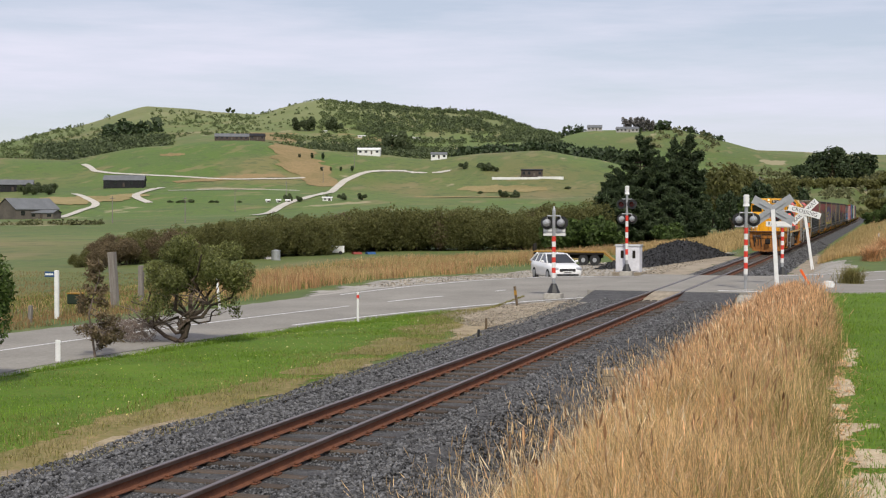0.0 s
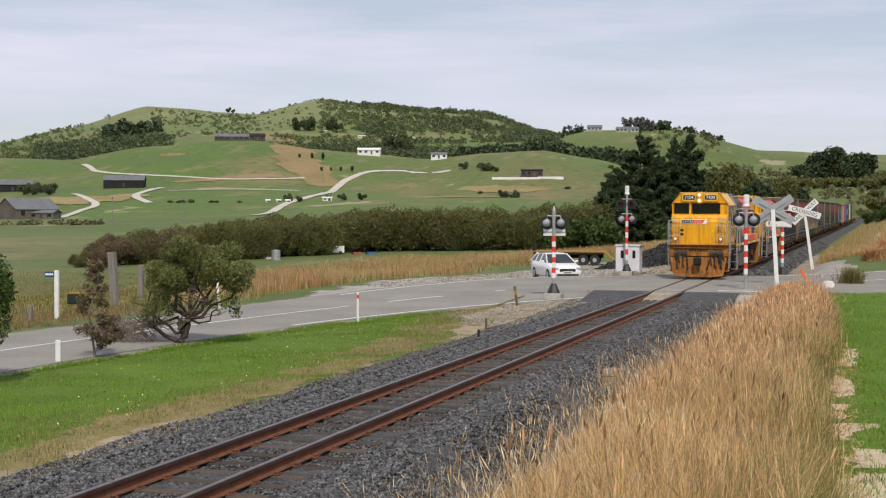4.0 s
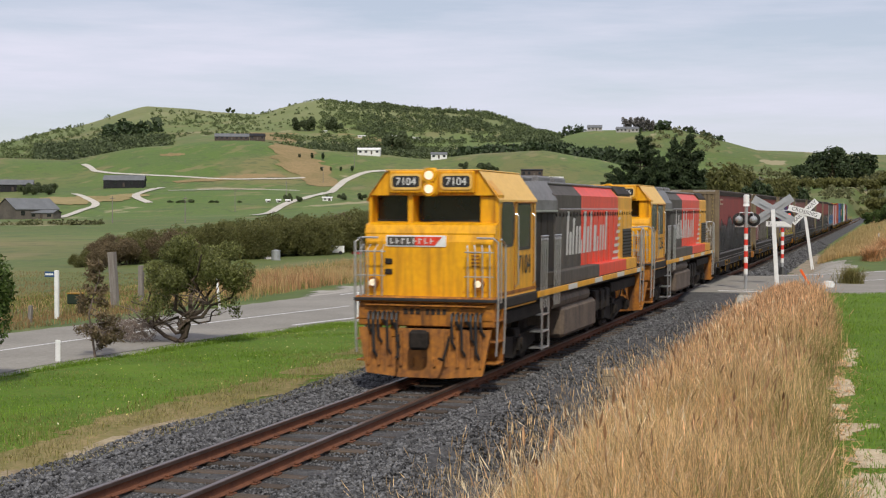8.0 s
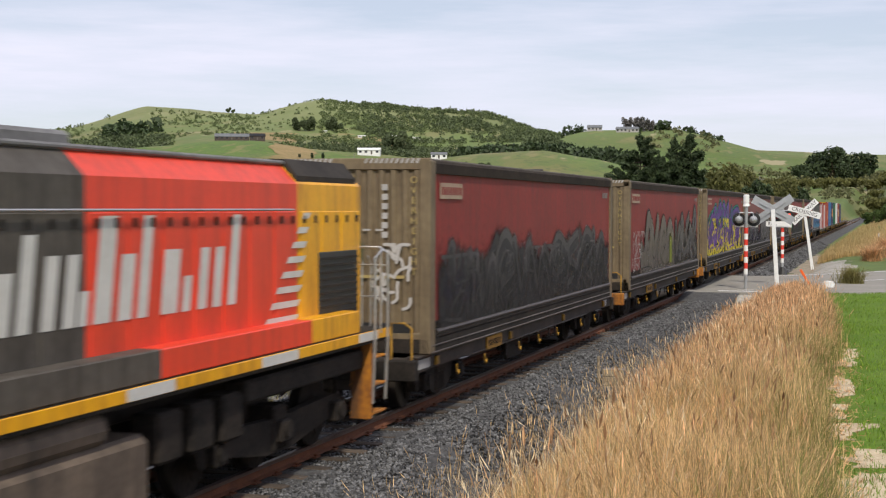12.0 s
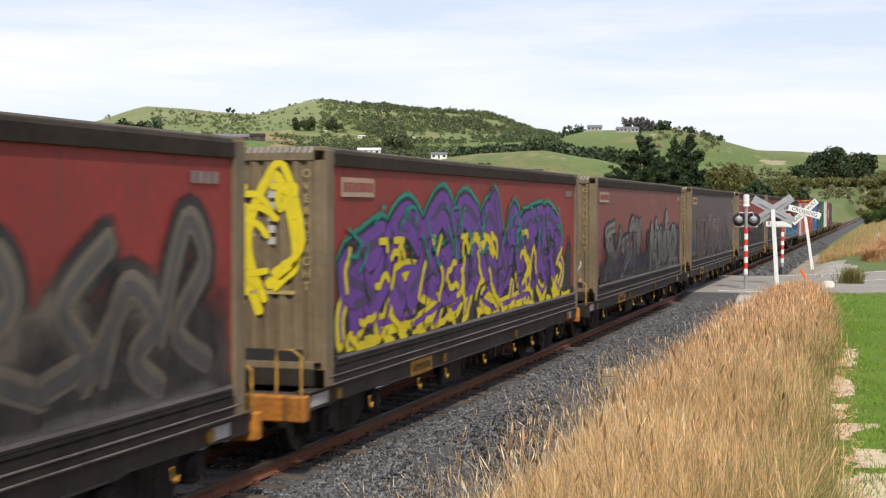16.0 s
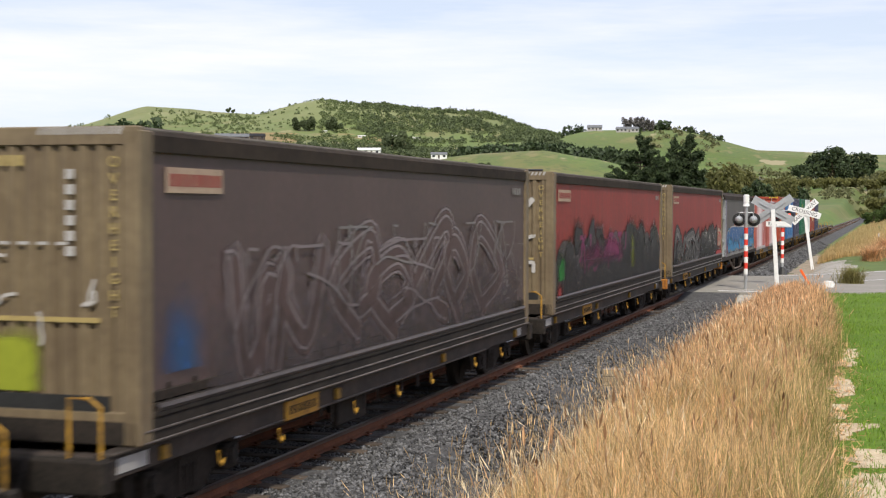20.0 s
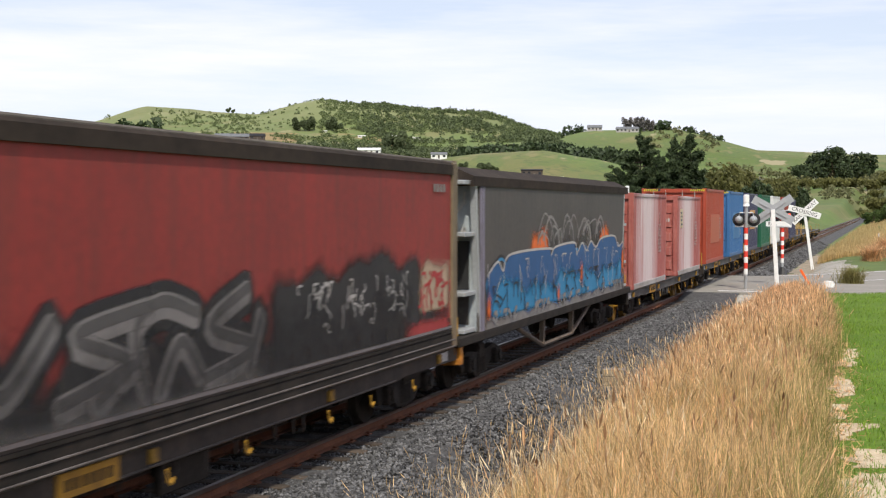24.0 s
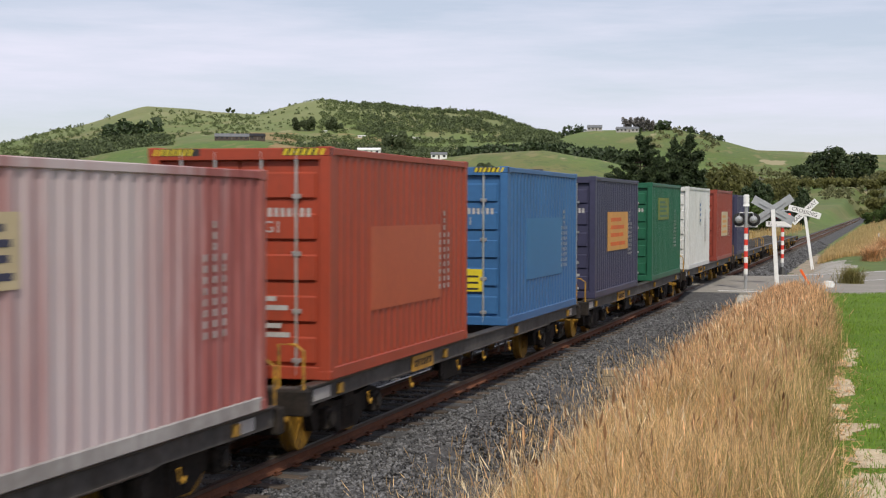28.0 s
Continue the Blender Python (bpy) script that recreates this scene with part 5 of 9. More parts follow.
STRAP = mesh_of("strap", Shape().box((-0.01, -0.02, -0.185), (0.01, 0.02, 0.185), 0.004), M["under"])


def curtain_box(offset, curtain, label, seed):
    """A long curtain-sided container, its front end towards the engines."""
    g = at_train(thing("curtain_container", label, "container", group="curtain-sided containers"), offset)
    rng = random.Random(seed)
    s = Shape()
    s.box((-1.215, 0.12, 1.3), (1.215, BOX_L - 0.12, 3.6), 0.01)
    part("curtain", s, M[curtain], g)
    # slack folds at the curtain's foot and straps
    s = Shape()
    for sx in (-1, 1):
        s.box((sx * 1.2, 0.3, 1.26), (sx * 1.235, BOX_L - 0.3, 1.36), 0.01)
    part("curtain_hem", s, M["cap"], g)
    for i in range(26):
        share("strap", STRAP, g, pose(1.235, 0.6 + i * (BOX_L - 1.2) / 25, 1.235))
    s = Shape()
    s.box((-1.25, 0.0, BOX_Z0), (1.25, BOX_L, 1.12), 0.015)
    for sx in (-1, 1):
        s.box((sx * 1.20, 0.3, 1.12), (sx * 1.262, BOX_L - 0.3, 1.17), 0.008)
        s.box((sx * 1.20, 0.3, 1.22), (sx * 1.25, BOX_L - 0.3, 1.25), 0.006)
    part("base_frame", s, M["under"], g)
    for sx in (-1, 1):
        s = Shape()
        s.tube([(sx * 1.232, 0.35, 1.205), (sx * 1.232, BOX_L - 0.35, 1.205)], 0.045, 8)
        part("curtain_pole", s, M["hem_tube"], g, "scuffed steel pole in the curtain's hem")
        # strips along the base rail; their pale colour draws its highlight line
        s = Shape()
        s.box((sx * 1.24, 0.1, 1.0), (sx * 1.262, BOX_L - 0.1, 1.02), 0.004)
        s.box((sx * 1.24, 0.1, 0.90), (sx * 1.266, BOX_L - 0.1, 0.918), 0.004)
        part("rubbing_strip", s, M["edge_highlight"], g, "bright strips along the base frame, its highlight in their colour")
    s = Shape()
    for sx in (-1, 1):
        s.prism([(sx * 1.2, 3.55), (sx * 1.255, 3.55), (sx * 1.255, 3.70), (sx * 1.2, 3.76)], "y", 0.02, BOX_L - 0.02)
    part("cant_rail", s, M["cap"], g, "black roof edge rail")
    s = Shape()
    s.box((-1.22, 0.05, 3.66), (1.22, BOX_L - 0.05, 3.77), 0.02)
    part("roof", s, M["cap_roof"], g)
    # end walls with ribs, posts and headers
    for y, d in ((0.0, 1), (BOX_L, -1)):
        s = Shape()
        prof = []
        for i in range(12):
            x = -1.1 + i * 2.2 / 12
            prof += [(x, y + d * 0.05), (x + 0.06, y + d * 0.05), (x + 0.09, y + d * 0.012), (x + 0.15, y + d * 0.012)]
        s.prism(prof + [(1.1, y + d * 0.05), (1.1, y + d * 0.13), (-1.1, y + d * 0.13)], "z", 1.1, 3.62)
        end = part("end_wall", s, M["tan_steel"], g, "ribbed tan steel end wall")
        for sx in (-1, 1):
            s = Shape()
            s.box((sx * 1.08, y, BOX_Z0), (sx * 1.256, y + d * 0.26, 3.74), 0.015)
            part("corner_post", s, M["tan_steel"], g)
        s = Shape()
        s.box((-1.24, y, 3.6), (1.24, y + d * 0.12, 3.775), 0.012)
        part("top_header", s, M["tan_steel"], g)
        s = Shape()
        s.box((-1.2, y, 1.1), (1.2, y + d * 0.1, 1.2), 0.012)
        part("end_sill", s, M["tan_steel"], g)
        if d > 0:
            for x0 in (-1.15, 0.22):
                for k in range(11):
                    x = x0 + k * 0.08
                    s = Shape()
                    s.prism([(x, 3.70), (x + 0.04, 3.70), (x + 0.075, 3.77), (x + 0.035, 3.77)], "y", y - 0.004, y)
                    part("hazard_stripe", s, M["chalk"], g)
            # black plate on the closed wall, painted as the shade in the bottom slot
            s = Shape()
            s.box((-0.95, y + 0.005, 1.12), (0.95, y + 0.012, 1.34))
            part("lower_opening", s, M["black"], end)
            s = Shape()
            s.box((-1.15, y + 0.002, 2.0), (0.85, y + 0.012, 2.045))
            part("yellow_band", s, M["faded_yellow"], end, "faded yellow stripe")
            bars(end, y + 0.012, -1.1, 3.42, [(i * 0.085, 0, 0.055, 0.1) for i in range(14)], "faded_yellow", "y")
            bars(end, y + 0.012, 0.5, 2.6, [(0.0, i * 0.14, 0.09, 0.09) for i in range(6)] + [(-0.9 + 0.2 * i, 0.1, 0.12, 0.03) for i in range(5)] + [(-0.9, -0.05 - i * 0.12, 0.07, 0.05) for i in range(4)], "chalk", "y")
            word = "OVERHEIGHT"
            for i, ch in enumerate(word):
                digits(end, "letter", ch, 0.14, pose(1.0, y - 0.003, 3.45 - i * 0.15) @ FACE_FRONT, M["faded_yellow"])
    # plate and small writing on the curtain
    s = Shape()
    s.box((1.232, 0.55, 3.18), (1.238, 1.75, 3.42))
    part("plate", s, M["cream"], g, "small faded white plate with red bars")
    bars(g, 1.238, 0.62, 3.24, [(i * 0.14, 0, 0.1, 0.12) for i in range(8)], "curtain_red")
    bars(g, 1.235, 13.7, 3.28, [(i * 0.16, 0, 0.1, 0.12) for i in range(4)], "silver")
    return g


X0 = 1.238
B = BOX_PLACES


SIDE, END = on_side(X0), on_end(0.004)
b = curtain_box(B[0], "curtain_red", "long dark red curtain-sided container with blackened graffiti", 1)
mist(b, SIDE, (0.35, 14.6, 1.24, 2.5), "mist_black", 11, 0.3, 0.0, 1.3, 0.35, label="black overspray along the curtain")
mist(b, SIDE, (0.6, 3.0, 1.5, 2.2), "mist_violet", 12, 0.2, 0.003, 0.6, 0.5, 0.3)
piece(b, SIDE, (0.9, 13.9, 1.3, 2.35), 9, [("mist_grey", 0.12, 0.0), ("sp_grey", -0.12, 0.05), ("mist_black", -0.2, -0.06)], 13, 0.4, 0.2)
tags(b, SIDE, (0.6, 14.0, 1.3, 2.3), 46, "sp_grey", 14, 0.07, 0.9, 0.6)
tags(b, SIDE, (2.0, 13.8, 1.75, 2.3), 18, "sp_silver", 15, 0.035, 0.5, 0.9)
mist(b, END, (-0.6, 0.25, 2.2, 2.6), "sp_dark_green", 16, 0.1, 0.002, 1.0, 0.2, label="dark green paint on the end wall")
tags(b, END, (0.35, 0.95, 1.5, 2.5), 16, "sp_white", 17, 0.05, 0.35, 0.9, 0.004)
b = curtain_box(B[1], "curtain_red", "long dark red curtain-sided container with faded grey graffiti", 2)
mist(b, SIDE, (1.8, 14.6, 1.24, 2.35), "mist_tan", 21, 0.3, 0.001, 1.2, 0.3)
mist(b, SIDE, (8.4, 14.6, 1.24, 2.3), "mist_black", 22, 0.4, 0.002, 0.5, 0.4)
piece(b, SIDE, (2.5, 8.0, 1.34, 2.5), 4, [("sp_black", 0.2, 0.0), ("mist_tan", 0.1, 0.0), ("sp_tan", 0.06, 0.02)], 27, 0.42, 0.14, label="tan block graffiti with dark outlines")
piece(b, SIDE, (8.9, 14.2, 1.4, 2.65), 5, [("mist_black", 0.25, 0.0), ("sp_tan", -0.02, 0.0), ("sp_grey", -0.18, -0.03)], 23, 0.32, 0.25)
mist(b, SIDE, (7.3, 8.1, 1.36, 2.3), "sp_lime", 26, 0.15, 0.016, 0.75, 0.3, label="lime green paint patch")
tags(b, SIDE, (0.6, 2.6, 1.7, 2.4), 26, "sp_white", 24, 0.035, 0.35, 1.1)
tags(b, SIDE, (0.4, 1.8, 1.3, 1.7), 16, "sp_white", 25, 0.03, 0.3, 1.1)
mist(b, SIDE, (2.2, 14.4, 1.235, 1.36), "mist_white", 28, 0.06, 0.013, 0.42, 0.1)
tags(b, END, (-0.95, 0.6, 1.35, 1.95), 22, "sp_white", 29, 0.06, 0.35, 1.0, 0.004)
mist(b, END, (-0.7, 0.2, 2.1, 2.5), "sp_teal", 30, 0.1, 0.002, 0.7, 0.2)
b = curtain_box(B[2], "curtain_red", "long dark red curtain-sided container with a purple and yellow mural", 3)
mist(b, SIDE, (0.4, 14.4, 1.24, 2.2), "mist_black", 31, 0.5, 0.001, 1.0, 0.35)
piece(b, SIDE, (0.7, 12.8, 1.75, 2.9), 8, [("sp_teal", 0.28, 0.02), ("sp_black", 0.16, 0.0), ("sp_purple", 0.06, 0.0), ("sp_violet", -0.42, 0.05)], 36, 0.55, 0.08, 0.1, label="purple sprayed forms with teal edges")
piece(b, SIDE, (0.5, 13.6, 1.3, 2.05), 9, [("sp_black", 0.12, 0.0), ("sp_yellow", 0.0, 0.0), ("sp_purple", -0.24, 0.03)], 33, 0.34, 0.1, 0.1, label="bright yellow sprayed forms")
tags(b, SIDE, (0.6, 13.4, 1.35, 2.6), 60, "sp_black", 34, 0.045, 0.7, 1.0, 0.014)
tags(b, SIDE, (0.6, 13.4, 1.35, 2.6), 44, "sp_yellow", 35, 0.11, 0.6, 0.9, 0.016)
tags(b, SIDE, (0.8, 13.2, 1.7, 2.8), 22, "sp_purple", 38, 0.16, 0.6, 0.9, 0.013)
tags(b, SIDE, (0.6, 13.7, 2.2, 3.05), 38, "sp_teal", 37, 0.06, 0.55, 0.9, 0.018)
tags(b, SIDE, (0.6, 14.0, 1.24, 1.42), 30, "sp_yellow", 40, 0.12, 0.35, 0.4, 0.02, True)
piece(b, END, (-1.0, 0.7, 1.75, 3.1), 3, [("sp_yellow", 0.0, 0.0), ("sp_yellow", -0.03, 0.14)], 39, 0.13, 0.1, label="bright yellow spray paint on the end wall")
tags(b, END, (-1.0, 0.85, 1.7, 3.3), 26, "sp_yellow", 41, 0.09, 0.7, 1.0, 0.008)
b = curtain_box(B[3], "curtain_rust", "long dull red curtain-sided container with silver block graffiti", 4)
mist(b, SIDE, (0.4, 14.4, 1.24, 1.95), "mist_black", 41, 0.3, 0.001, 0.9, 0.35)
mist(b, SIDE, (7.4, 14.5, 1.4, 2.6), "mist_black", 47, 0.12, 0.002, 1.1, 0.3, label="black backing of the silver forms")
mist(b, SIDE, (0.6, 8.0, 1.4, 2.1), "mist_violet", 48, 0.3, 0.003, 0.5, 0.4)
piece(b, SIDE, (1.2, 6.6, 1.3, 2.45), 5, [("sp_black", 0.14, 0.0), ("sp_silver", -0.02, 0.0), ("sp_grey", -0.28, 0.03)], 51, 0.38, 0.2, label="silver block graffiti with black edges")
piece(b, SIDE, (8.4, 13.6, 1.3, 2.6), 6, [("sp_black", 0.12, 0.0), ("sp_silver", 0.0, 0.0)], 43, 0.40, 0.12)
mist(b, SIDE, (0.8, 14.2, 1.235, 1.36), "mist_white", 44, 0.06, 0.013, 0.42, 0.1)
tags(b, SIDE, (1.2, 14.0, 1.4, 2.4), 40, "sp_black", 45, 0.05, 0.8, 0.7)
tags(b, END, (0.2, 0.9, 1.3, 1.9), 8, "sp_white", 46, 0.04, 0.3, 1.0, 0.004)
b = curtain_box(B[4], "curtain_brown", "long brown curtain-sided container with pale outline graffiti", 5)
mist(b, SIDE, (1.3, 14.2, 1.24, 2.2), "mist_mauve", 51, 0.4, 0.001, 0.5, 0.5)
piece(b, SIDE, (1.6, 12.6, 1.34, 2.6), 7, [("sp_mauve", 0.0, 0.0), ("sp_brown", -0.10, 0.0), ("sp_mauve", -0.24, 0.0), ("sp_brown", -0.34, 0.0)], 52, 0.55, 0.55, 0.12, label="pale outlined sprayed forms")
tags(b, SIDE, (1.6, 9.5, 1.4, 2.6), 22, "sp_mauve", 53, 0.04, 1.8, 0.45, 0.012)
tags(b, SIDE, (5.0, 13.8, 1.6, 2.8), 18, "sp_silver", 57, 0.035, 1.6, 0.45, 0.013)
tags(b, SIDE, (12.9, 14.5, 1.3, 2.4), 26, "sp_silver", 58, 0.02, 0.16, 0.9, 0.014, True)
mist(b, SIDE, (0.35, 1.4, 1.5, 2.2), "sp_blue", 54, 0.15, 0.003, 0.3, 0.4)
mist(b, END, (-1.0, 0.3, 1.36, 1.9), "sp_lime", 55, 0.08, 0.002, 1.0, 0.2, label="yellow-green paint patch on the end wall")
tags(b, END, (-0.9, 0.8, 1.6, 2.6), 8, "sp_white", 56, 0.035, 0.3, 1.0, 0.004)
b = curtain_box(B[5], "curtain_red", "long red curtain-sided container with dark and magenta graffiti", 6)
mist(b, SIDE, (0.3, 14.6, 1.24, 2.45), "mist_black", 61, 0.45, 0.012, 1.15, 0.3, label="black overspray along the curtain")
for u in (2.6, 5.0, 9.4, 11.2, 13.2):
    mist(b, SIDE, (u - 0.7, u + 0.7, 2.0, 2.75), "mist_black", int(u * 10), 0.12, 0.011, 1.0, 0.35)
piece(b, SIDE, (0.8, 14.2, 1.35, 2.2), 9, [("mist_grey", 0.1, 0.0), ("sp_grey", -0.3, 0.0)], 62, 0.45, 0.1, 0.12)
mist(b, SIDE, (2.6, 8.2, 1.7, 2.3), "mist_magenta", 66, 0.25, 0.0135, 0.75, 0.3, 0.25, label="magenta overspray")
tags(b, SIDE, (2.4, 8.6, 1.6, 2.4), 16, "sp_magenta", 67, 0.12, 0.6, 0.8, 0.012)
tags(b, SIDE, (1.6, 13.4, 1.35, 2.0), 40, "sp_grey", 63, 0.06, 0.7, 0.8)
mist(b, SIDE, (0.45, 1.25, 1.55, 2.05), "sp_green", 64, 0.1, 0.016, 0.8, 0.2, label="bright green paint patch")
mist(b, SIDE, (0.35, 1.0, 1.24, 1.5), "sp_red", 68, 0.1, 0.018, 0.6, 0.2)
mist(b, SIDE, (9.3, 10.1, 1.5, 2.2), "sp_lime", 69, 0.2, 0.012, 0.45, 0.3)
piece(b, END, (-1.0, 0.85, 2.6, 3.25), 2, [("sp_white", 0.0, 0.0)], 65, 0.12, 0.1, label="white spray strokes on the end wall")
tags(b, END, (-0.95, 0.85, 1.7, 2.5), 8, "sp_white", 70, 0.08, 0.5, 1.0, 0.004)
b = curtain_box(B[6], "curtain_red", "long red curtain-sided container with black and cream graffiti", 7)
mist(b, SIDE, (0.4, 14.5, 1.24, 1.9), "mist_black", 71, 0.35, 0.001, 1.0, 0.35)
mist(b, SIDE, (7.6, 13.2, 1.4, 2.4), "mist_black", 73, 0.2, 0.002, 1.2, 0.25, label="black cloud of overspray")
piece(b, SIDE, (0.9, 7.4, 1.3, 2.15), 5, [("sp_black", 0.18, 0.0), ("sp_silver", -0.06, 0.0), ("sp_grey", -0.22, 0.04)], 72, 0.34, 0.15, label="silver graffiti with black edges")
mist(b, SIDE, (1.0, 7.6, 1.235, 1.36), "mist_white", 77, 0.06, 0.013, 0.42, 0.1)
tags(b, SIDE, (8.4, 12.8, 1.55, 2.15), 40, "sp_white", 74, 0.03, 0.3, 1.2, 0.014)
mist(b, SIDE, (12.9, 14.55, 1.5, 2.3), "mist_cream", 75, 0.12, 0.012, 1.2, 0.2, 0.1, label="cream painted block")
tags(b, SIDE, (12.9, 14.5, 1.5, 2.1), 22, "sp_red", 76, 0.05, 0.35, 1.0, 0.018)
mist(b, SIDE, (12.2, 14.6, 1.22, 1.45), "mist_red", 79, 0.05, 0.02, 1.0, 0.15)
tags(b, END, (-0.9, 0.7, 1.3, 1.95), 16, "sp_white", 78, 0.06, 0.35, 1.0, 0.004)
FILMS = [(0.4, 14.6, 2.3, 0.34), (1.8, 14.6, 2.4, 0.16), None, (0.6, 14.5, 2.3, 0.26), (1.4, 14.3, 2.2, 0.2), (0.4, 14.5, 2.3, 0.3), (0.5, 12.8, 2.1, 0.3)]
for i, film in enumerate(FILMS):
    if film:
        mist([q for q, f in MOVERS if f == B[i]][0], SIDE, (film[0], film[1], 1.235, film[2]), "mist_black", 200 + i, 0.3, 0.024, film[3], 0.4, name="grime_film")
for i, o in enumerate(B):
    flat_wagon(o - 0.55, 16.0, ends="yellow_dirty" if i in (1, 2, 6) else "under")


M["pale_panel"] = shade("pale_panel", (0.40, 0.45, 0.47), (0.26, 0.29, 0.31), 0.6, scale=1.5, grain=9, dirt=(0.14, 0.13, 0.12), dirt_amount=0.6)
M["trim_mauve"] = shade("trim_mauve", (0.22, 0.20, 0.27), (0.13, 0.12, 0.16), 0.6, scale=1.5, grain=9)


def truss_wagon(offset):
    """A curtain-sided wagon with open end frames and trussed underframe."""
    g = at_train(thing("curtain_wagon", "black curtain-sided rail wagon with blue graffiti and open end frames", "freight wagon"), offset)
    L = 16.0
    s = Shape()
    s.box((-1.235, 1.15, 0.98), (1.235, L - 0.9, 3.5), 0.01)
    part("curtain", s, M["curtain_black"], g)
    s = Shape()
    s.box((-1.25, 0.0, 0.84), (1.25, L, 1.0), 0.02)
    part("floor_frame", s, M["under"], g)
    s = Shape()
    s.prism([(-1.26, 3.40), (1.26, 3.40), (1.26, 3.56), (0.9, 3.72), (-0.9, 3.72), (-1.26, 3.56)], "y", 0.7, L - 0.5)
    part("roof", s, M["cap"], g, "dark grey arched roof")
    for y, d in ((0.35, 1), (L - 0.35, -1)):
        s = Shape()
        s.box((-1.2, y + d * 0.75, 1.0), (1.2, y + d * 0.8, 3.5), 0.01)
        bh = part("bulkhead", s, M["pale_panel"], g, "weathered pale grey-blue bulkhead")
        # no hole here: a flat black panel paints the shade of the open bay
        s = Shape()
        s.box((-1.08, y + d * 0.735, 1.7), (1.08, y + d * 0.749, 2.5), 0.004)
        part("dark_opening", s, M["black"], bh)
        s = Shape()
        s.box((-1.08, y + d * 0.735, 1.12), (1.08, y + d * 0.749, 1.6), 0.004)
        part("lower_panel", s, M["wagon_grey"], bh)
        for sx in (-1, 1):
            s = Shape()
            s.prism([(y + d * 0.84, 1.0), (y + d * 0.94, 1.0), (y + d * 0.62, 3.5), (y + d * 0.52, 3.5)], "x", sx * 1.24, sx * 1.14)
            part("sloping_post", s, M["sign_back"], g, "light grey sloping end post")
        for x in (-1.18, -0.15):
            s = Shape()
            s.box((x - 0.05, y + d * 0.06, 1.0), (x + 0.05, y + d * 0.14, 3.5), 0.01)
            part("end_post", s, M["sign_back"], g)
        for z in (1.02, 1.62, 2.58, 3.42):
            s = Shape()
            s.box((-1.22, y + d * 0.04, z), (1.2, y + d * 0.72, z + 0.07), 0.01)
            part("shelf", s, M["sign_back"], g, "light grey steel cross shelf")
        s = Shape()
        s.box((0.4, y - d * 0.32, 0.72), (1.15, y - d * 0.3, 0.9), 0.01)
        part("step_plate", s, M["yellow_dirty"], g)
        coupler(g, y - d * 0.35, -d * 0.7)
    for sx in (-1, 1):
        s = Shape()
        s.tube([(sx * 1.05, 4.3, 0.85), (sx * 1.05, 6.6, 0.30), (sx * 1.05, 9.4, 0.30), (sx * 1.05, 11.7, 0.85)], 0.045, 6)
        s.box((sx * 1.0, 6.55, 0.3), (sx * 1.1, 6.65, 0.9), 0.01)
        s.box((sx * 1.0, 9.35, 0.3), (sx * 1.1, 9.45, 0.9), 0.01)
        part("truss_rod", s, M["tank"], g)
    bogie(g, 2.4, 1.75, 0.43, WHEEL_DARK)
    bogie(g, L - 2.4, 1.75, 0.43, WHEEL_DARK)
    x = 1.242
    wall = on_side(x)
    mist(g, wall, (1.3, 15.0, 1.0, 1.35), "mist_white", 81, 0.1, 0.001, 0.8, 0.3)
    for u in (1.2, 1.36):
        s = Shape()
        s.prism([(u + 0.02, 1.0), (u + 0.1, 1.0), (u + 0.06, 3.42), (u - 0.02, 3.42)], "x", 1.236, 1.25)
        part("edge_trim", s, M["trim_mauve"], g, "pale mauve strip at the curtain's edge")
    tags(g, on_end(1.08), (-0.2, 1.0, 2.65, 3.3), 14, "sp_white", 94, 0.05, 0.4, 1.0, 0.004)
    # body of the mural: deep blue above, sky blue below, white upper edge
    top = [(1.6, 1.9), (2.3, 2.12), (2.7, 1.95), (3.2, 2.22), (6.4, 2.24), (6.5, 2.1), (6.9, 2.26), (8.8, 2.3), (9.0, 2.05), (9.6, 2.28), (10.1, 2.1), (10.6, 2.3), (11.2, 2.15), (11.9, 2.34), (13.6, 2.36), (14.1, 2.1), (14.8, 2.2)]
    v, f, c = [], [], []
    for i, u in enumerate(np.arange(1.6, 14.85, 0.08)):
        hi = float(np.interp(u, [p for p, _ in top], [q for _, q in top]))
        for j, (q, cv) in enumerate(((1.12, 0.0), (1.35, 0.6), (hi - 0.06, 1.0), (hi, 1.0))):
            v.append(wall(u, q + (0.1 * math.sin(u * 5.1) if j < 2 else 0), 0.004))
            c.append(cv)
        if i:
            f += [(4 * i - 4 + j, 4 * i + j, 4 * i + 1 + j, 4 * i - 3 + j) for j in range(3)]
    paint_mesh("graffiti", v, f, c, "sp_blue", g, "blue block graffiti with white outlines")
    mist(g, wall, (1.8, 14.7, 1.12, 1.75), "mist_sky", 84, 0.2, 0.006, 1.5, 0.45, 0.15, label="sky-blue lower part of the graffiti")
    v, f, c = [], [], []
    ribbon(v, f, c, wall, top, 0.05, 0.010)
    paint_mesh("outline", v, f, c, "sp_white", g, "white sprayed outline")
    piece(g, wall, (1.9, 9.0, 1.2, 2.1), 5, [("sp_black", -0.02, 0.0), ("sp_sky", -0.10, -0.01)], 82, 0.16, 0.15)
    piece(g, wall, (9.4, 14.6, 1.25, 2.15), 5, [("sp_white", 0.02, 0.0), ("sp_black", -0.04, 0.0), ("sp_blue", -0.08, 0.0)], 83, 0.2, 0.1)
    tags(g, wall, (1.6, 14.8, 1.15, 2.1), 40, "sp_white", 89, 0.03, 0.5, 0.7, 0.016)
    tags(g, wall, (1.6, 14.8, 1.1, 1.7), 60, "sp_black", 90, 0.04, 0.4, 0.8, 0.017)
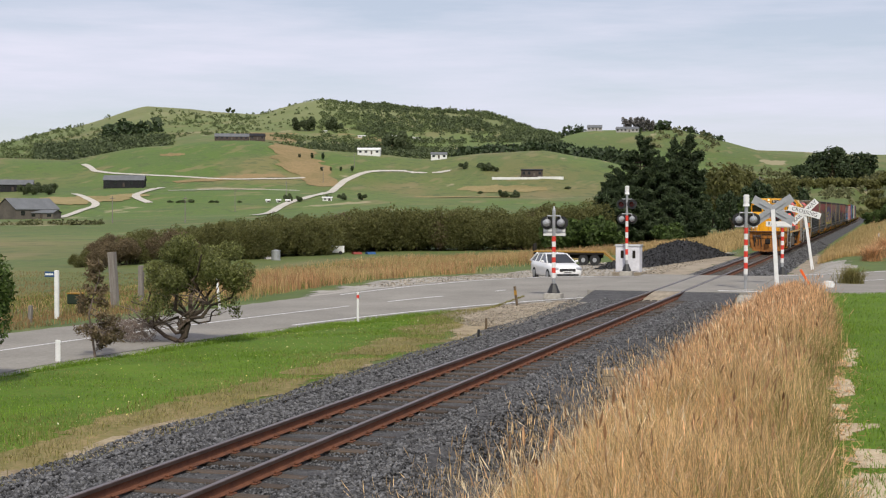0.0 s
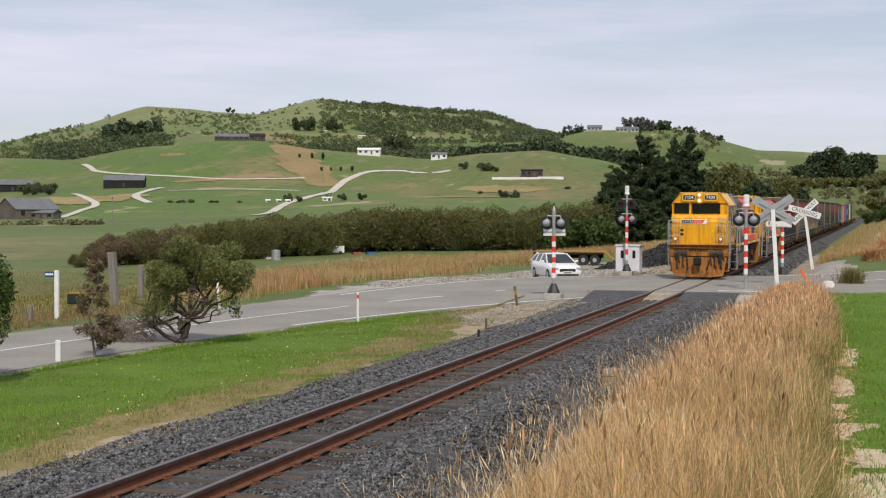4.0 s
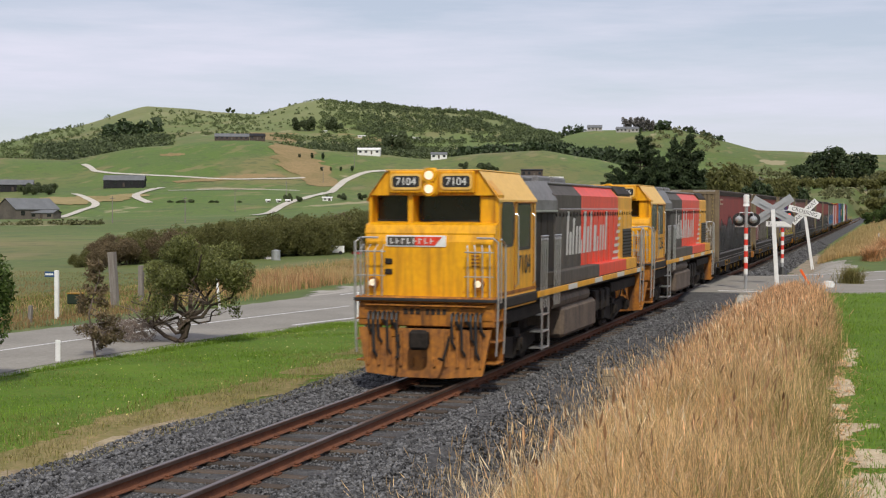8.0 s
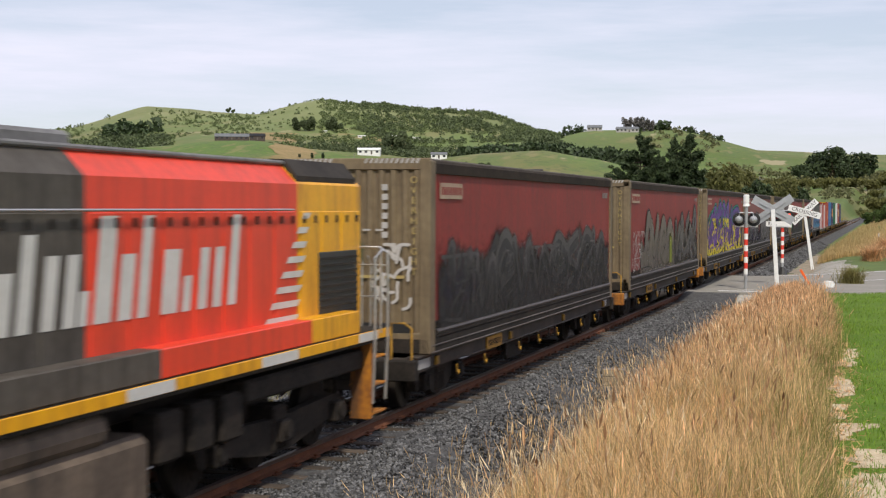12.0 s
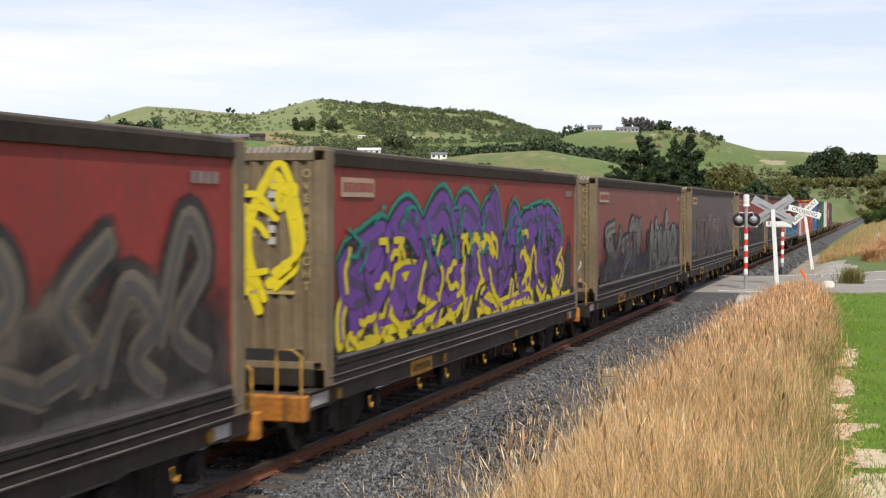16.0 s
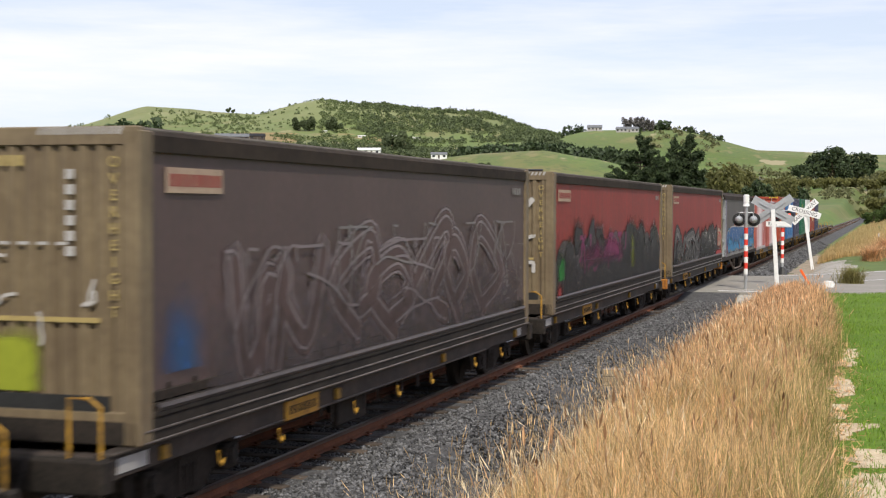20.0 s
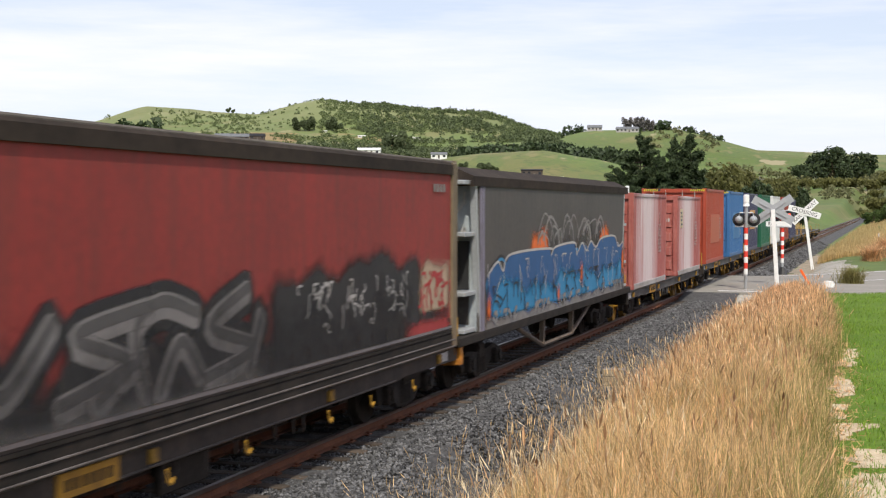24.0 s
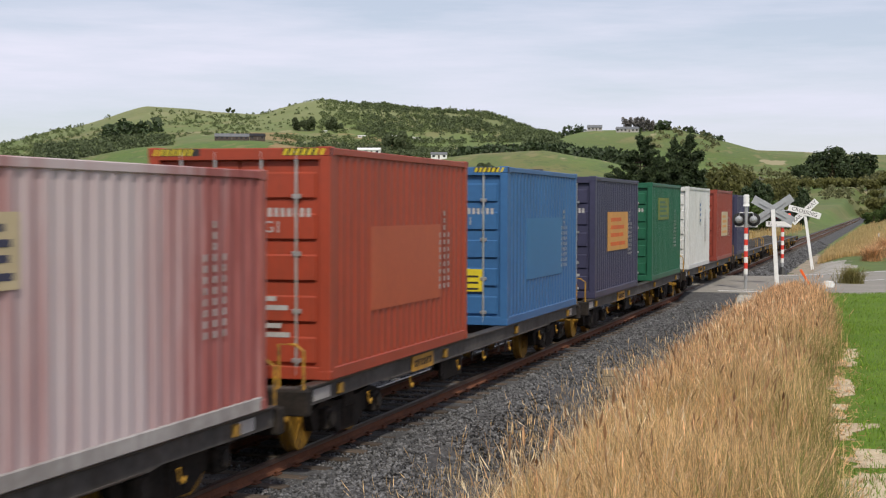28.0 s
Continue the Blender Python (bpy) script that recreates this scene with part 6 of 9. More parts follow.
    tags(g, wall, (1.5, 14.9, 1.02, 1.25), 50, "mist_white", 93, 0.09, 0.3, 0.5, 0.018)
    for u0, u1, hi, seed in ((4.7, 6.3, 2.62, 85), (11.6, 13.0, 2.66, 86)):
        mist(g, wall, (u0, u1, 2.1, hi), "mist_flame", seed, 0.12, 0.002, 1.5, 0.4, label="orange sprayed flame")
    for u0, u1, w0, w1 in ((9.3, 9.8, 1.3, 2.0), (14.5, 15.0, 1.3, 2.1), (7.0, 7.4, 1.1, 1.5), (1.5, 1.9, 1.1, 1.6)):
        mist(g, wall, (u0, u1, w0, w1), "mist_flame", int(u0 * 10), 0.1, 0.015, 0.9, 0.3, 0.2)
    # pale arcs of an older piece above
    v, f, c = [], [], []
    rng = random.Random(95)
    for k in range(16):
        u, r, lo = rng.uniform(5.6, 12.6), rng.uniform(0.3, 0.75), rng.uniform(2.3, 2.5)
        ribbon(v, f, c, wall, [(u - r, lo), (u - 0.8 * r, lo + rng.uniform(0.2, 0.5) * r), (u + rng.uniform(-0.2, 0.2), lo + rng.uniform(0.5, 0.85) * r), (u + 0.7 * r, lo + rng.uniform(0.2, 0.5) * r), (u + r, lo - 0.1)], rng.uniform(0.04, 0.11), 0.003 + 0.0003 * (k % 5), 0.3)
    paint_mesh("spray_arc", v, f, c, "mist_white", g, "pale sprayed arcs", True)
    mist(g, wall, (5.4, 12.9, 2.2, 2.65), "mist_grey", 96, 0.25, 0.0015, 0.55, 0.4)
    return g


truss_wagon(153.1)


def steel_box(offset, h, mats, label, hi=False, seed=1, poster=None, patch=None, z0=0.95, code=""):
    """A 20-foot corrugated steel container, doors towards the engines."""
    wall, end = mats
    g = at_train(thing("shipping_container", label, "container", group="shipping containers"), offset)
    L, z1 = 6.06, z0 + h
    for sx in (-1, 1):
        s = Shape()
        n = 22
        y, p = 0.16, (L - 0.32) / 22
        for i in range(n):
            for a, dpt in ((0.0, 0.0), (0.28, 0.0), (0.42, 0.02), (0.86, 0.02)):
                s.v += [(sx * (1.205 - dpt), y + (i + a) * p, z0 + 0.14), (sx * (1.205 - dpt), y + (i + a) * p, z1 - 0.1)]
        s.v += [(sx * 1.205, L - 0.16, z0 + 0.14), (sx * 1.205, L - 0.16, z1 - 0.1)]
        m = len(s.v) // 2
        s.f = [(2 * i, 2 * i + 2, 2 * i + 3, 2 * i + 1) for i in range(m - 1)]
        part("side_wall", s, M[wall], g)
        s = Shape()
        s.box((sx * 1.1, 0.1, z0), (sx * 1.219, L - 0.1, z0 + 0.15), 0.01)
        part("bottom_rail", s, M["pale_rail"] if wall == "pink" else M[wall], g)
        s = Shape()
        s.box((sx * 1.14, 0.1, z1 - 0.1), (sx * 1.217, L - 0.1, z1 - 0.01), 0.01)
        part("top_rail", s, M[wall], g)
        for y in (0.0, L - 0.16):
            s = Shape()
            s.box((sx * 1.07, y, z0 + 0.1), (sx * 1.217, y + 0.16, z1 - 0.1), 0.012)
            part("corner_post", s, M[end], g)
            for z in (z0, z1 - 0.118):
                s = Shape()
                s.box((sx * 1.05, y - 0.005, z), (sx * 1.223, y + 0.175, z + 0.12), 0.012)
                part("corner_casting", s, M[end], g)
    s = Shape()
    s.box((-1.2, 0.05, z1 - 0.06), (1.2, L - 0.05, z1 - 0.012), 0.01)
    part("roof", s, M[wall], g)
    s = Shape()
    s.box((-1.2, L - 0.08, z0 + 0.05), (1.2, L - 0.03, z1 - 0.05), 0.01)
    part("rear_wall", s, M[wall], g)
    s = Shape()
    s.box((-1.1, 0.0, z1 - 0.16), (1.1, 0.12, z1 - 0.01), 0.01)
    s.box((-1.1, 0.0, z0), (1.1, 0.12, z0 + 0.16), 0.01)
    part("door_frame", s, M[end], g)
    dz0, dz1 = z0 + 0.16, z1 - 0.16
    for x0, x1 in ((-1.07, -0.01), (0.01, 1.07)):
        s = Shape()
        s.box((x0, 0.07, dz0), (x1, 0.12, dz1), 0.008)
        n = 5
        for i in range(n):
            za = dz0 + (dz1 - dz0) * i / n
            zb = za + (dz1 - dz0) / n * 0.72
            s.box((x0 + 0.05, 0.035, za + 0.03), (x1 - 0.05, 0.08, zb), 0.03)
        door = part("door", s, M[end], g, "ribbed steel container door")
        for xb in (x0 + 0.3, x1 - 0.3):
            s = Shape()
            s.tube([(xb, 0.015, z0 + 0.05), (xb, 0.015, z1 - 0.05)], 0.018, 6)
            for z in (0.2, 0.8, 1.5, 2.2):
                s.box((xb - 0.06, 0.01, z0 + z), (xb + 0.06, 0.04, z0 + z + 0.06), 0.008)
            part("lock_bar", s, M["steel_bright"] if end != "white_box" else M["grey_metal"], door)
    bars(g, 0.033, 0.05, z1 - 0.85, [(i * 0.085, 0, 0.05, 0.11) for i in range(11)], "chalk", "y", label="white container code bars")
    if code:
        digits(g, "type_code", code, 0.2, pose(0.35, 0.030, z1 - 0.98) @ FACE_FRONT, M["chalk"])
    rng = random.Random(seed)
    bars(g, 0.033, 0.08, z0 + 0.95, [(0.0, -i * 0.11, rng.uniform(0.3, 0.8), 0.06) for i in range(6) if i % 3 < 2] + [(-1.02, -i * 0.13, rng.uniform(0.3, 0.7), 0.07) for i in range(5)], "chalk", "y")
    bars(g, 1.207, 4.55, z0 + 1.1, [(0.22 * k, -i * 0.11, 0.06, 0.07) for k in range(3) for i in range(-8 if k == 1 else -5, 3)], "chalk")
    if hi:
        for x0 in (-1.15, 0.6):
            s = Shape()
            s.box((x0, -0.0005, z1 - 0.105), (x0 + 0.64, 0.002, z1 - 0.015))
            ground = part("stripe_ground", s, M["black"], g)
            for k in range(7):
                x = x0 + k * 0.08
                s = Shape()
                s.prism([(x, z1 - 0.1), (x + 0.04, z1 - 0.1), (x + 0.075, z1 - 0.02), (x + 0.035, z1 - 0.02)], "y", -0.006, -0.001)
                part("hazard_stripe", s, M["paint_yellow"], ground)
    if patch:
        s = Shape()
        s.box((1.204, patch[1], z0 + patch[3]), (1.2085, patch[2], z0 + patch[4]))
        part("paint_patch", s, M[patch[0]], g, "fresh rectangle of lighter paint")
    if poster:
        s = Shape()
        s.box((1.207, poster[1], z0 + poster[3]), (1.212, poster[2], z0 + poster[4]), 0.0)
        po = part("side_sign", s, M[poster[0]], g, "coloured side sign with plain bars")
        w, hp = poster[2] - poster[1], poster[4] - poster[3]
        bars(po, 1.212, poster[1] + 0.1 * w, z0 + poster[3], [(0.05 * w, f * hp, ln * w, 0.1 * hp) for f, ln in ((0.12, 0.7), (0.35, 0.6), (0.55, 0.65), (0.75, 0.5))], poster[5])
    return g


steel_box(169.75, 2.59, ("pink", "faded_red"), "chalky faded red 20-foot container, white-streaked", seed=1, z0=0.86, code="22G1")
steel_box(178.35, 2.59, ("pink", "faded_red"), "faded red 20-foot container bleached white along its side", seed=2, poster=("sign_cream", 0.75, 1.35, 1.55, 2.15, "box_navy"), z0=0.86, code="22G1")
steel_box(186.3, 2.83, ("box_red", "box_red"), "orange-red tall 20-foot container with yellow warning stripes", True, 3, patch=("box_orange", 1.5, 4.6, 0.75, 1.85), code="25G1")
steel_box(194.95, 2.83, ("box_blue", "box_blue"), "mid-blue tall 20-foot container with a yellow notice", True, 4, patch=("box_bright_blue", 1.5, 4.6, 0.75, 1.9), code="25G1")
steel_box(203.15, 2.83, ("box_navy", "box_navy"), "dark navy 20-foot container with an orange side sign", False, 5, poster=("sign_orange", 1.6, 4.5, 1.05, 2.0, "flame"))
steel_box(211.75, 2.83, ("box_green", "box_green"), "dark green 20-foot container with a small yellow sign", False, 6, poster=("lime", 1.2, 3.4, 1.75, 2.4, "box_green"))
steel_box(220.0, 2.83, ("white_box", "white_box"), "plain white 20-foot steel container", False, 7, poster=("white_box", 3.0, 3.5, 1.5, 2.4, "box_blue"))
steel_box(228.6, 2.83, ("box_brown", "box_brown"), "red-brown 20-foot container with a cream side sign", False, 8, poster=("sign_cream", 1.8, 4.2, 0.95, 1.95, "sign_orange"))
steel_box(236.9, 2.7, ("box_navy", "box_navy"), "dark blue 20-foot container on the last loaded wagon", False, 9)
for o in (168.95, 185.6, 202.4, 219.25, 236.1, 253.0, 269.9):
    flat_wagon(o, 16.0, 0.85 if o < 170 else 0.94, M["wagon_grey"], "grey steel container flat wagon with yellow wheels", wheels=WHEEL_WAGON)
# yellow notice on the blue container's doors
for ob, off in MOVERS:
    if off == 194.95:
        s = Shape()
        s.box((0.25, 0.026, 1.55), (0.75, 0.031, 1.95))
        notice = part("notice", s, M["paint_yellow"], ob, "yellow notice with dark bars")
        bars(notice, 0.026, 0.3, 1.58, [(0.0, i * 0.11, 0.38, 0.035) for i in range(3)], "black", "y")

# ---- level crossing and roadside ----
near_line = [q for q in ROAD_FINE if q[1] > 41 and q[0] < -1.6 and q[1] < 60.6]
strip("edge_line", near_line, lambda h: h - 0.42, lambda h: h - 0.26, 0.006, M["line_paint"], "white painted line along the road's edge", "road marking")
mid = [q for q in ROAD_FINE if 5 < q[1] < 49 and q[0] < -10]
strip("centre_line", mid, lambda h: -0.06, lambda h: 0.06, 0.006, M["line_paint"], "thin worn white centre line on the road", "road marking")
for y0, y1 in ((51.0, 54.0), (56.5, 58.5)):
    seg = fine_path(ROAD[6:9], list(zip(ROAD_HALF[6:9], ROAD_Z[6:9])), 60)
    strip("centre_dash", [q for q in seg if y0 < q[1] < y1], lambda h: -0.07, lambda h: 0.07, 0.006, M["line_paint"], "white painted dash on the road", "road marking")
s = Shape()
s.box((1.75, 54.55, -0.015), (3.35, 54.75, 0.006))
solid("limit_line", s, M["line_paint"], "short white limit line beside the rails", "road marking", kind="structure")
strip("edge_line", [q for q in ROAD_FINE if q[0] > 3.0 and q[1] < 85], lambda h: -h + 0.3, lambda h: -h + 0.46, 0.006, M["line_paint"], "white painted line along the road's far edge", "road marking")
strip("edge_line", [q for q in ROAD_FINE if -9.5 < q[0] < -1.5 and q[1] < 61], lambda h: -h + 0.5, lambda h: -h + 0.64, 0.006, M["line_paint"], "worn white line along the road's far edge", "road marking")
strip("centre_line", [q for q in ROAD_FINE if q[0] > 5.0 and q[1] < 85], lambda h: -0.06, lambda h: 0.06, 0.006, M["line_paint"], "white centre line past the rails", "road marking")
# flangeway slots and asphalt between the rails
s = Shape()
s.box((-0.47, 53.9, -0.1), (0.47, 67.3, -0.008), 0.004)
part("crossing_panel", s, M["asphalt"], road, "asphalt infill between the rails")
for x0, x1 in ((-3.0, -0.608), (0.608, 3.0)):
    s = Shape()
    s.box((x0, 53.75, -0.3), (x1, 67.35, -0.006), 0.02)
    part("crossing_slab", s, M["asphalt"], road, "asphalt beside the rails")
for x0, x1, e in ((-2.7, -0.64, 0.0), (-0.49, 0.49, 0.5), (0.64, 2.6, 0.3)):
    s = Shape()
    k = 12
    for i in range(k + 1):
        x = x0 + (x1 - x0) * i / k
        w = 0.25 * math.sin(i * 1.9 + e * 7) + 0.15 * math.sin(i * 4.3)
        s.v += [(x, 53.78, -0.016), (x, 53.0 + 0.4 * w, -0.05 - 0.02 * w), (x, 51.9 + w - e, -0.145), (x, 50.6 + w - e, -0.27)]
    s.f += [(4 * i + j, 4 * i + 4 + j, 4 * i + 5 + j, 4 * i + 1 + j) for i in range(k) for j in range(3)]
    tagged(new("crossing_ramp", mesh_of("crossing_ramp", s, M["gravel_dirt"] if abs(x0) < 0.5 else M["ballast"], True)), "pale gravel spread against the crossing", "gravel", kind="structure")
for sx in (-1, 1):
    s = Shape()
    s.box((sx * 0.478, 53.9, -0.12), (sx * 0.525, 67.3, -0.012))
    part("flangeway", s, M["black"], road)


M["bare_earth"] = shade("bare_earth", (0.62, 0.53, 0.38), (0.34, 0.26, 0.17), 0.95, scale=2.5, grain=22, bump=0.6, spec=0.1)
M["turf"] = shade("turf", (0.115, 0.20, 0.022), (0.065, 0.13, 0.014), 0.9, scale=0.9, grain=9, bump=0.6, spec=0.1, dirt=(0.16, 0.14, 0.05), dirt_amount=0.5)


def patch_of(name, outline, material, label, category, step=0.5, lift=0.02, seed=1, ragged=0.5):
    """An irregular sheet of loose ground draped on the land."""
    rng = random.Random(seed)
    o = np.array(outline, float)
    xs, ys = np.arange(o[:, 0].min(), o[:, 0].max() + step, step), np.arange(o[:, 1].min(), o[:, 1].max() + step, step)
    X, Y = np.meshgrid(xs, ys)
    inside = np.zeros_like(X, bool)
    k = 0.55 / ragged
    xw, yw = X + ragged * wobble(X, Y, k) + 0.3 * ragged * wobble(X, Y, 4.1 * k), Y + ragged * wobble(Y, X, 0.8 * k) + 0.3 * ragged * wobble(Y, X, 3.7 * k)
    for i in range(len(o)):
        (x0, y0), (x1, y1) = o[i], o[(i + 1) % len(o)]
        if y0 != y1:
            inside ^= ((y0 > yw) != (y1 > yw)) & (xw < (x1 - x0) * (yw - y0) / (y1 - y0) + x0)
    d, half, rz = road_at(X.ravel(), Y.ravel())
    Z = ground_height(X.ravel(), Y.ravel()) + lift
    on = d < half
    Z = np.where(on, rz - 0.03, Z).reshape(X.shape)
    n = X.shape[1]
    cells = inside[:-1, :-1] & inside[1:, 1:]
    i, j = np.where(cells)
    a = i * n + j
    faces = np.stack([a, a + 1, a + n + 1, a + n], -1)
    used = np.unique(faces)
    remap = np.full(X.size, -1)
    remap[used] = np.arange(len(used))
    verts = np.stack([X.ravel(), Y.ravel(), Z.ravel()], -1)[used]
    return tagged(new(name, raw_mesh(name, verts, remap[faces], material, True)), label, category, kind="structure")


patch_of("gravel_apron", [(-13, 51), (-15.2, 56), (-15.8, 66), (-15, 75), (-14.2, 84), (-13, 96), (-8, 118), (-3.6, 122), (-3.3, 69), (-6, 66), (-9, 60), (-10.5, 54)], M["gravel"], "pale gravel apron beside the road", "gravel")
patch_of("trackside_dirt", [(-3.0, 36), (-3.9, 39), (-4.6, 43), (-5.7, 46.5), (-5.2, 49), (-4.6, 52.6), (-2.2, 54.2), (-2.4, 36)], M["dirt"], "dry pale dirt and gravel beside the ballast", "dirt", 0.15)
patch_of("trackside_dirt", [(-3.0, 14), (-3.75, 17), (-3.7, 21), (-3.35, 25), (-3.2, 29), (-3.3, 36), (-2.9, 36), (-2.9, 14)], M["dirt"], "dry pale dirt strip between grass and ballast", "dirt", 0.08)
patch_of("crossing_gravel", [(2.0, 49), (4.2, 50), (4.6, 54.6), (2.0, 55.0)], M["gravel"], "loose gravel by the crossing post", "gravel", 0.3)
patch_of("crossing_gravel", [(2.3, 67.5), (5.6, 70), (6.5, 76), (5.5, 88), (2.6, 96)], M["gravel"], "loose brown gravel beside the rails", "gravel", 0.4)
patch_of("verge_turf", [(-10.35, 8), (-10.45, 27), (-9.9, 33.5), (-9.2, 38), (-8.2, 42.5), (-6.8, 46), (-5.4, 46.5), (-4.6, 43), (-3.9, 38), (-3.7, 30), (-3.9, 20), (-4.0, 8)], M["turf"], "short green turf between road and ballast", "grass", 0.12, 0.003, ragged=0.25)
M["turf_dry"] = shade("turf_dry", (0.30, 0.225, 0.115), (0.14, 0.13, 0.045), 0.95, scale=1.3, grain=13, bump=0.7, spec=0.1, dirt=(0.10, 0.13, 0.03), dirt_amount=0.6)
for px0, px1, py0, py1 in ((-5.2, -3.6, 24.0, 29.0), (-4.9, -3.3, 14.0, 20.5), (-5.0, -3.4, 20.0, 24.5), (-5.6, -3.8, 33.5, 38.5), (-4.9, -3.7, 29.0, 33.0), (-6.4, -4.4, 39.5, 43.5)):
    patch_of("dry_turf", [(px0, py0 + 0.4), (px1, py0), (px1 + 0.2, py1), (px0 + 0.3, py1 - 0.3)], M["turf_dry"], "dry brownish patch in the turf", "grass", 0.08, 0.012, ragged=0.45)
patch_of("lawn_turf", [(6.9, 5), (6.75, 25), (6.2, 40), (5.4, 50), (5.1, 57.5), (7.5, 59.5), (12, 66), (20, 70), (20, 5)], M["turf"], "lush green lawn beside the dry bank", "grass", 0.25, 0.006, ragged=0.2)
patch_of("trackside_gravel", [(-2.4, 67.2), (-2.4, 112), (-5.0, 112), (-6.2, 90), (-6.0, 70), (-4.6, 67.0)], M["gravel_dirt"], "brown loose gravel between track and heap", "gravel", 0.3, 0.026)
patch_of("trackside_gravel", [(2.2, 67.2), (3.6, 68), (4.2, 80), (3.8, 100), (3.0, 120), (2.2, 120)], M["gravel_dirt"], "brown loose gravel beside the far track", "gravel", 0.3, 0.026)
for px0, px1, py0, py1 in ((7.15, 7.75, 12.6, 14.9), (7.1, 7.6, 15.1, 16.5), (6.8, 7.5, 16.7, 18.6), (6.75, 7.1, 19.0, 20.6), (6.75, 7.15, 21.2, 24.0), (6.75, 7.1, 26.0, 30.0), (7.7, 8.2, 15.2, 15.8)):
    patch_of("worn_path", [(px0, py0), (px1, py0 + 0.2), (px1 + 0.05, py1), (px0 + 0.1, py1 - 0.1)], M["bare_earth"], "worn bare patch at the edge of the lawn", "dirt", 0.03, 0.012, ragged=0.34)
patch_of("trackside_dirt", [(-2.6, 42), (-4.4, 44), (-6.4, 46.5), (-7.4, 48.5), (-8.2, 51.5), (-6.4, 54.2), (-2.6, 54.2)], M["gravel_dirt"], "trampled gravel and dirt beside the crossing", "dirt", 0.15, 0.028)
patch_of("trackside_dirt", [(2.3, 38), (3.0, 40), (3.4, 46), (4.4, 51), (4.6, 54.2), (2.1, 54.4), (2.1, 38)], M["gravel_dirt"], "trampled dirt between ballast and dry grass", "dirt", 0.15, 0.028)


def mast(s_name, x, y, z, h, label, bell=True, pairs=1, sign=True, face=-1, lit=False, group="crossing signals", cone=True):
    """A flashing-light mast with banded pole, lamps with hoods, base cone and a sign plate."""
    g = thing("crossing_signal", label, "crossing signal", pose(x, y, z), group)
    s = Shape()
    s.box((-0.32, -0.32, -0.4), (0.32, 0.32, 0.06), 0.02)
    part("footing", s, M["gravel"], g, "concrete footing")
    if cone:
        s = Shape()
        s.tube([(0, 0, 0.05), (0, 0, 0.1), (0, 0, 0.42)], [0.26, 0.24, 0.1], 8)
        part("base_cone", s, M["black"], g, "black cast base")
    s = Shape()
    s.tube([(0, 0, 0.4 if cone else -0.1), (0, 0, h - 0.35)], 0.062, 12)
    part("pole", s, M["grey_metal"], g)
    n = 8
    z0, z1 = 0.62, h * 0.66
    for i in range(n):
        s = Shape()
        a, b3 = z0 + (z1 - z0) * i / n, z0 + (z1 - z0) * (i + 1) / n
        s.tube([(0, 0, a), (0, 0, b3)], 0.075, 12)
        part("band", s, M["red_paint"] if i % 2 else M["white"], g)
    if bell:
        s = Shape()
        s.tube([(0, 0, h - 0.42), (0, 0, h - 0.3), (0, 0, h - 0.26)], [0.13, 0.1, 0.05], 12)
        s.tube([(0, 0, h - 0.28), (0, 0, h), (0, 0, h + 0.02)], [0.11, 0.11, 0.06], 12)
        part("bell", s, M["white"], g, "white bell housing")
    else:
        s = Shape()
        s.tube([(0, 0, h - 0.36), (0, 0, h - 0.15), (0, 0, h)], [0.062, 0.06, 0.02], 10)
        part("pole_cap", s, M["grey_metal"], g)
    lamps = []
    for p in range(pairs):
        zc = h - 0.92 - p * 0.75 if bell else h - 0.62 - p * 0.85
        s = Shape()
        s.tube([(-0.27, 0, zc + 0.12), (-0.24, 0, zc + 0.26), (0.24, 0, zc + 0.26), (0.27, 0, zc + 0.12)], 0.03, 6)
        part("lamp_arm", s, M["grey_metal"], g)
        for k, sx in enumerate((-0.27, 0.27)):
            f = face if p == 0 else -face
            s = Shape()
            s.tube([(sx, f * 0.06, zc), (sx, f * 0.08, zc)], 0.25, 18)
            board = part("backboard", s, M["black"], g, "black round lamp backboard")
            s = Shape()
            s.tube([(sx, f * 0.05, zc), (sx, -f * 0.14, zc), (sx, -f * 0.22, zc)], [0.145, 0.13, 0.05], 14)
            part("lamp_body", s, M["grey_metal"], g, "aluminium lamp body")
            s = Shape()
            for q in range(9):
                a0, a1 = math.pi * q / 9, math.pi * (q + 1) / 9
                s.add([(sx + 0.14 * math.cos(a), f * yy, zc + 0.14 * math.sin(a)) for a in (a0, a1) for yy in (0.08, 0.34)], [(0, 1, 3, 2)])
            part("hood", s, M["black"], board)
            s = Shape()
            s.tube([(sx, f * 0.082, zc), (sx, f * 0.10, zc)], 0.13, 14)
            part("lens", s, M["red_lamp"] if lit and k == 1 else M["red_dull"], board)
    if sign:
        zs = h * 0.665
        s = Shape()
        s.box((-0.42, face * 0.09, zs), (0.42, face * 0.10, zs + 0.28), 0.004)
        pl = part("sign_plate", s, M["white"], g, "white sign plate")
        s = Shape()
        s.box((-0.42, 0.07, zs + 0.12), (0.42, 0.088, zs + 0.16))
        part("bracket", s, M["grey_metal"], pl)
    return g


M["red_dull"] = shade("red_dull", (0.12, 0.012, 0.01), (0.09, 0.01, 0.01), 0.25, scale=3, grain=20)
mast("a", -4.2, 53.4, -0.2, 3.3, "red and white banded crossing signal with paired lamps", False, 1, True, 1)
mast("b", -5.0, 74.2, -0.25, 4.4, "tall red and white crossing signal with bell and two lamp pairs", True, 2, False, -1)
mast("c", 2.62, 55.9, -0.06, 3.6, "red and white banded crossing signal with white bell", True, 1, True, 1, cone=False)
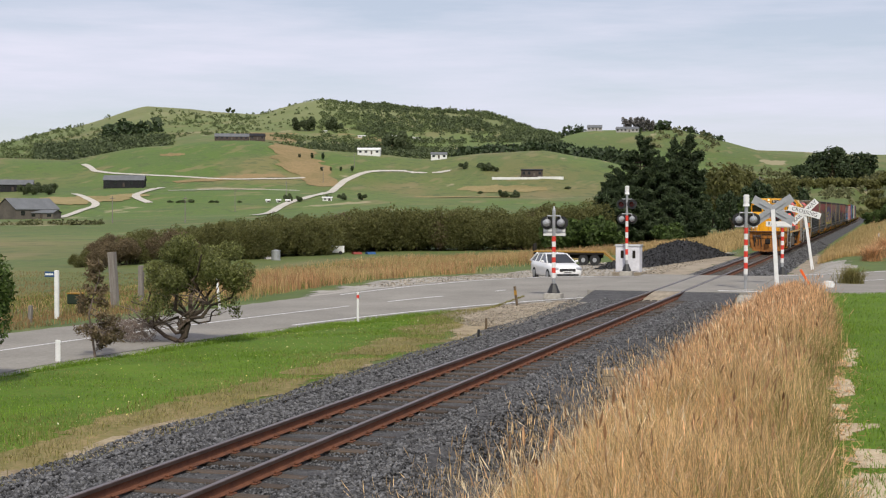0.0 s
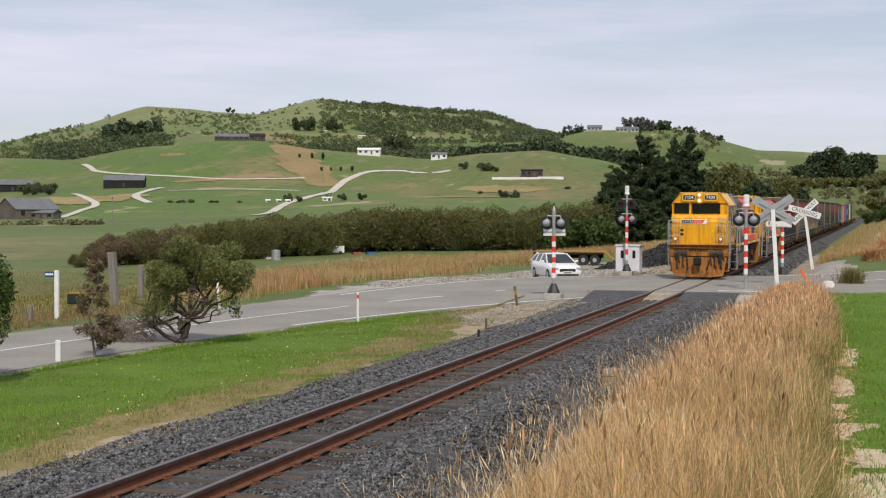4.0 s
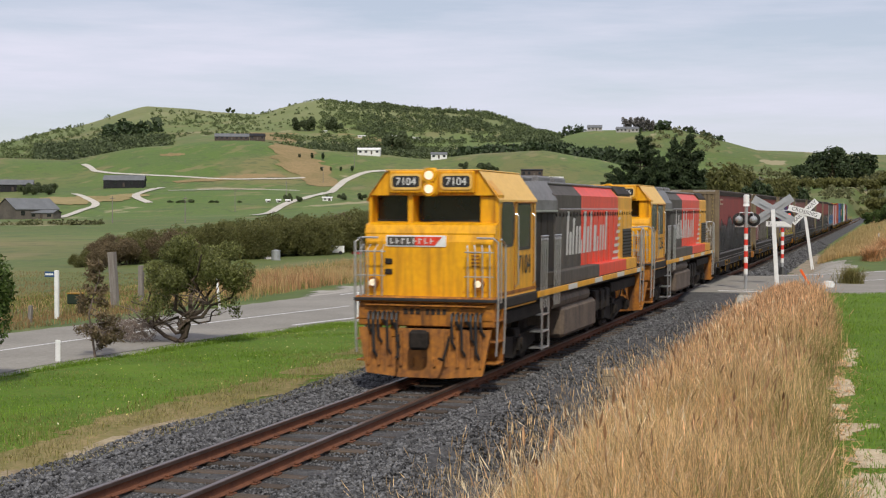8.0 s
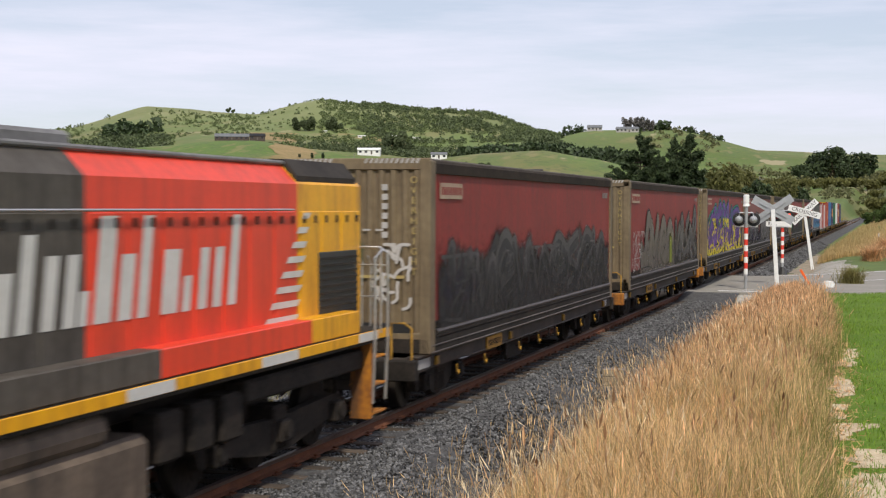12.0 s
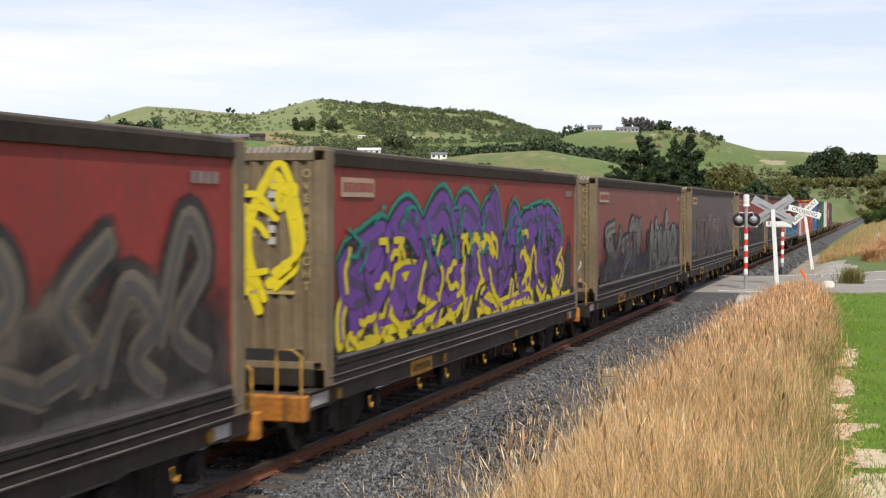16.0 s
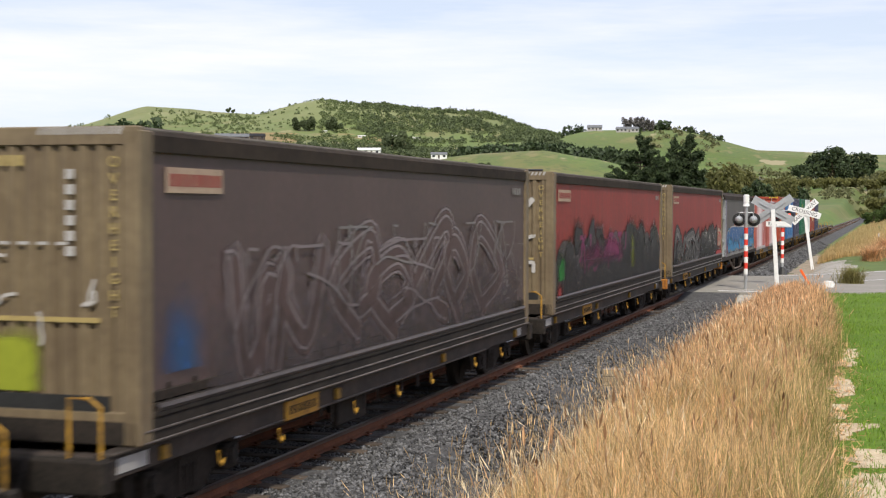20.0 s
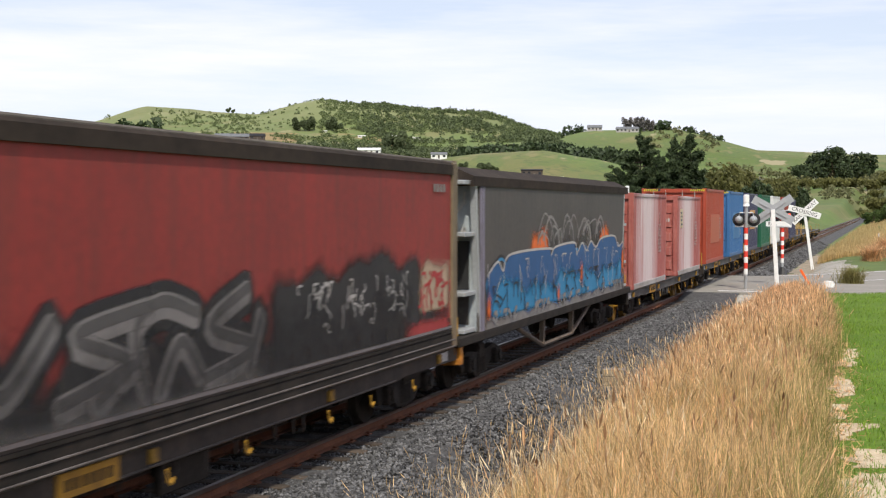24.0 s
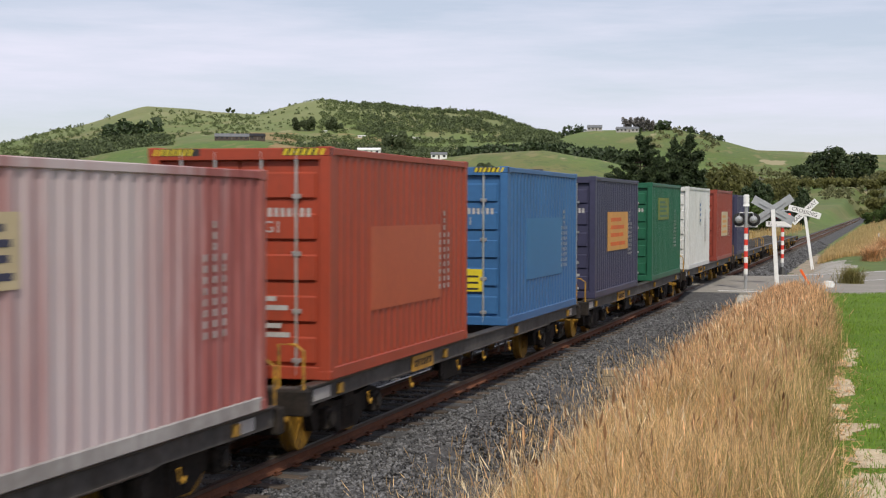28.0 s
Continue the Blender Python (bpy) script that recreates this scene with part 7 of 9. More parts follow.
sg = mast("d", 3.05, 69.7, -0.1, 3.4, "red and white crossing signal with one lamp lit red", False, 1, True, -1, True)


def crossbuck(x, y, z, h, lean, seen, label, yaw=0):
    """A crossed-board railway sign on a leaning white post."""
    g = thing("crossbuck_sign", label, "road sign", pose(x, y, z, 0, lean, yaw), "crossbuck signs")
    s = Shape()
    s.box((-0.08, -0.05, -0.3), (0.08, 0.05, h), 0.012)
    part("post", s, M["white"], g, "white painted timber post")
    f = -1 if seen else 1
    for i, (ang, text) in enumerate(((-24, "CROSSING"), (36, "RAIL WAY")) if seen else ((-33, ""), (31, ""))):
        m = pose(0, f * (0.075 + 0.025 * (i == 0)), h - 0.02, 0, -ang, 0)
        s = Shape()
        s.box((-0.9, -0.01, -0.17), (0.9, 0.01, 0.17), 0.004, m)
        board = part("board", s, M["white"] if seen else M["sign_back"], g, "white sign board with black letters" if seen else "bare grey back of a sign board")
        if seen:
            if i == 0:
                digits(board, "text", text, 0.30, m @ pose(0, -0.014, 0) @ FACE_FRONT, M["black"])
            else:
                for tx, wd in ((-0.52, "RAIL"), (0.52, "WAY")):
                    digits(board, "text", wd, 0.28, m @ pose(tx, -0.014, 0) @ FACE_FRONT, M["black"])
        else:
            s = Shape()
            s.box((-0.62, -0.05, -0.03), (0.62, -0.012, 0.03), 0.004, m)
            part("stiffener", s, M["grey_metal"], board)
    return g


crossbuck(3.52, 59.6, -0.05, 3.05, -3.6, False, "grey back of crossed-board railway sign on a leaning white post")
crossbuck(3.75, 83.5, -0.1, 3.0, -8.0, True, "white crossed boards with black railway crossing lettering on leaning post", 0)
s = Shape()
s.box((-0.55, -0.012, 0), (0.55, 0.0, 0.24), 0.003)
plate = part("name_plate", s, M["white"], sg, "white plate with black lettering")
plate.matrix_basis = pose(-0.2, -0.12, 2.3)
digits(plate, "text", "RAIL", 0.2, pose(-0.25, -0.016, 0.12) @ FACE_FRONT, M["black"])


def stick(name, x, y, z, h, w, mat_name, label, category, lean=(0, 0), cap=None, d=None, group=""):
    g = thing(name, label, category, pose(x, y, z, lean[0], lean[1], 0), group)
    s = Shape()
    s.box((-w / 2, -(d or w) / 2, -0.25), (w / 2, (d or w) / 2, h), min(0.012, w * 0.2))
    part("post", s, M[mat_name], g)
    if cap:
        s = Shape()
        s.box((-w / 2 - 0.003, -(d or w) / 2 - 0.003, h * cap[1]), (w / 2 + 0.003, (d or w) / 2 + 0.003, h * cap[2]), 0.004)
        part("band", s, M[cap[0]], g, "coloured reflector band")
    return g


M["orange_plastic"] = shade("orange_plastic", (0.80, 0.13, 0.02), (0.7, 0.11, 0.02), 0.5, scale=3, grain=20)
M["old_wood"] = shade("old_wood", (0.26, 0.235, 0.215), (0.14, 0.12, 0.105), 0.9, scale=3, grain=25, bump=0.5, stretch=(5, 5, 0.5))
M["peg"] = shade("peg", (0.16, 0.115, 0.07), (0.09, 0.065, 0.04), 0.9, scale=4, grain=25)
stick("marker_post", 5.05, 57.0, gz(5.05, 57.0), 0.95, 0.09, "orange_plastic", "bright orange plastic marker post, tilted", "marker post", (0, -31), d=0.04)
stick("marker_post", -8.3, 43.4, gz(-8.3, 43.4), 0.95, 0.07, "white", "white roadside edge marker post with red band", "marker post", cap=("red_paint", 0.78, 0.9), d=0.03)
stick("marker_post", -14.6, 46.6, gz(-14.6, 46.6), 1.45, 0.09, "white", "white roadside marker post with red top, leaning", "marker post", (0, -6), cap=("red_paint", 0.86, 0.97), d=0.03)
stick("marker_board", -10.7, 29.8, gz(-10.7, 29.8), 0.55, 0.13, "white", "short white flat marker board on the verge", "marker post", d=0.03)
stick("marker_post", 7.1, 132.0, gz(7.1, 132.0), 0.75, 0.1, "white", "small white marker post in dry grass", "marker post", d=0.04)
stick("wooden_peg", -4.9, 50.6, gz(-4.9, 50.6), 0.72, 0.08, "peg", "weathered wooden peg with yellow band, leaning", "peg", (0, -8), cap=("under_yellow", 0.55, 0.8))
stick("wooden_peg", -3.45, 41.0, gz(-3.45, 41.0), 0.35, 0.06, "peg", "short weathered wooden peg by the ballast", "peg")
stick("wooden_peg", -2.9, 38.2, gz(-2.9, 38.2) + 0.1, 0.25, 0.07, "black", "short black peg at the ballast's edge", "peg")
stick("old_post", -21.0, 50.7, gz(-21.0, 50.7), 2.15, 0.26, "old_wood", "tall weathered grey timber post, leaning", "post", (0, -4))
stick("old_post", -22.5, 55.5, gz(-22.5, 55.5), 1.6, 0.2, "old_wood", "weathered grey timber fence post", "post", (0, 1))
stick("fence_post", -18.6, 41.0, gz(-18.6, 41.0), 0.55, 0.12, "old_wood", "short leaning grey fence post", "post", (0, 3))
stick("fence_post", -19.8, 40.6, gz(-19.8, 40.6), 0.5, 0.05, "peg", "thin slanting wooden stake", "post", (0, 62))
g = stick("street_sign", -18.6, 42.6, gz(-18.6, 42.6), 1.6, 0.14, "white", "white street name post with small blue blade", "road sign", d=0.1)
s = Shape()
s.box((-0.45, -0.02, 1.38), (-0.07, 0.02, 1.56), 0.004)
blade = part("blade", s, M["deep_blue"], g, "small blue name blade")
bars(blade, -0.02, -0.42, 1.44, [(0, 0, 0.3, 0.06)], "white", "y")
g = thing("mailbox", "dark green box on a post beside the road", "mailbox", pose(-18.75, 44.0, gz(-18.75, 44.0)))
s = Shape()
s.box((-0.24, -0.15, 0.42), (0.24, 0.2, 0.78), 0.03)
part("box", s, M["mail_green"], g)
s = Shape()
s.box((-0.25, -0.17, 0.76), (0.25, 0.22, 0.81), 0.02)
part("lid", s, M["under_yellow"], g)
s = Shape()
s.box((0.12, -0.05, -0.2), (0.2, 0.05, 0.5), 0.01)
part("post", s, M["peg"], g)

# white end-of-pipe marker by the road
g = thing("culvert_end", "white painted rounded concrete culvert end by the road", "culvert", pose(5.45, 59.2, -0.12))
s = Shape()
s.prism([(-0.3, 0.0), (0.28, 0.0), (0.3, 0.2), (0.22, 0.3), (0.0, 0.33), (-0.1, 0.3)], "y", -0.2, 0.35)
part("shell", s, M["white"], g)

# concrete sump beside the ballast
g = thing("drain_box", "weathered plank drain box with stakes in dry grass", "drain", pose(2.6, 28.2, -0.6, 0, 0, 4))
M["concrete"] = shade("concrete", (0.30, 0.26, 0.2), (0.18, 0.15, 0.11), 0.9, scale=3, grain=25, bump=0.4)
M["grey_plank"] = shade("grey_plank", (0.34, 0.28, 0.20), (0.19, 0.15, 0.10), 0.9, scale=3, grain=25, bump=0.5, stretch=(1, 6, 6))
for k, (z0, z1) in enumerate(((0.02, 0.2), (0.21, 0.37), (0.38, 0.52))):
    s = Shape()
    s.box((-0.22, -0.2, z0), (0.2, -0.16, z1), 0.008)
    part("plank", s, M["grey_plank"], g)
for x, tilt, h in ((-0.26, -0.03, 0.78), (0.23, 0.04, 0.56)):
    s = Shape()
    s.tube([(x, -0.23, -0.3), (x + tilt, -0.24, h)], [0.035, 0.03], 6)
    part("stake", s, M["grey_plank"], g, "leaning wooden stake")
s = Shape()
s.box((-0.24, -0.16, 0.47), (0.24, 0.3, 0.5), 0.008)
part("lid", s, M["old_wood"], g, "weathered board lid")

# control cabinet
M["silver_paint"] = shade("silver_paint", (0.70, 0.70, 0.74), (0.55, 0.55, 0.59), 0.5, scale=1.5, grain=12)
g = thing("control_cabinet", "silver metal signal control cabinet on a plinth", "cabinet", pose(-5.05, 75.2, -0.35))
s = Shape()
s.box((-0.62, -0.45, 0.08), (0.62, 0.45, 1.42), 0.02)
part("body", s, M["silver_paint"], g)
s = Shape()
s.prism([(-0.5, 1.42), (0.5, 1.42), (0.46, 1.5), (-0.46, 1.5)], "x", -0.66, 0.66)
part("roof", s, M["grey_metal"], g)
for x0, x1 in ((-0.6, -0.01), (0.01, 0.6)):
    s = Shape()
    s.box((x0, -0.475, 0.14), (x1, -0.45, 1.36), 0.008)
    d = part("door", s, M["silver_paint"], g, "brushed metal cabinet door")
    s = Shape()
    s.box((x0 + 0.25, -0.485, 0.8), (x0 + 0.4, -0.475, 1.2), 0.004)
    part("vent", s, M["under"], d)
s = Shape()
s.box((-0.75, -0.6, -0.2), (0.75, 0.6, 0.08), 0.02)
part("plinth", s, M["concrete"], g)

# stockpile of ballast
def stockpile():
    rng = np.random.RandomState(5)
    n = 90
    u, v = np.meshgrid(np.linspace(-1, 1, n), np.linspace(-1, 1, n))
    x, y = u * 2.6, v * 12.0
    h = np.clip(1 - u ** 2, 0, 1) ** 0.9 * np.clip(1 - v ** 2, 0, 1) ** 0.75 * (1.15 + 0.25 * np.sin(v * 4.0 + 0.5)) - 0.04
    h += 0.09 * rng.randn(n, n) * np.clip(h * 4, 0, 1)
    X, Y = -7.2 + x * 0.75 + (y + 3) * 0.13, 103.0 + y
    Z = np.maximum(h, -0.1) + ground_height(X.ravel(), Y.ravel()).reshape(X.shape)
    i, j = np.meshgrid(np.arange(n - 1), np.arange(n - 1), indexing="ij")
    a = (i * n + j).ravel()
    return raw_mesh("stockpile", np.stack([X.ravel(), Y.ravel(), Z.ravel()], -1), np.stack([a, a + 1, a + n + 1, a + n], -1), M["stone_pile"])


M["stone_pile"] = shade("stone_pile", (0.055, 0.056, 0.06), (0.014, 0.014, 0.016), 0.9, scale=2.5, grain=9, bump=1.0, bump_dist=0.15)
tagged(new("ballast_stockpile", stockpile()), "long heap of dark crushed stone beside the track", "stone heap", kind="stuff")


# ---- white car ----
def white_car():
    M["car_paint"] = shade("car_paint", (0.80, 0.80, 0.80), (0.76, 0.76, 0.76), 0.22, scale=2, grain=20, spec=0.6)
    M["tyre"] = shade("tyre", (0.02, 0.02, 0.02), (0.03, 0.03, 0.03), 0.8)
    M["lens_clear"] = shade("lens_clear", (0.55, 0.57, 0.6), (0.4, 0.42, 0.45), 0.1, metal=0.4)
    g = thing("car", "white estate car waiting on the gravel", "car", pose(-8.9, 75.2, gz(-8.9, 75.2) + 0.02, 0, 0, 29) @ Matrix.Diagonal((0.95, 0.95, 0.94, 1)))
    # front towards -y; lofted body
    secs = [(-2.20, 0.62, 0.30, 0.60), (-2.15, 0.78, 0.24, 0.70), (-1.95, 0.85, 0.2, 0.78), (-1.4, 0.88, 0.18, 0.88), (-0.85, 0.89, 0.18, 0.95), (0.0, 0.89, 0.18, 0.97), (1.2, 0.89, 0.18, 0.99), (1.9, 0.87, 0.2, 1.0), (2.25, 0.80, 0.3, 0.98), (2.3, 0.72, 0.36, 0.9)]
    s = Shape()
    k = 10
    for y, w, z0, z1 in secs:
        s.v += [(-w * 0.92, y, z0), (-w, y, z0 + 0.15), (-w, y, (z0 + z1) / 2 + 0.1), (-w * 0.97, y, z1 - 0.06), (-w * 0.86, y, z1), (w * 0.86, y, z1), (w * 0.97, y, z1 - 0.06), (w, y, (z0 + z1) / 2 + 0.1), (w, y, z0 + 0.15), (w * 0.92, y, z0)]
    for i in range(len(secs) - 1):
        for j in range(k):
            s.f.append((i * k + j, i * k + (j + 1) % k, (i + 1) * k + (j + 1) % k, (i + 1) * k + j))
    s.f += [tuple(range(k))[::-1], tuple(range((len(secs) - 1) * k, len(secs) * k))]
    part("body", s, M["car_paint"], g, smooth=True)
    s = Shape()
    s.add([(-0.79, -1.0, 0.94), (0.79, -1.0, 0.94), (0.58, -0.05, 1.40), (-0.58, -0.05, 1.40), (-0.80, 2.18, 0.98), (0.80, 2.18, 0.98), (0.58, 1.65, 1.40), (-0.58, 1.65, 1.40)], [(0, 1, 2, 3), (1, 5, 6, 2), (4, 0, 3, 7), (5, 4, 7, 6)])
    part("glasshouse", s, M["glass_dark"], g, "dark tinted windows")
    s = Shape()
    s.prism([(-0.12, 1.385), (0.1, 1.42), (0.6, 1.45), (1.2, 1.44), (1.7, 1.39)], "x", -0.585, 0.585)
    for sx in (-1, 1):
        s.tube([(sx * 0.80, -1.02, 0.94), (sx * 0.59, -0.05, 1.41)], 0.035, 6)
        s.tube([(sx * 0.81, 2.2, 0.98), (sx * 0.59, 1.66, 1.41)], 0.06, 6)
        for y in (0.45, 1.3):
            s.tube([(sx * 0.805, y, 0.96), (sx * 0.59, y, 1.41)], 0.035, 6)
    part("roof", s, M["car_paint"], g)
    s = Shape()
    s.box((-0.45, -2.225, 0.5), (0.45, -2.17, 0.66), 0.03)
    part("grille", s, M["black"], g)
    s = Shape()
    s.box((-0.62, -2.215, 0.27), (0.62, -2.15, 0.38), 0.02)
    part("lower_intake", s, M["black"], g)
    s = Shape()
    s.box((-0.26, -2.235, 0.42), (0.26, -2.22, 0.53))
    part("plate", s, M["white"], g, "white plate with a plain bar")
    s = Shape()
    s.box((-0.2, -2.238, 0.45), (0.2, -2.234, 0.5))
    part("plate_bar", s, M["black"], g)
    for sx in (-1, 1):
        s = Shape()
        s.box((sx * 0.46, -2.2, 0.55), (sx * 0.82, -1.95, 0.73), 0.06)
        part("headlight", s, M["lens_clear"], g)
        s = Shape()
        s.box((sx * 0.88, -0.75, 0.95), (sx * 1.06, -0.62, 1.08), 0.04)
        part("mirror", s, M["car_paint"], g)
        for y in (-1.38, 1.25):
            s = Shape()
            s.tube([(sx * 0.70, y, 0.31), (sx * 0.905, y, 0.31)], 0.32, 18)
            wh = part("wheel", s, M["tyre"], g)
            s = Shape()
            s.tube([(sx * 0.90, y, 0.31), (sx * 0.915, y, 0.31)], 0.2, 14)
            part("rim", s, M["grey_metal"], wh)


white_car()


def trailer():
    g = thing("flat_trailer", "rusty yellow flat-deck trailer parked on gravel", "trailer", pose(-12.4, 96.5, gz(-12.4, 96.5), 0, 0, -82) @ Matrix.Diagonal((0.82, 0.8, 0.9, 1)))
    s = Shape()
    for i in range(9):
        x = -1.15 + i * 0.288
        s.box((x - 0.135, -3.2, 0.98), (x + 0.135, 2.6, 1.06), 0.006)
    part("deck", s, M["under_yellow"], g, "worn timber and steel deck")
    s = Shape()
    s.box((-1.25, -3.25, 0.82), (1.25, 2.6, 0.98), 0.02)
    s.box((-0.5, -3.2, 0.55), (-0.38, 2.5, 0.85), 0.02)
    s.box((0.38, -3.2, 0.55), (0.5, 2.5, 0.85), 0.02)
    part("chassis", s, M["under"], g)
    s = Shape()
    s.prism([(2.6, 1.06), (3.7, 0.25), (3.6, 0.18), (2.6, 0.9)], "x", -1.2, 1.2)
    part("ramp", s, M["under_yellow"], g, "yellow beaver-tail ramp")
    s = Shape()
    s.box((-1.2, -3.3, 1.06), (1.2, -3.2, 1.6), 0.02)
    part("headboard", s, M["under"], g)
    for y in (0.9, 1.85):
        for sx in (-1, 1):
            s = Shape()
            s.tube([(sx * 0.78, y, 0.42), (sx * 1.18, y, 0.42)], 0.42, 18)
            w = part("wheel", s, M["tyre"], g)
            s = Shape()
            s.tube([(sx * 1.17, y, 0.42), (sx * 1.19, y, 0.42)], 0.17, 12)
            part("rim", s, M["grey_metal"], w)


trailer()

# ---- vegetation ----
def leaves(points, size, rng, aspect=1.6, up=0.0, droop=None):
    """Quads of random tilt at the points: vertices and faces."""
    n = len(points)
    a = rng.normal(size=(n, 3))
    a[:, 2] = a[:, 2] * (1 - up) + up * np.sign(a[:, 2] + 1e-6)
    a /= np.linalg.norm(a, axis=1)[:, None]
    t = rng.normal(size=(n, 3))
    u = np.cross(a, t)
    u /= np.linalg.norm(u, axis=1)[:, None] + 1e-9
    w = np.cross(a, u)
    s = (size * rng.uniform(0.6, 1.4, n))[:, None]
    u, w = u * s * aspect / 2, w * s / 2
    bend = a * s * 0.18
    v = np.stack([points - u, points - w * 0.9 + bend, points + u, points + w * 0.9 + bend], 1).reshape(-1, 3)
    f = np.arange(n * 4).reshape(n, 4)
    return v, f


def in_blobs(blobs, n, rng, shell=0.55):
    """Points in ellipsoids (x, y, z, rx, ry, rz), thicker towards the skin."""
    b = np.array(blobs, float)
    vol = b[:, 3] * b[:, 4] * b[:, 5]
    k = rng.choice(len(b), n, p=vol / vol.sum())
    d = rng.normal(size=(n, 3))
    d /= np.linalg.norm(d, axis=1)[:, None]
    r = np.where(rng.random(n) < shell, rng.uniform(0.82, 1.08, n), rng.random(n) ** (1 / 3))
    return b[k, :3] + d * r[:, None] * b[k, 3:]


def leaf_mesh(name, pts, size, material, rng, aspect=1.6, up=0.0):
    v, f = leaves(pts, size, rng, aspect, up)
    return raw_mesh(name, v, f, material)


def limb(s, a, b2, r0, r1, rng, k=4, wander=0.12):
    a, b2 = Vector(a), Vector(b2)
    ln = (b2 - a).length
    pts = [a.lerp(b2, i / k) + (Vector((rng.uniform(-1, 1), rng.uniform(-1, 1), rng.uniform(-1, 1))) * wander * ln if 0 < i < k else Vector()) for i in range(k + 1)]
    s.tube(pts, [r0 + (r1 - r0) * i / k for i in range(k + 1)], 6)
    return pts


def bush_proto(name, label, category, h, w, n, leaf, material, seed, group, lumps=9, trunk=True):
    """A broad bush: short stems and a lumpy crown, built at the origin."""
    rng, rn = np.random.RandomState(seed), random.Random(seed)
    g = thing(name, label, category, group=group)
    blobs = []
    for i in range(lumps):
        a, q = rn.uniform(0, 6.28), rn.uniform(0.0, 0.62) ** 0.7
        z = h * rn.uniform(0.28, 0.72)
        k = rn.uniform(0.2, 0.42)
        blobs.append((math.cos(a) * q * w, math.sin(a) * q * w, z, k * w, k * w, min(k * h * 0.75, h - z)))
    part("crown", Shape(), material, g)
    g.children[0].data = leaf_mesh("crown", in_blobs(blobs, n, rng), leaf, material, rng)
    s = Shape()
    for i in range(4):
        a = rn.uniform(0, 6.28)
        limb(s, (math.cos(a) * 0.1, math.sin(a) * 0.1, -0.3), (math.cos(a) * w * 0.4, math.sin(a) * w * 0.4, h * 0.6), 0.05 * h * 0.4, 0.02, rn)
    part("trunk", s, M["bark"], g)
    return g


def place_copies(proto, spots, rn, scale=(0.85, 1.15), sink=0.15):
    """Puts the prototype at the first spot and copies at the others; spots: (x, y, scale)."""
    for i, (x, y, k) in enumerate(spots):
        q = k * rn.uniform(*scale)
        m = pose(x, y, gz(x, y) - sink, 0, 0, rn.uniform(0, 360))
        ob = copy_thing(proto, m) if i else proto
        ob.matrix_basis = m @ Matrix.Diagonal((q, q, q * rn.uniform(0.9, 1.1), 1))
        ob.scale = ob.matrix_basis.to_scale()


rn = random.Random(11)
# hedge of shrubs along the valley's edge
line = [(-72.5, 130.5, 1.2), (-71.8, 135, 2.7), (-70.9, 140.5, 3.6), (-68.8, 148, 4.4), (-65.5, 156, 5.1), (-62.5, 168, 5.5), (-60.5, 180, 5.7), (-57, 184.5, 5.9), (-53.5, 185, 6.2), (-47.9, 184.5, 5.5), (-39, 186, 5.8), (-34, 196, 5.8), (-31, 205, 5.8)]
protos = [bush_proto("hedge_shrub", "dense olive-green shrub in a long hedge", "shrub", 5.6, 3.6, 9000, 0.15, M["leaf_hedge"], 40 + i, "hedge shrubs", 24) for i in range(3)]
protos.append(bush_proto("hedge_shrub", "brownish green shrub in a long hedge", "shrub", 5.4, 3.6, 9000, 0.15, M["leaf_brown"], 44, "hedge shrubs", 24))
spots = [[], [], [], []]
for i in range(len(line) - 1):
    (x0, y0, h0), (x1, y1, h1) = line[i], line[i + 1]
    steps = max(3, int(math.hypot(x1 - x0, y1 - y0) / 1.9))
    for j in range(steps):
        t = (j + rn.random() * 0.8) / steps
        for row in range(2):
            k = (h0 + (h1 - h0) * t) / 5.6 * rn.uniform(0.86, 1.08)
            kind = rn.choice((3, 3, 3, 0)) if i < 3 else rn.choice((0, 0, 1, 1, 2, 2, 3))
            spots[kind].append((x0 + (x1 - x0) * t - 4 * row + rn.uniform(-1, 1), y0 + (y1 - y0) * t + 3 + 5 * row + rn.uniform(-1, 1), k))
for p2, sp in zip(protos, spots):
    place_copies(p2, sp, rn, (0.95, 1.05))
pr = bush_proto("roadside_shrub", "bright green shrub beside the gravel apron", "shrub", 4.6, 3.0, 2600, 0.32, M["leaf_green"], 50, "roadside shrubs")
place_copies(pr, [(-30.5, 190, 1.15), (-27.5, 188, 0.9), (-33, 186, 0.95), (-20, 196, 0.8), (-8.0, 205, 1.2)], rn)


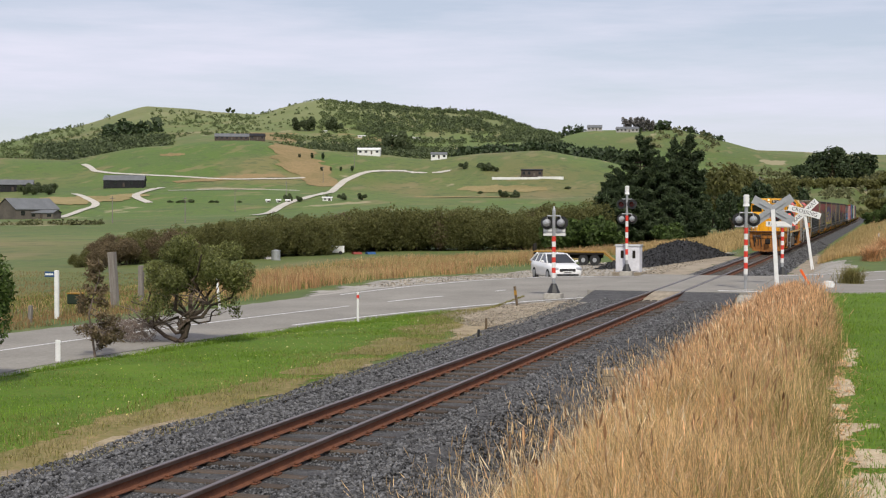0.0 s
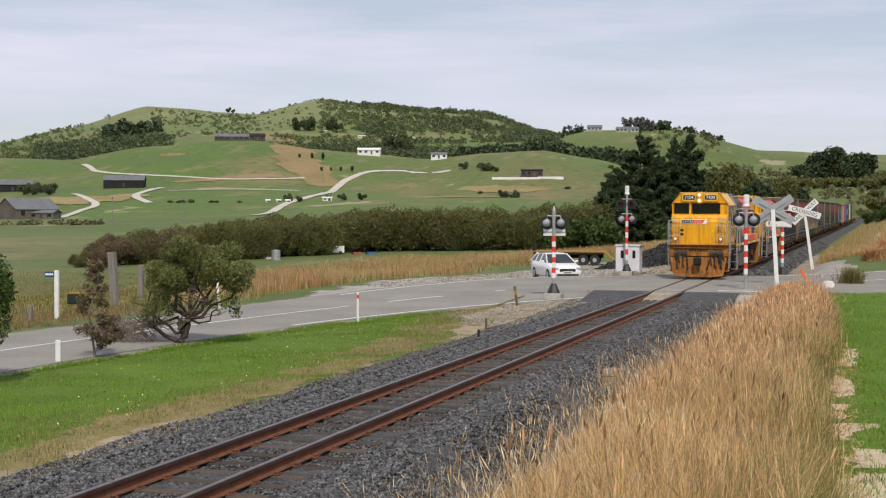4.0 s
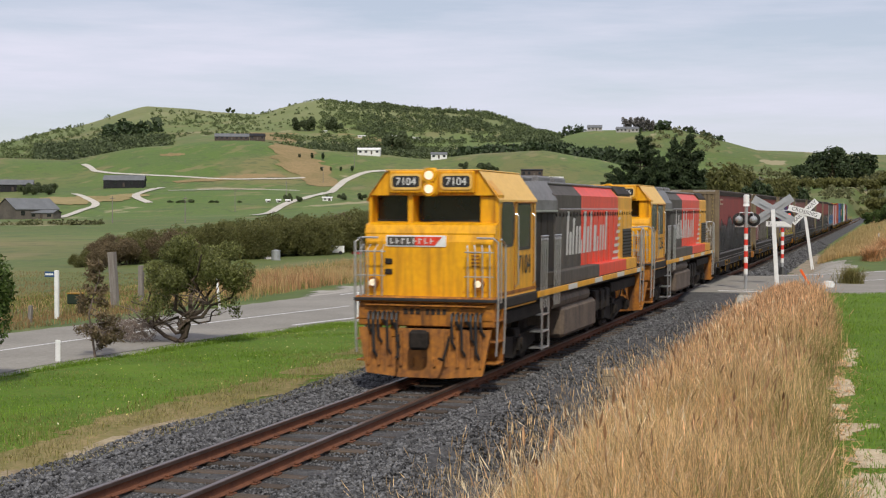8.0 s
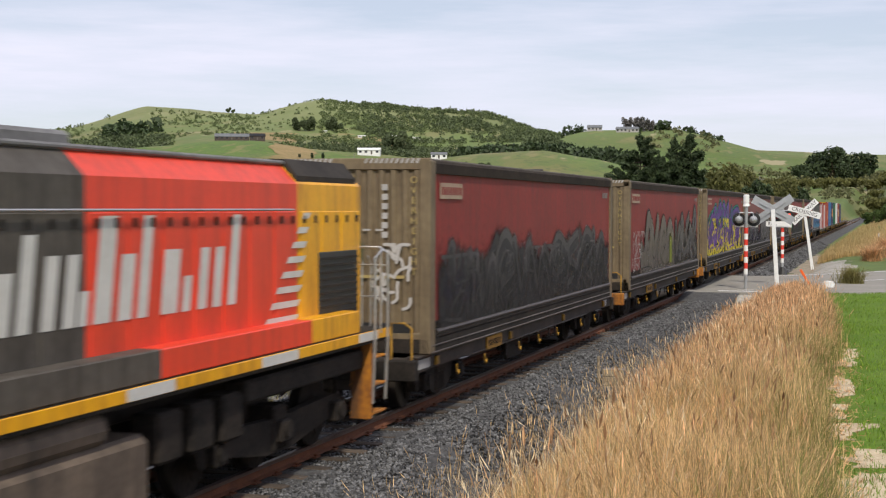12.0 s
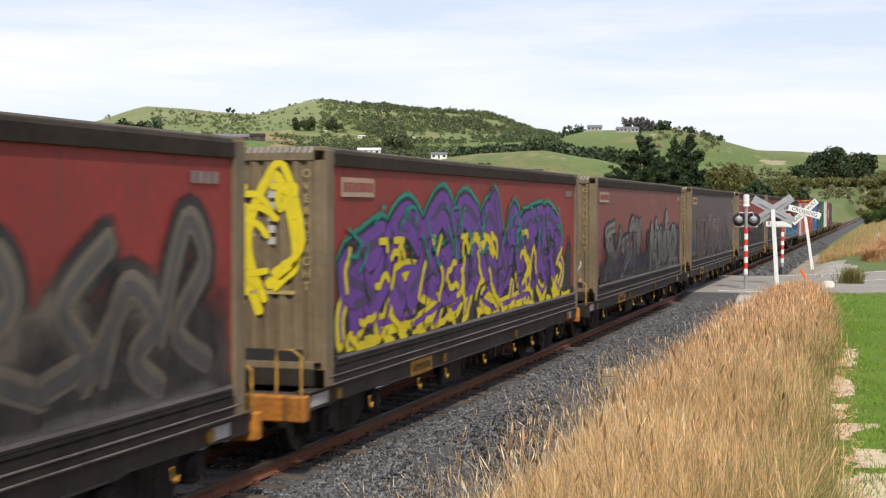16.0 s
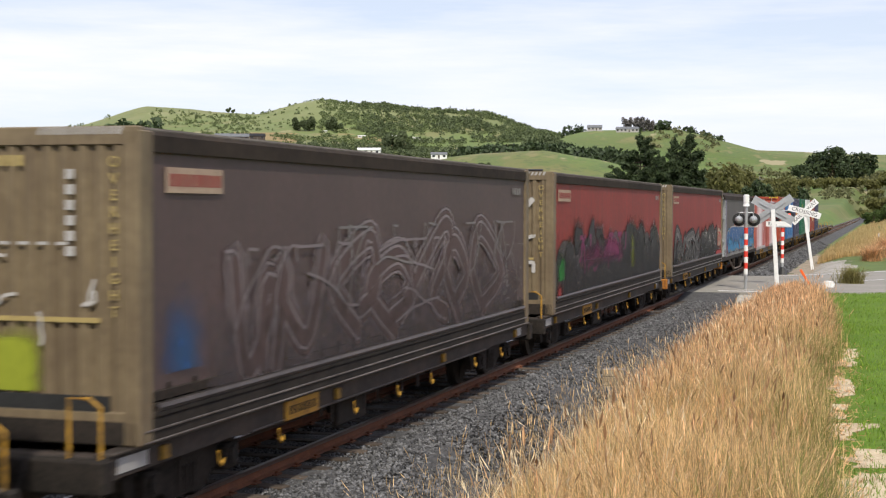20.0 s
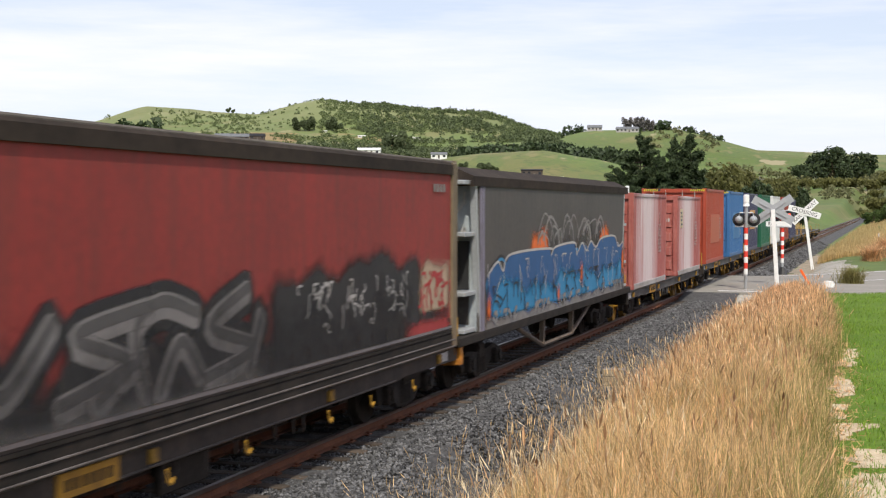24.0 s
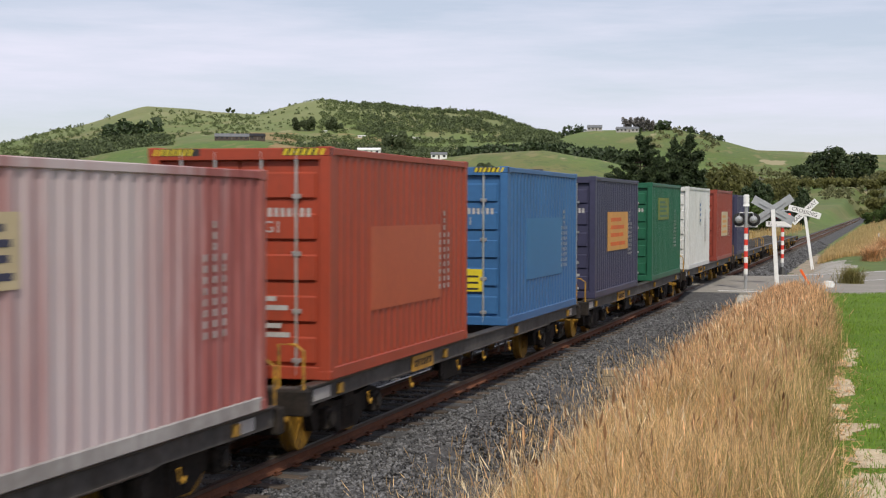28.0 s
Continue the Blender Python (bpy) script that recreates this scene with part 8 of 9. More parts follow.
def pine(x, y, h, w, seed, label):
    rng, r2 = np.random.RandomState(seed), random.Random(seed)
    g = thing("pine_tree", label, "pine tree", pose(x, y, gz(x, y) - 0.2), "dark pines")
    s = Shape()
    s.tube([(0, 0, 0), (0.1, 0.05, h * 0.4), (0, 0, h * 0.97)], [0.28, 0.2, 0.03], 8)
    pts = []
    z = h * 0.05
    while z < h * 0.95:
        f = 1 - z / h
        reach = w * (f ** 0.75) * (0.45 + 0.55 * min(1, z / (0.15 * h))) * r2.uniform(0.7, 1.15)
        for k in range(7 if f > 0.25 else 4):
            a = r2.uniform(0, 6.28)
            ln = max(0.35, reach * r2.uniform(0.5, 1.15))
            tip = Vector((math.cos(a) * ln, math.sin(a) * ln, z + ln * r2.uniform(0.15, 0.55)))
            s.tube([(0, 0, z), tip * 0.5 + Vector((0, 0, z * 0.5 - 0.08 * ln)), tip], [0.07, 0.05, 0.02], 4, False)
            m = int(40 + 80 * ln)
            t = rng.uniform(0.3, 1.08, m) ** 0.7
            c = np.array([[0, 0, z]]) * (1 - t)[:, None] + np.array([tip]) * t[:, None]
            pts.append(c + rng.normal(size=(m, 3)) * np.array([0.15, 0.15, 0.13]) * (0.6 + 0.14 * ln))
        z += h * 0.034
    pts.append(np.stack([rng.normal(0, 0.1, 90), rng.normal(0, 0.1, 90), rng.uniform(h * 0.86, h * 1.03, 90)], -1))
    part("trunk", s, M["bark"], g)
    ob = new("crown", leaf_mesh("crown", np.concatenate(pts), 0.15, M["leaf_dark"], rng, 5.0))
    ob.parent = g


pine(-26.4, 211, 16.6, 7.0, 61, "tall dark pine with a pointed top")
pine(-21.5, 212, 15.6, 5.6, 62, "dark pine standing among others")
pine(-19.4, 212.5, 16.4, 4.4, 63, "dark pine with a slim crown")
pine(-30.0, 208, 10.0, 4.8, 64, "lower spreading dark pine")
pine(-23.6, 210, 13.2, 6.2, 65, "broad dark pine among others")
pine(-27.8, 208, 8.5, 5.6, 66, "low wide dark pine at the front")
pine(-21.0, 207, 8.0, 5.2, 67, "low bushy dark pine at the front")
pr = bush_proto("broad_tree", "olive-green broad tree beyond the track", "tree", 11.5, 6.0, 3600, 0.55, M["leaf_hedge"], 70, "trees beyond the track")
place_copies(pr, [(-22, 292, 0.95), (-17, 300, 1.05), (-11.5, 285, 0.9), (-26, 300, 0.8)], rn)
pr = bush_proto("broad_tree", "dark green broad tree beyond the track", "tree", 11.0, 5.0, 3600, 0.5, M["leaf_dark"], 71, "trees beyond the track")
place_copies(pr, [(-14.5, 262, 0.95), (-19, 270, 0.75), (-9.5, 300, 0.7), (-6.8, 265, 0.55), (-24, 262, 0.6)], rn)
pr = bush_proto("far_tree", "tall dark green far-off tree in a grove", "tree", 15, 8.0, 1500, 1.1, M["leaf_dark"], 72, "far grove")
place_copies(pr, [(-40 + 5.2 * i + 2 * math.sin(i * 2.3), 890 + 22 * ((i * 7) % 5), (0.75, 1.15, 0.9, 1.35, 1.0, 0.8, 1.2)[i % 7]) for i in range(8)], rn)
pr = bush_proto("far_shrub", "olive far-off shrub on a slope", "shrub", 6, 6.0, 1000, 0.8, M["leaf_hedge"], 73, "far slope shrubs")
place_copies(pr, [(-62 + 5.5 * i, 770 + 16 * ((i * 5) % 4), 0.9 + 0.3 * ((i * 7) % 3)) for i in range(15)] + [(4 + 3 * i, 420 + 10 * i, 0.8) for i in range(3)], rn)
pr = bush_proto("green_bush", "round green bush near the track's far end", "shrub", 2.6, 2.2, 1500, 0.22, M["leaf_green"], 74, "trackside bushes")
place_copies(pr, [(6.5, 250, 1.0), (9.0, 246, 1.1), (5.0, 300, 0.9)], rn)


SHRUB_AT = (-10.4, 31.0)


def shrub_tree():
    """The wind-shaped small tree on the verge."""
    rng, r2 = np.random.RandomState(81), random.Random(81)
    x, y = -10.25, 34.9
    g = thing("small_tree", "small wind-shaped roadside tree with dense olive crown", "tree", pose(x, y, gz(x, y)))
    s = Shape()
    base = limb(s, (0, 0, -0.15), (0.32, 0.1, 0.72), 0.11, 0.08, r2)
    tips = []
    for tip in ((1.3, 0.2, 1.9), (0.9, -0.4, 2.4), (0.3, 0.4, 2.4), (1.7, 0.0, 1.6), (-0.4, -0.2, 2.1)):
        limb(s, (0.32, 0.1, 0.7), tip, 0.06, 0.02, r2)
        tips.append(tip)
    limb(s, (0, 0, 0.1), (-0.9, 0.1, 0.55), 0.07, 0.04, r2)
    limb(s, (-0.9, 0.1, 0.55), (-1.0, 0.2, 1.5), 0.04, 0.015, r2)
    for tip in ((-1.5, 0.1, 0.75), (-1.2, -0.3, 1.15), (1.0, 0.3, 0.95), (0.1, -0.3, 1.5), (0.7, 0.2, 1.8)):
        limb(s, (0.15, 0.05, 0.35), tip, 0.05, 0.012, r2, 6, 0.16)
    part("trunk", s, M["bark"], g, "twisted dark brown trunk")
    s = Shape()
    for i in range(70):
        a = Vector(r2.choice([(0.3, 0.1, 0.7), (-0.6, 0.1, 0.5), (-0.9, 0.1, 0.6), (0.9, 0, 1.1)]))
        b2 = a + Vector((r2.uniform(-1.3, 1.0), r2.uniform(-0.6, 0.6), r2.uniform(-0.2, 1.0)))
        limb(s, a, b2, 0.016, 0.005, r2, 3)
    part("branches", s, M["twig"], g, "bare grey branches below the crown")
    s = Shape()
    for i in range(420):
        a = Vector((r2.uniform(-2.3, -0.7), r2.uniform(-0.5, 0.4), r2.uniform(0.0, 0.5)))
        b2 = a + Vector((r2.uniform(-0.7, 0.3), r2.uniform(-0.3, 0.3), r2.uniform(-0.05, 0.45)))
        s.tube([a, (a + b2) / 2 + Vector((0, 0, 0.05)), b2], [0.008, 0.006, 0.003], 4, False)
    tagged(part("dead_twigs", s, M["twig"], g, "tangle of dead twigs near the ground"), kind="stuff")
    blobs = []
    for i in range(46):
        a, q = r2.uniform(0, 6.28), r2.random() ** 0.5
        k = r2.uniform(0.2, 0.4)
        cx, cy2 = 0.45 + 1.4 * q * math.cos(a), 0.8 * q * math.sin(a)
        top = 3.1 - 0.8 * ((cx - 0.55) / 1.5) ** 2
        blobs.append((cx, cy2, r2.uniform(1.45 + 0.15 * abs(cx - 0.3), max(1.75, top - k)), k, k, k * 0.8))
    for i in range(22):
        a = r2.uniform(0, 6.28)
        k = r2.uniform(0.1, 0.2)
        cx = r2.choice((-1, -1, 1)) * r2.uniform(0.5, 1.3) + 0.45
        blobs.append((cx, 0.6 * math.sin(a), r2.uniform(0.75, 1.3), k, k, k * 1.3))
    ob = new("crown", leaf_mesh("crown", in_blobs(blobs, 27000, rng, 0.3), 0.038, M["leaf_olive"], rng, 1.9))
    ob.parent = g
    ob["label"] = "dense olive-green leaves"
    # feathery shrub beside it
    x, y = SHRUB_AT
    g = thing("feathery_shrub", "thin feathery olive shrub by the roadside", "shrub", pose(x, y, gz(x, y)) @ Matrix.Diagonal((1.3, 1.3, 1.4, 1)))
    s = Shape()
    limb(s, (0, 0, -0.1), (0.05, 0, 1.7), 0.025, 0.006, r2)
    pts = []
    for i in range(34):
        z = r2.uniform(0.12, 1.75)
        a, ln = r2.uniform(0, 6.28), (1.95 - z) * 0.32
        tip = Vector((math.cos(a) * ln, math.sin(a) * ln * 0.6, z + 0.3 * ln))
        s.tube([(0, 0, z), tip], [0.012, 0.004], 4, False)
        t = rng.uniform(0.2, 1.0, 70) ** 0.8
        pts.append(np.array([[0, 0, z]]) * (1 - t)[:, None] + np.array([tip]) * t[:, None] + rng.normal(size=(70, 3)) * 0.035)
    tagged(part("stem_tangle", s, M["twig"], g), kind="stuff")
    ob = new("foliage", leaf_mesh("foliage", np.concatenate(pts), 0.03, M["leaf_brown"], rng, 3.2))
    ob.parent = g
    # tree at the picture's edge, its trunk out of view
    x, y = -10.12, 25.2
    g = thing("verge_tree", "leafy dark green tree on the verge", "tree", pose(x, y, gz(x, y)))
    s = Shape()
    limb(s, (0, 0, -0.2), (0.1, 0, 1.6), 0.14, 0.08, r2)
    limb(s, (0.1, 0, 1.2), (0.7, 0.1, 1.9), 0.05, 0.02, r2)
    part("trunk", s, M["bark"], g)
    blobs = [(0.1, 0, 2.1, 0.95, 0.9, 0.8), (0.6, 0.1, 1.9, 0.5, 0.6, 0.55), (0.55, 0.1, 1.35, 0.5, 0.5, 0.5), (-0.5, 0.2, 1.8, 0.9, 0.9, 0.8)]
    ob = new("crown", leaf_mesh("crown", in_blobs(blobs, 14000, rng), 0.052, M["leaf_green"], rng, 1.7))
    ob.parent = g


shrub_tree()


# ---- far scrub and woods ----
def scatter(name, zones, seed, material, label, quads=30, leaf=0.32):
    """Clumps over stretches of hillside; zones: bearings, distances, number, height."""
    rng = np.random.RandomState(seed)
    pts, sizes = [], []
    for b0, b1, r0, r1, n, h in zones:
        b = np.radians(rng.uniform(b0, b1, n))
        r = rng.uniform(r0, r1, n)
        x, y = EYE[0] + r * np.sin(b), r * np.cos(b)
        keep = wobble(x, y, 0.018) + 0.6 * wobble(x, y, 0.05) + rng.normal(0, 0.45, n) > -0.25
        x, y = x[keep], y[keep]
        z = ground_height(x, y)
        hh = h * rng.uniform(0.5, 1.3, len(x))
        for i in range(len(x)):
            d = rng.normal(size=(quads, 3))
            d /= np.linalg.norm(d, axis=1)[:, None]
            d[:, 2] = np.abs(d[:, 2])
            q = rng.uniform(0.6, 1.0, quads)[:, None]
            pts.append(np.array([x[i], y[i], z[i] - 0.1 * hh[i]]) + d * q * hh[i] * np.array([0.62, 0.62, 0.95]))
            sizes.append(np.full(quads, hh[i] * leaf))
    pts, sizes = np.concatenate(pts), np.concatenate(sizes)
    v, f = leaves(pts, sizes, rng, 1.3, 0.55)
    return tagged(new(name, raw_mesh(name, v, f, material)), label, "scrub", kind="stuff")


def deg(px):
    return -33.64 + px * 0.021454


scatter("hill_scrub", [(deg(0), deg(300), 1090, 1400, 700, 4.2), (deg(0), deg(200), 1500, 1880, 260, 4.0), (deg(255), deg(440), 1400, 1780, 520, 3.2), (deg(560), deg(1000), 1430, 1900, 2600, 4.2), (deg(500), deg(790), 1850, 1905, 120, 2.6), (deg(470), deg(820), 1120, 1420, 420, 4.5), (deg(440), deg(620), 1500, 1850, 130, 3.5)], 91, M["leaf_far"], "dark green scrub over the hillsides")
scatter("hill_woods", [(deg(60), deg(290), 1090, 1340, 1000, 6.0), (deg(520), deg(800), 1130, 1250, 520, 5.5), (deg(630), deg(980), 1440, 1890, 1700, 5.5), (deg(930), deg(1000), 1200, 1300, 60, 6.0)], 94, M["leaf_wood"], "dark bush covering the steeper slopes", 26, 0.3)
scatter("slope_scrub", [(deg(1150), deg(1290), 1200, 1340, 70, 4.0), (deg(1260), deg(1568), 640, 1150, 700, 4.0), (deg(0), deg(190), 425, 440, 60, 1.6), (deg(20), deg(160), 1000, 1100, 60, 4.0)], 92, M["leaf_far2"], "olive scrub and bushes on the far slopes")
scatter("pine_belt", [(deg(815), deg(1130), 1060, 1130, 900, 8.5), (deg(180), deg(275), 1450, 1560, 70, 13.0), (deg(990), deg(1035), 1330, 1370, 14, 8.0), (deg(1165), deg(1190), 1330, 1370, 12, 9.0), (deg(1215), deg(1290), 1310, 1340, 30, 5.0)], 93, M["leaf_dark"], "dark belt of pines across the hill")
pr = bush_proto("far_tree", "single dark round tree on the hillside", "tree", 12, 8.0, 900, 1.3, M["leaf_wood"], 95, "single hill trees")
place_copies(pr, [(-566, 1389, 1.3), (-555, 1393, 1.2), (-541, 1417, 1.1), (-533, 1410, 0.9), (-375, 1132, 1.3), (-368, 1128, 1.1), (-779, 1676, 0.55), (-765, 1660, 0.45), (-221, 797, 0.42), (-205, 790, 0.42), (-200, 788, 0.3), (-238, 583, 0.3), (-234, 585, 0.24), (-226, 600, 0.26), (-222, 606, 0.3), (-215, 612, 0.26), (-366, 588, 0.5), (-372, 590, 0.5), (-357, 585, 0.45), (-172, 695, 0.4), (-166, 698, 0.3)], rn)
pr = bush_proto("young_tree", "slim young tree in the paddock", "tree", 5, 1.6, 260, 0.6, M["leaf_dark"], 96, "paddock trees")
place_copies(pr, [(-288, 748, 0.6), (-284, 752, 0.5), (-280, 757, 0.5), (-275, 761, 0.65), (-314, 780, 0.6), (-308, 784, 0.7), (-302, 786, 0.85)], rn)
pr = bush_proto("paddock_shrub", "low dark shrub in a paddock row", "shrub", 1.7, 2.0, 260, 0.45, M["leaf_wood"], 98, "paddock shrubs")
place_copies(pr, [(-282.6, 561, 0.7), (-279.5, 561.6, 0.9), (-277, 562, 0.8), (-274, 563, 0.9), (-266, 565.3, 0.9), (-263.5, 566, 0.7), (-254, 568.5, 0.6), (-188.6, 714.4, 0.9), (-171, 695, 1.5), (-167, 696, 1.2), (-212, 798, 1.6), (-206, 790, 2.0), (-150, 744, 1.0), (-144, 835, 1.4), (-140, 838, 1.1)], rn)
pr = bush_proto("shed_hedge", "dense dark hedge bush beside the sheds", "shrub", 4.4, 4.2, 900, 0.5, M["leaf_wood"], 99, "shed hedge")
place_copies(pr, [(-380, 610, 0.9), (-374, 606, 1.0), (-368, 602, 1.0), (-362, 598, 0.9)], rn)
# gum trees on the right-hand hilltop
pr = bush_proto("gum_tree", "tall open gum tree on the hilltop", "tree", 14, 6.0, 420, 1.4, M["leaf_grey"], 97, "hilltop gums")
place_copies(pr, [(-214, 1300, 1.0), (-206, 1303, 1.2), (-200, 1299, 1.15), (-194, 1302, 0.9)], rn)


# ---- far buildings and farm tracks ----
M["barn_black"] = shade("barn_black", (0.018, 0.018, 0.02), (0.03, 0.03, 0.032), 0.6, scale=0.3, grain=3, spec=0.1)
M["barn_wood"] = shade("barn_wood", (0.16, 0.14, 0.12), (0.09, 0.08, 0.07), 0.85, scale=0.3, grain=3, spec=0.1)
M["barn_roof"] = shade("barn_roof", (0.17, 0.18, 0.19), (0.12, 0.125, 0.13), 0.6, scale=0.3, grain=3, spec=0.1)
M["house_white"] = shade("house_white", (0.75, 0.75, 0.73), (0.6, 0.6, 0.58), 0.7, scale=0.3, grain=3)
M["house_pale"] = shade("house_pale", (0.38, 0.365, 0.345), (0.26, 0.25, 0.235), 0.7, scale=0.3, grain=3)
M["house_brown"] = shade("house_brown", (0.09, 0.07, 0.06), (0.06, 0.05, 0.045), 0.7, scale=0.3, grain=3, spec=0.1)
M["lane"] = shade("lane", (0.55, 0.52, 0.46), (0.42, 0.39, 0.33), 0.95, scale=0.2, grain=2)


def house(name, x, y, w, d, h, rise, yaw, wall, roof, label, category="house", windows=4, lift=0.0):
    g = thing(name, label, category, pose(x, y, gz(x, y) + lift, 0, 0, yaw))
    s = Shape()
    s.prism([(-d / 2, -1.5), (d / 2, -1.5), (d / 2, h), (0, h + rise), (-d / 2, h)], "x", -w / 2, w / 2)
    part("wall", s, M[wall], g)
    for sy in (-1, 1):
        s = Shape()
        e = 0.35
        s.add([(-w / 2 - e, sy * (d / 2 + e), h - e * rise / (d / 2) + 0.12), (w / 2 + e, sy * (d / 2 + e), h - e * rise / (d / 2) + 0.12), (w / 2 + e, 0, h + rise + 0.15), (-w / 2 - e, 0, h + rise + 0.15), (-w / 2 - e, sy * (d / 2 + e), h - e * rise / (d / 2) - 0.1), (w / 2 + e, sy * (d / 2 + e), h - e * rise / (d / 2) - 0.1)], [(0, 1, 2, 3), (4, 5, 1, 0)])
        part("roof", s, M[roof], g)
    for i in range(windows):
        xx = -w / 2 + (i + 0.5) * w / windows
        ww = min(1.6, w / windows * 0.5)
        s = Shape()
        if i == windows // 2:
            s.box((xx - 0.5, -d / 2 - 0.06, 0.0), (xx + 0.5, -d / 2 - 0.003, min(2.1, h * 0.8)), 0.0)
            part("door", s, M["house_brown"] if wall != "house_brown" else M["barn_wood"], g)
        else:
            s.box((xx - ww / 2, -d / 2 - 0.06, h * 0.35), (xx + ww / 2, -d / 2 - 0.003, h * 0.78), 0.0)
            part("window", s, M["glass_dark"], g)
    return g


house("barn", -286, 458, 17, 14, 3.6, 3.6, 62, "barn_wood", "barn_roof", "grey timber barn with pale roof panels", "barn", 3)
house("lean_to", -277.5, 456, 9, 6, 2.2, 0.8, 5, "barn_wood", "barn_roof", "low grey lean-to beside the barn", "shed", 3)
house("barn", -351, 645, 19.5, 10, 3.6, 2.2, 22, "barn_black", "barn_roof", "long black barn on the hillside", "barn", 5)
house("shed", -400, 620, 8, 8, 3.4, 2.2, 28, "barn_black", "barn_roof", "dark farm shed with grey roof", "shed", 2)
house("shed", -392, 622, 7, 7, 3.2, 2.0, 28, "barn_black", "barn_roof", "small dark farm shed with grey roof", "shed", 2)
house("ranch_house", -494, 1075, 27, 10, 2.6, 2.4, 22, "house_brown", "barn_roof", "long dark ranch house on the ridge", "house", 7, 0.4)
house("ranch_house", -475, 1082, 12, 9, 3.2, 2.0, 22, "house_brown", "barn_black", "dark wing of a house on the ridge", "house", 3, 0.3)
house("white_house", -291, 834, 13.5, 8, 2.7, 1.2, 14, "house_white", "house_white", "bright white house on the hill", "house", 4, 0.4)
house("grey_house", -251, 847, 9.5, 7, 2.6, 1.2, 16, "house_white", "barn_roof", "small grey-white cottage on the hill", "house", 3, 0.3)
house("dark_house", -176, 774, 11.5, 7, 3.6, 0.6, 12, "house_brown", "barn_black", "dark flat-roofed house behind a white wall", "house", 4)
house("hilltop_house", -243, 1299, 13, 8, 2.8, 2.2, 10, "house_pale", "barn_roof", "pale house on the hilltop", "house", 4)
house("hilltop_house", -212, 1291, 20, 8, 2.8, 1.8, 8, "house_pale", "barn_roof", "long pale hilltop building", "house", 6)
for x, y, w in ((-431, 1080, 4), (-537, 1387, 5), (-490, 1368, 8), (-468, 1407, 9), (-450, 1415, 9), (-240, 577, 1.6), (-236.5, 579, 1.6), (-244, 575, 1.4), (-226, 598, 4)):
    house("cottage", x, y, w, 2, 0.5 + 0.22 * w, 0.3, 20, "house_white", "house_white", "tiny white farm building", "building", 2)
for x, y, w in ((-183, 766.5, 13), (-165, 771, 7)):
    s = Shape()
    s.box((-w, -0.15, -1.0), (w, 0.15, 1.3), 0.05)
    ob = solid("garden_wall", s, M["house_white"], "long white garden wall before the dark house", "wall")
    ob.matrix_basis = pose(x, y, gz(x, y), 0, 0, 9)


def lane(pts, w, label):
    path = fine_path(pts, [(w / 2, 0.0)] * len(pts), 14)
    strip("farm_lane", path, lambda h: -h, lambda h: h, 0.3, M["lane"], label, "lane", drape=True)


lane([(-207, 478), (-230.5, 559), (-241, 609), (-248, 648), (-265, 716), (-268, 741), (-266, 764), (-251, 786)], 3.8, "pale gravel farm lane up the slope")
lane([(-425, 731), (-413, 718), (-397, 700), (-367, 686), (-340, 690), (-311, 697), (-288, 724)], 3.0, "pale gravel farm lane across the hill")
lane([(-290.5, 557), (-304, 572), (-313, 587), (-318, 604), (-332, 647)], 3.6, "curved pale lane to the black barn")
lane([(-279, 464.5), (-298, 513), (-307, 541), (-321, 561), (-347, 591)], 3.2, "curved pale lane to the sheds")
M["earth_far"] = shade("earth_far", (0.31, 0.22, 0.115), (0.19, 0.155, 0.07), 0.95, scale=0.05, grain=0.6, spec=0.1)
M["dry_far"] = shade("dry_far", (0.31, 0.25, 0.125), (0.21, 0.175, 0.075), 0.95, scale=0.04, grain=0.5, spec=0.1)


def field(pts, widths, mat_name, label):
    path = fine_path(pts, [(w / 2, 0.0) for w in widths], 12)
    for k in range(len(path)):
        path[k, 2] *= 1 + 0.2 * math.sin(k * 0.8) + 0.12 * math.sin(k * 2.1)
    strip("bare_field", path, lambda h: -h, lambda h: h, 0.25, M[mat_name], label, "field", drape=True)


field([(-585, 1345), (-530, 1230), (-470, 1105)], [55, 50, 36], "earth_far", "brown bare slope above the ranch house")
field([(-365, 880), (-321, 789), (-303, 757), (-266, 705)], [16, 24, 26, 14], "earth_far", "orange-brown dry slope beside the lane")
field([(-338, 672), (-324, 690), (-312, 706), (-299, 722)], [6, 9, 12, 8], "earth_far", "bare earthworks along the lane")
field([(-352, 528), (-338, 545), (-322, 566), (-312, 590)], [26, 34, 30, 12], "dry_far", "dry straw-coloured paddock by the barn")
field([(-313, 617), (-303, 627), (-290, 648), (-270, 673)], [3.5, 4, 4.5, 3], "lane", "pale terrace track below the black barn")
field([(-450, 1240), (-425, 1245), (-400, 1262)], [24, 40, 22], "earth_far", "brown clearing in the bush")
field([(-205, 735), (-185, 733), (-160, 740)], [10, 26, 12], "dry_far", "dry yellowish patch of pasture")
field([(-215, 690), (-190, 690), (-165, 700)], [6, 14, 8], "dry_far", "dry yellowish patch of pasture")
field([(-252, 783), (-246, 784), (-240, 788)], [3, 5, 2.5], "lane", "pale eroded bank in the pasture")
field([(-237, 788), (-232, 790), (-228, 795)], [3, 6, 2.5], "lane", "pale eroded bank in the pasture")
field([(-40, 880), (-10, 890), (20, 900)], [50, 70, 60], "dry_far", "dry yellowish pasture beyond the track")
field([(-386, 748), (-380, 752), (-374, 755)], [5, 9, 4], "earth_far", "bare scar on the green hill")
field([(-520, 1395), (-480, 1368), (-440, 1350)], [14, 30, 14], "dry_far", "dry clearing round the hill cottages")
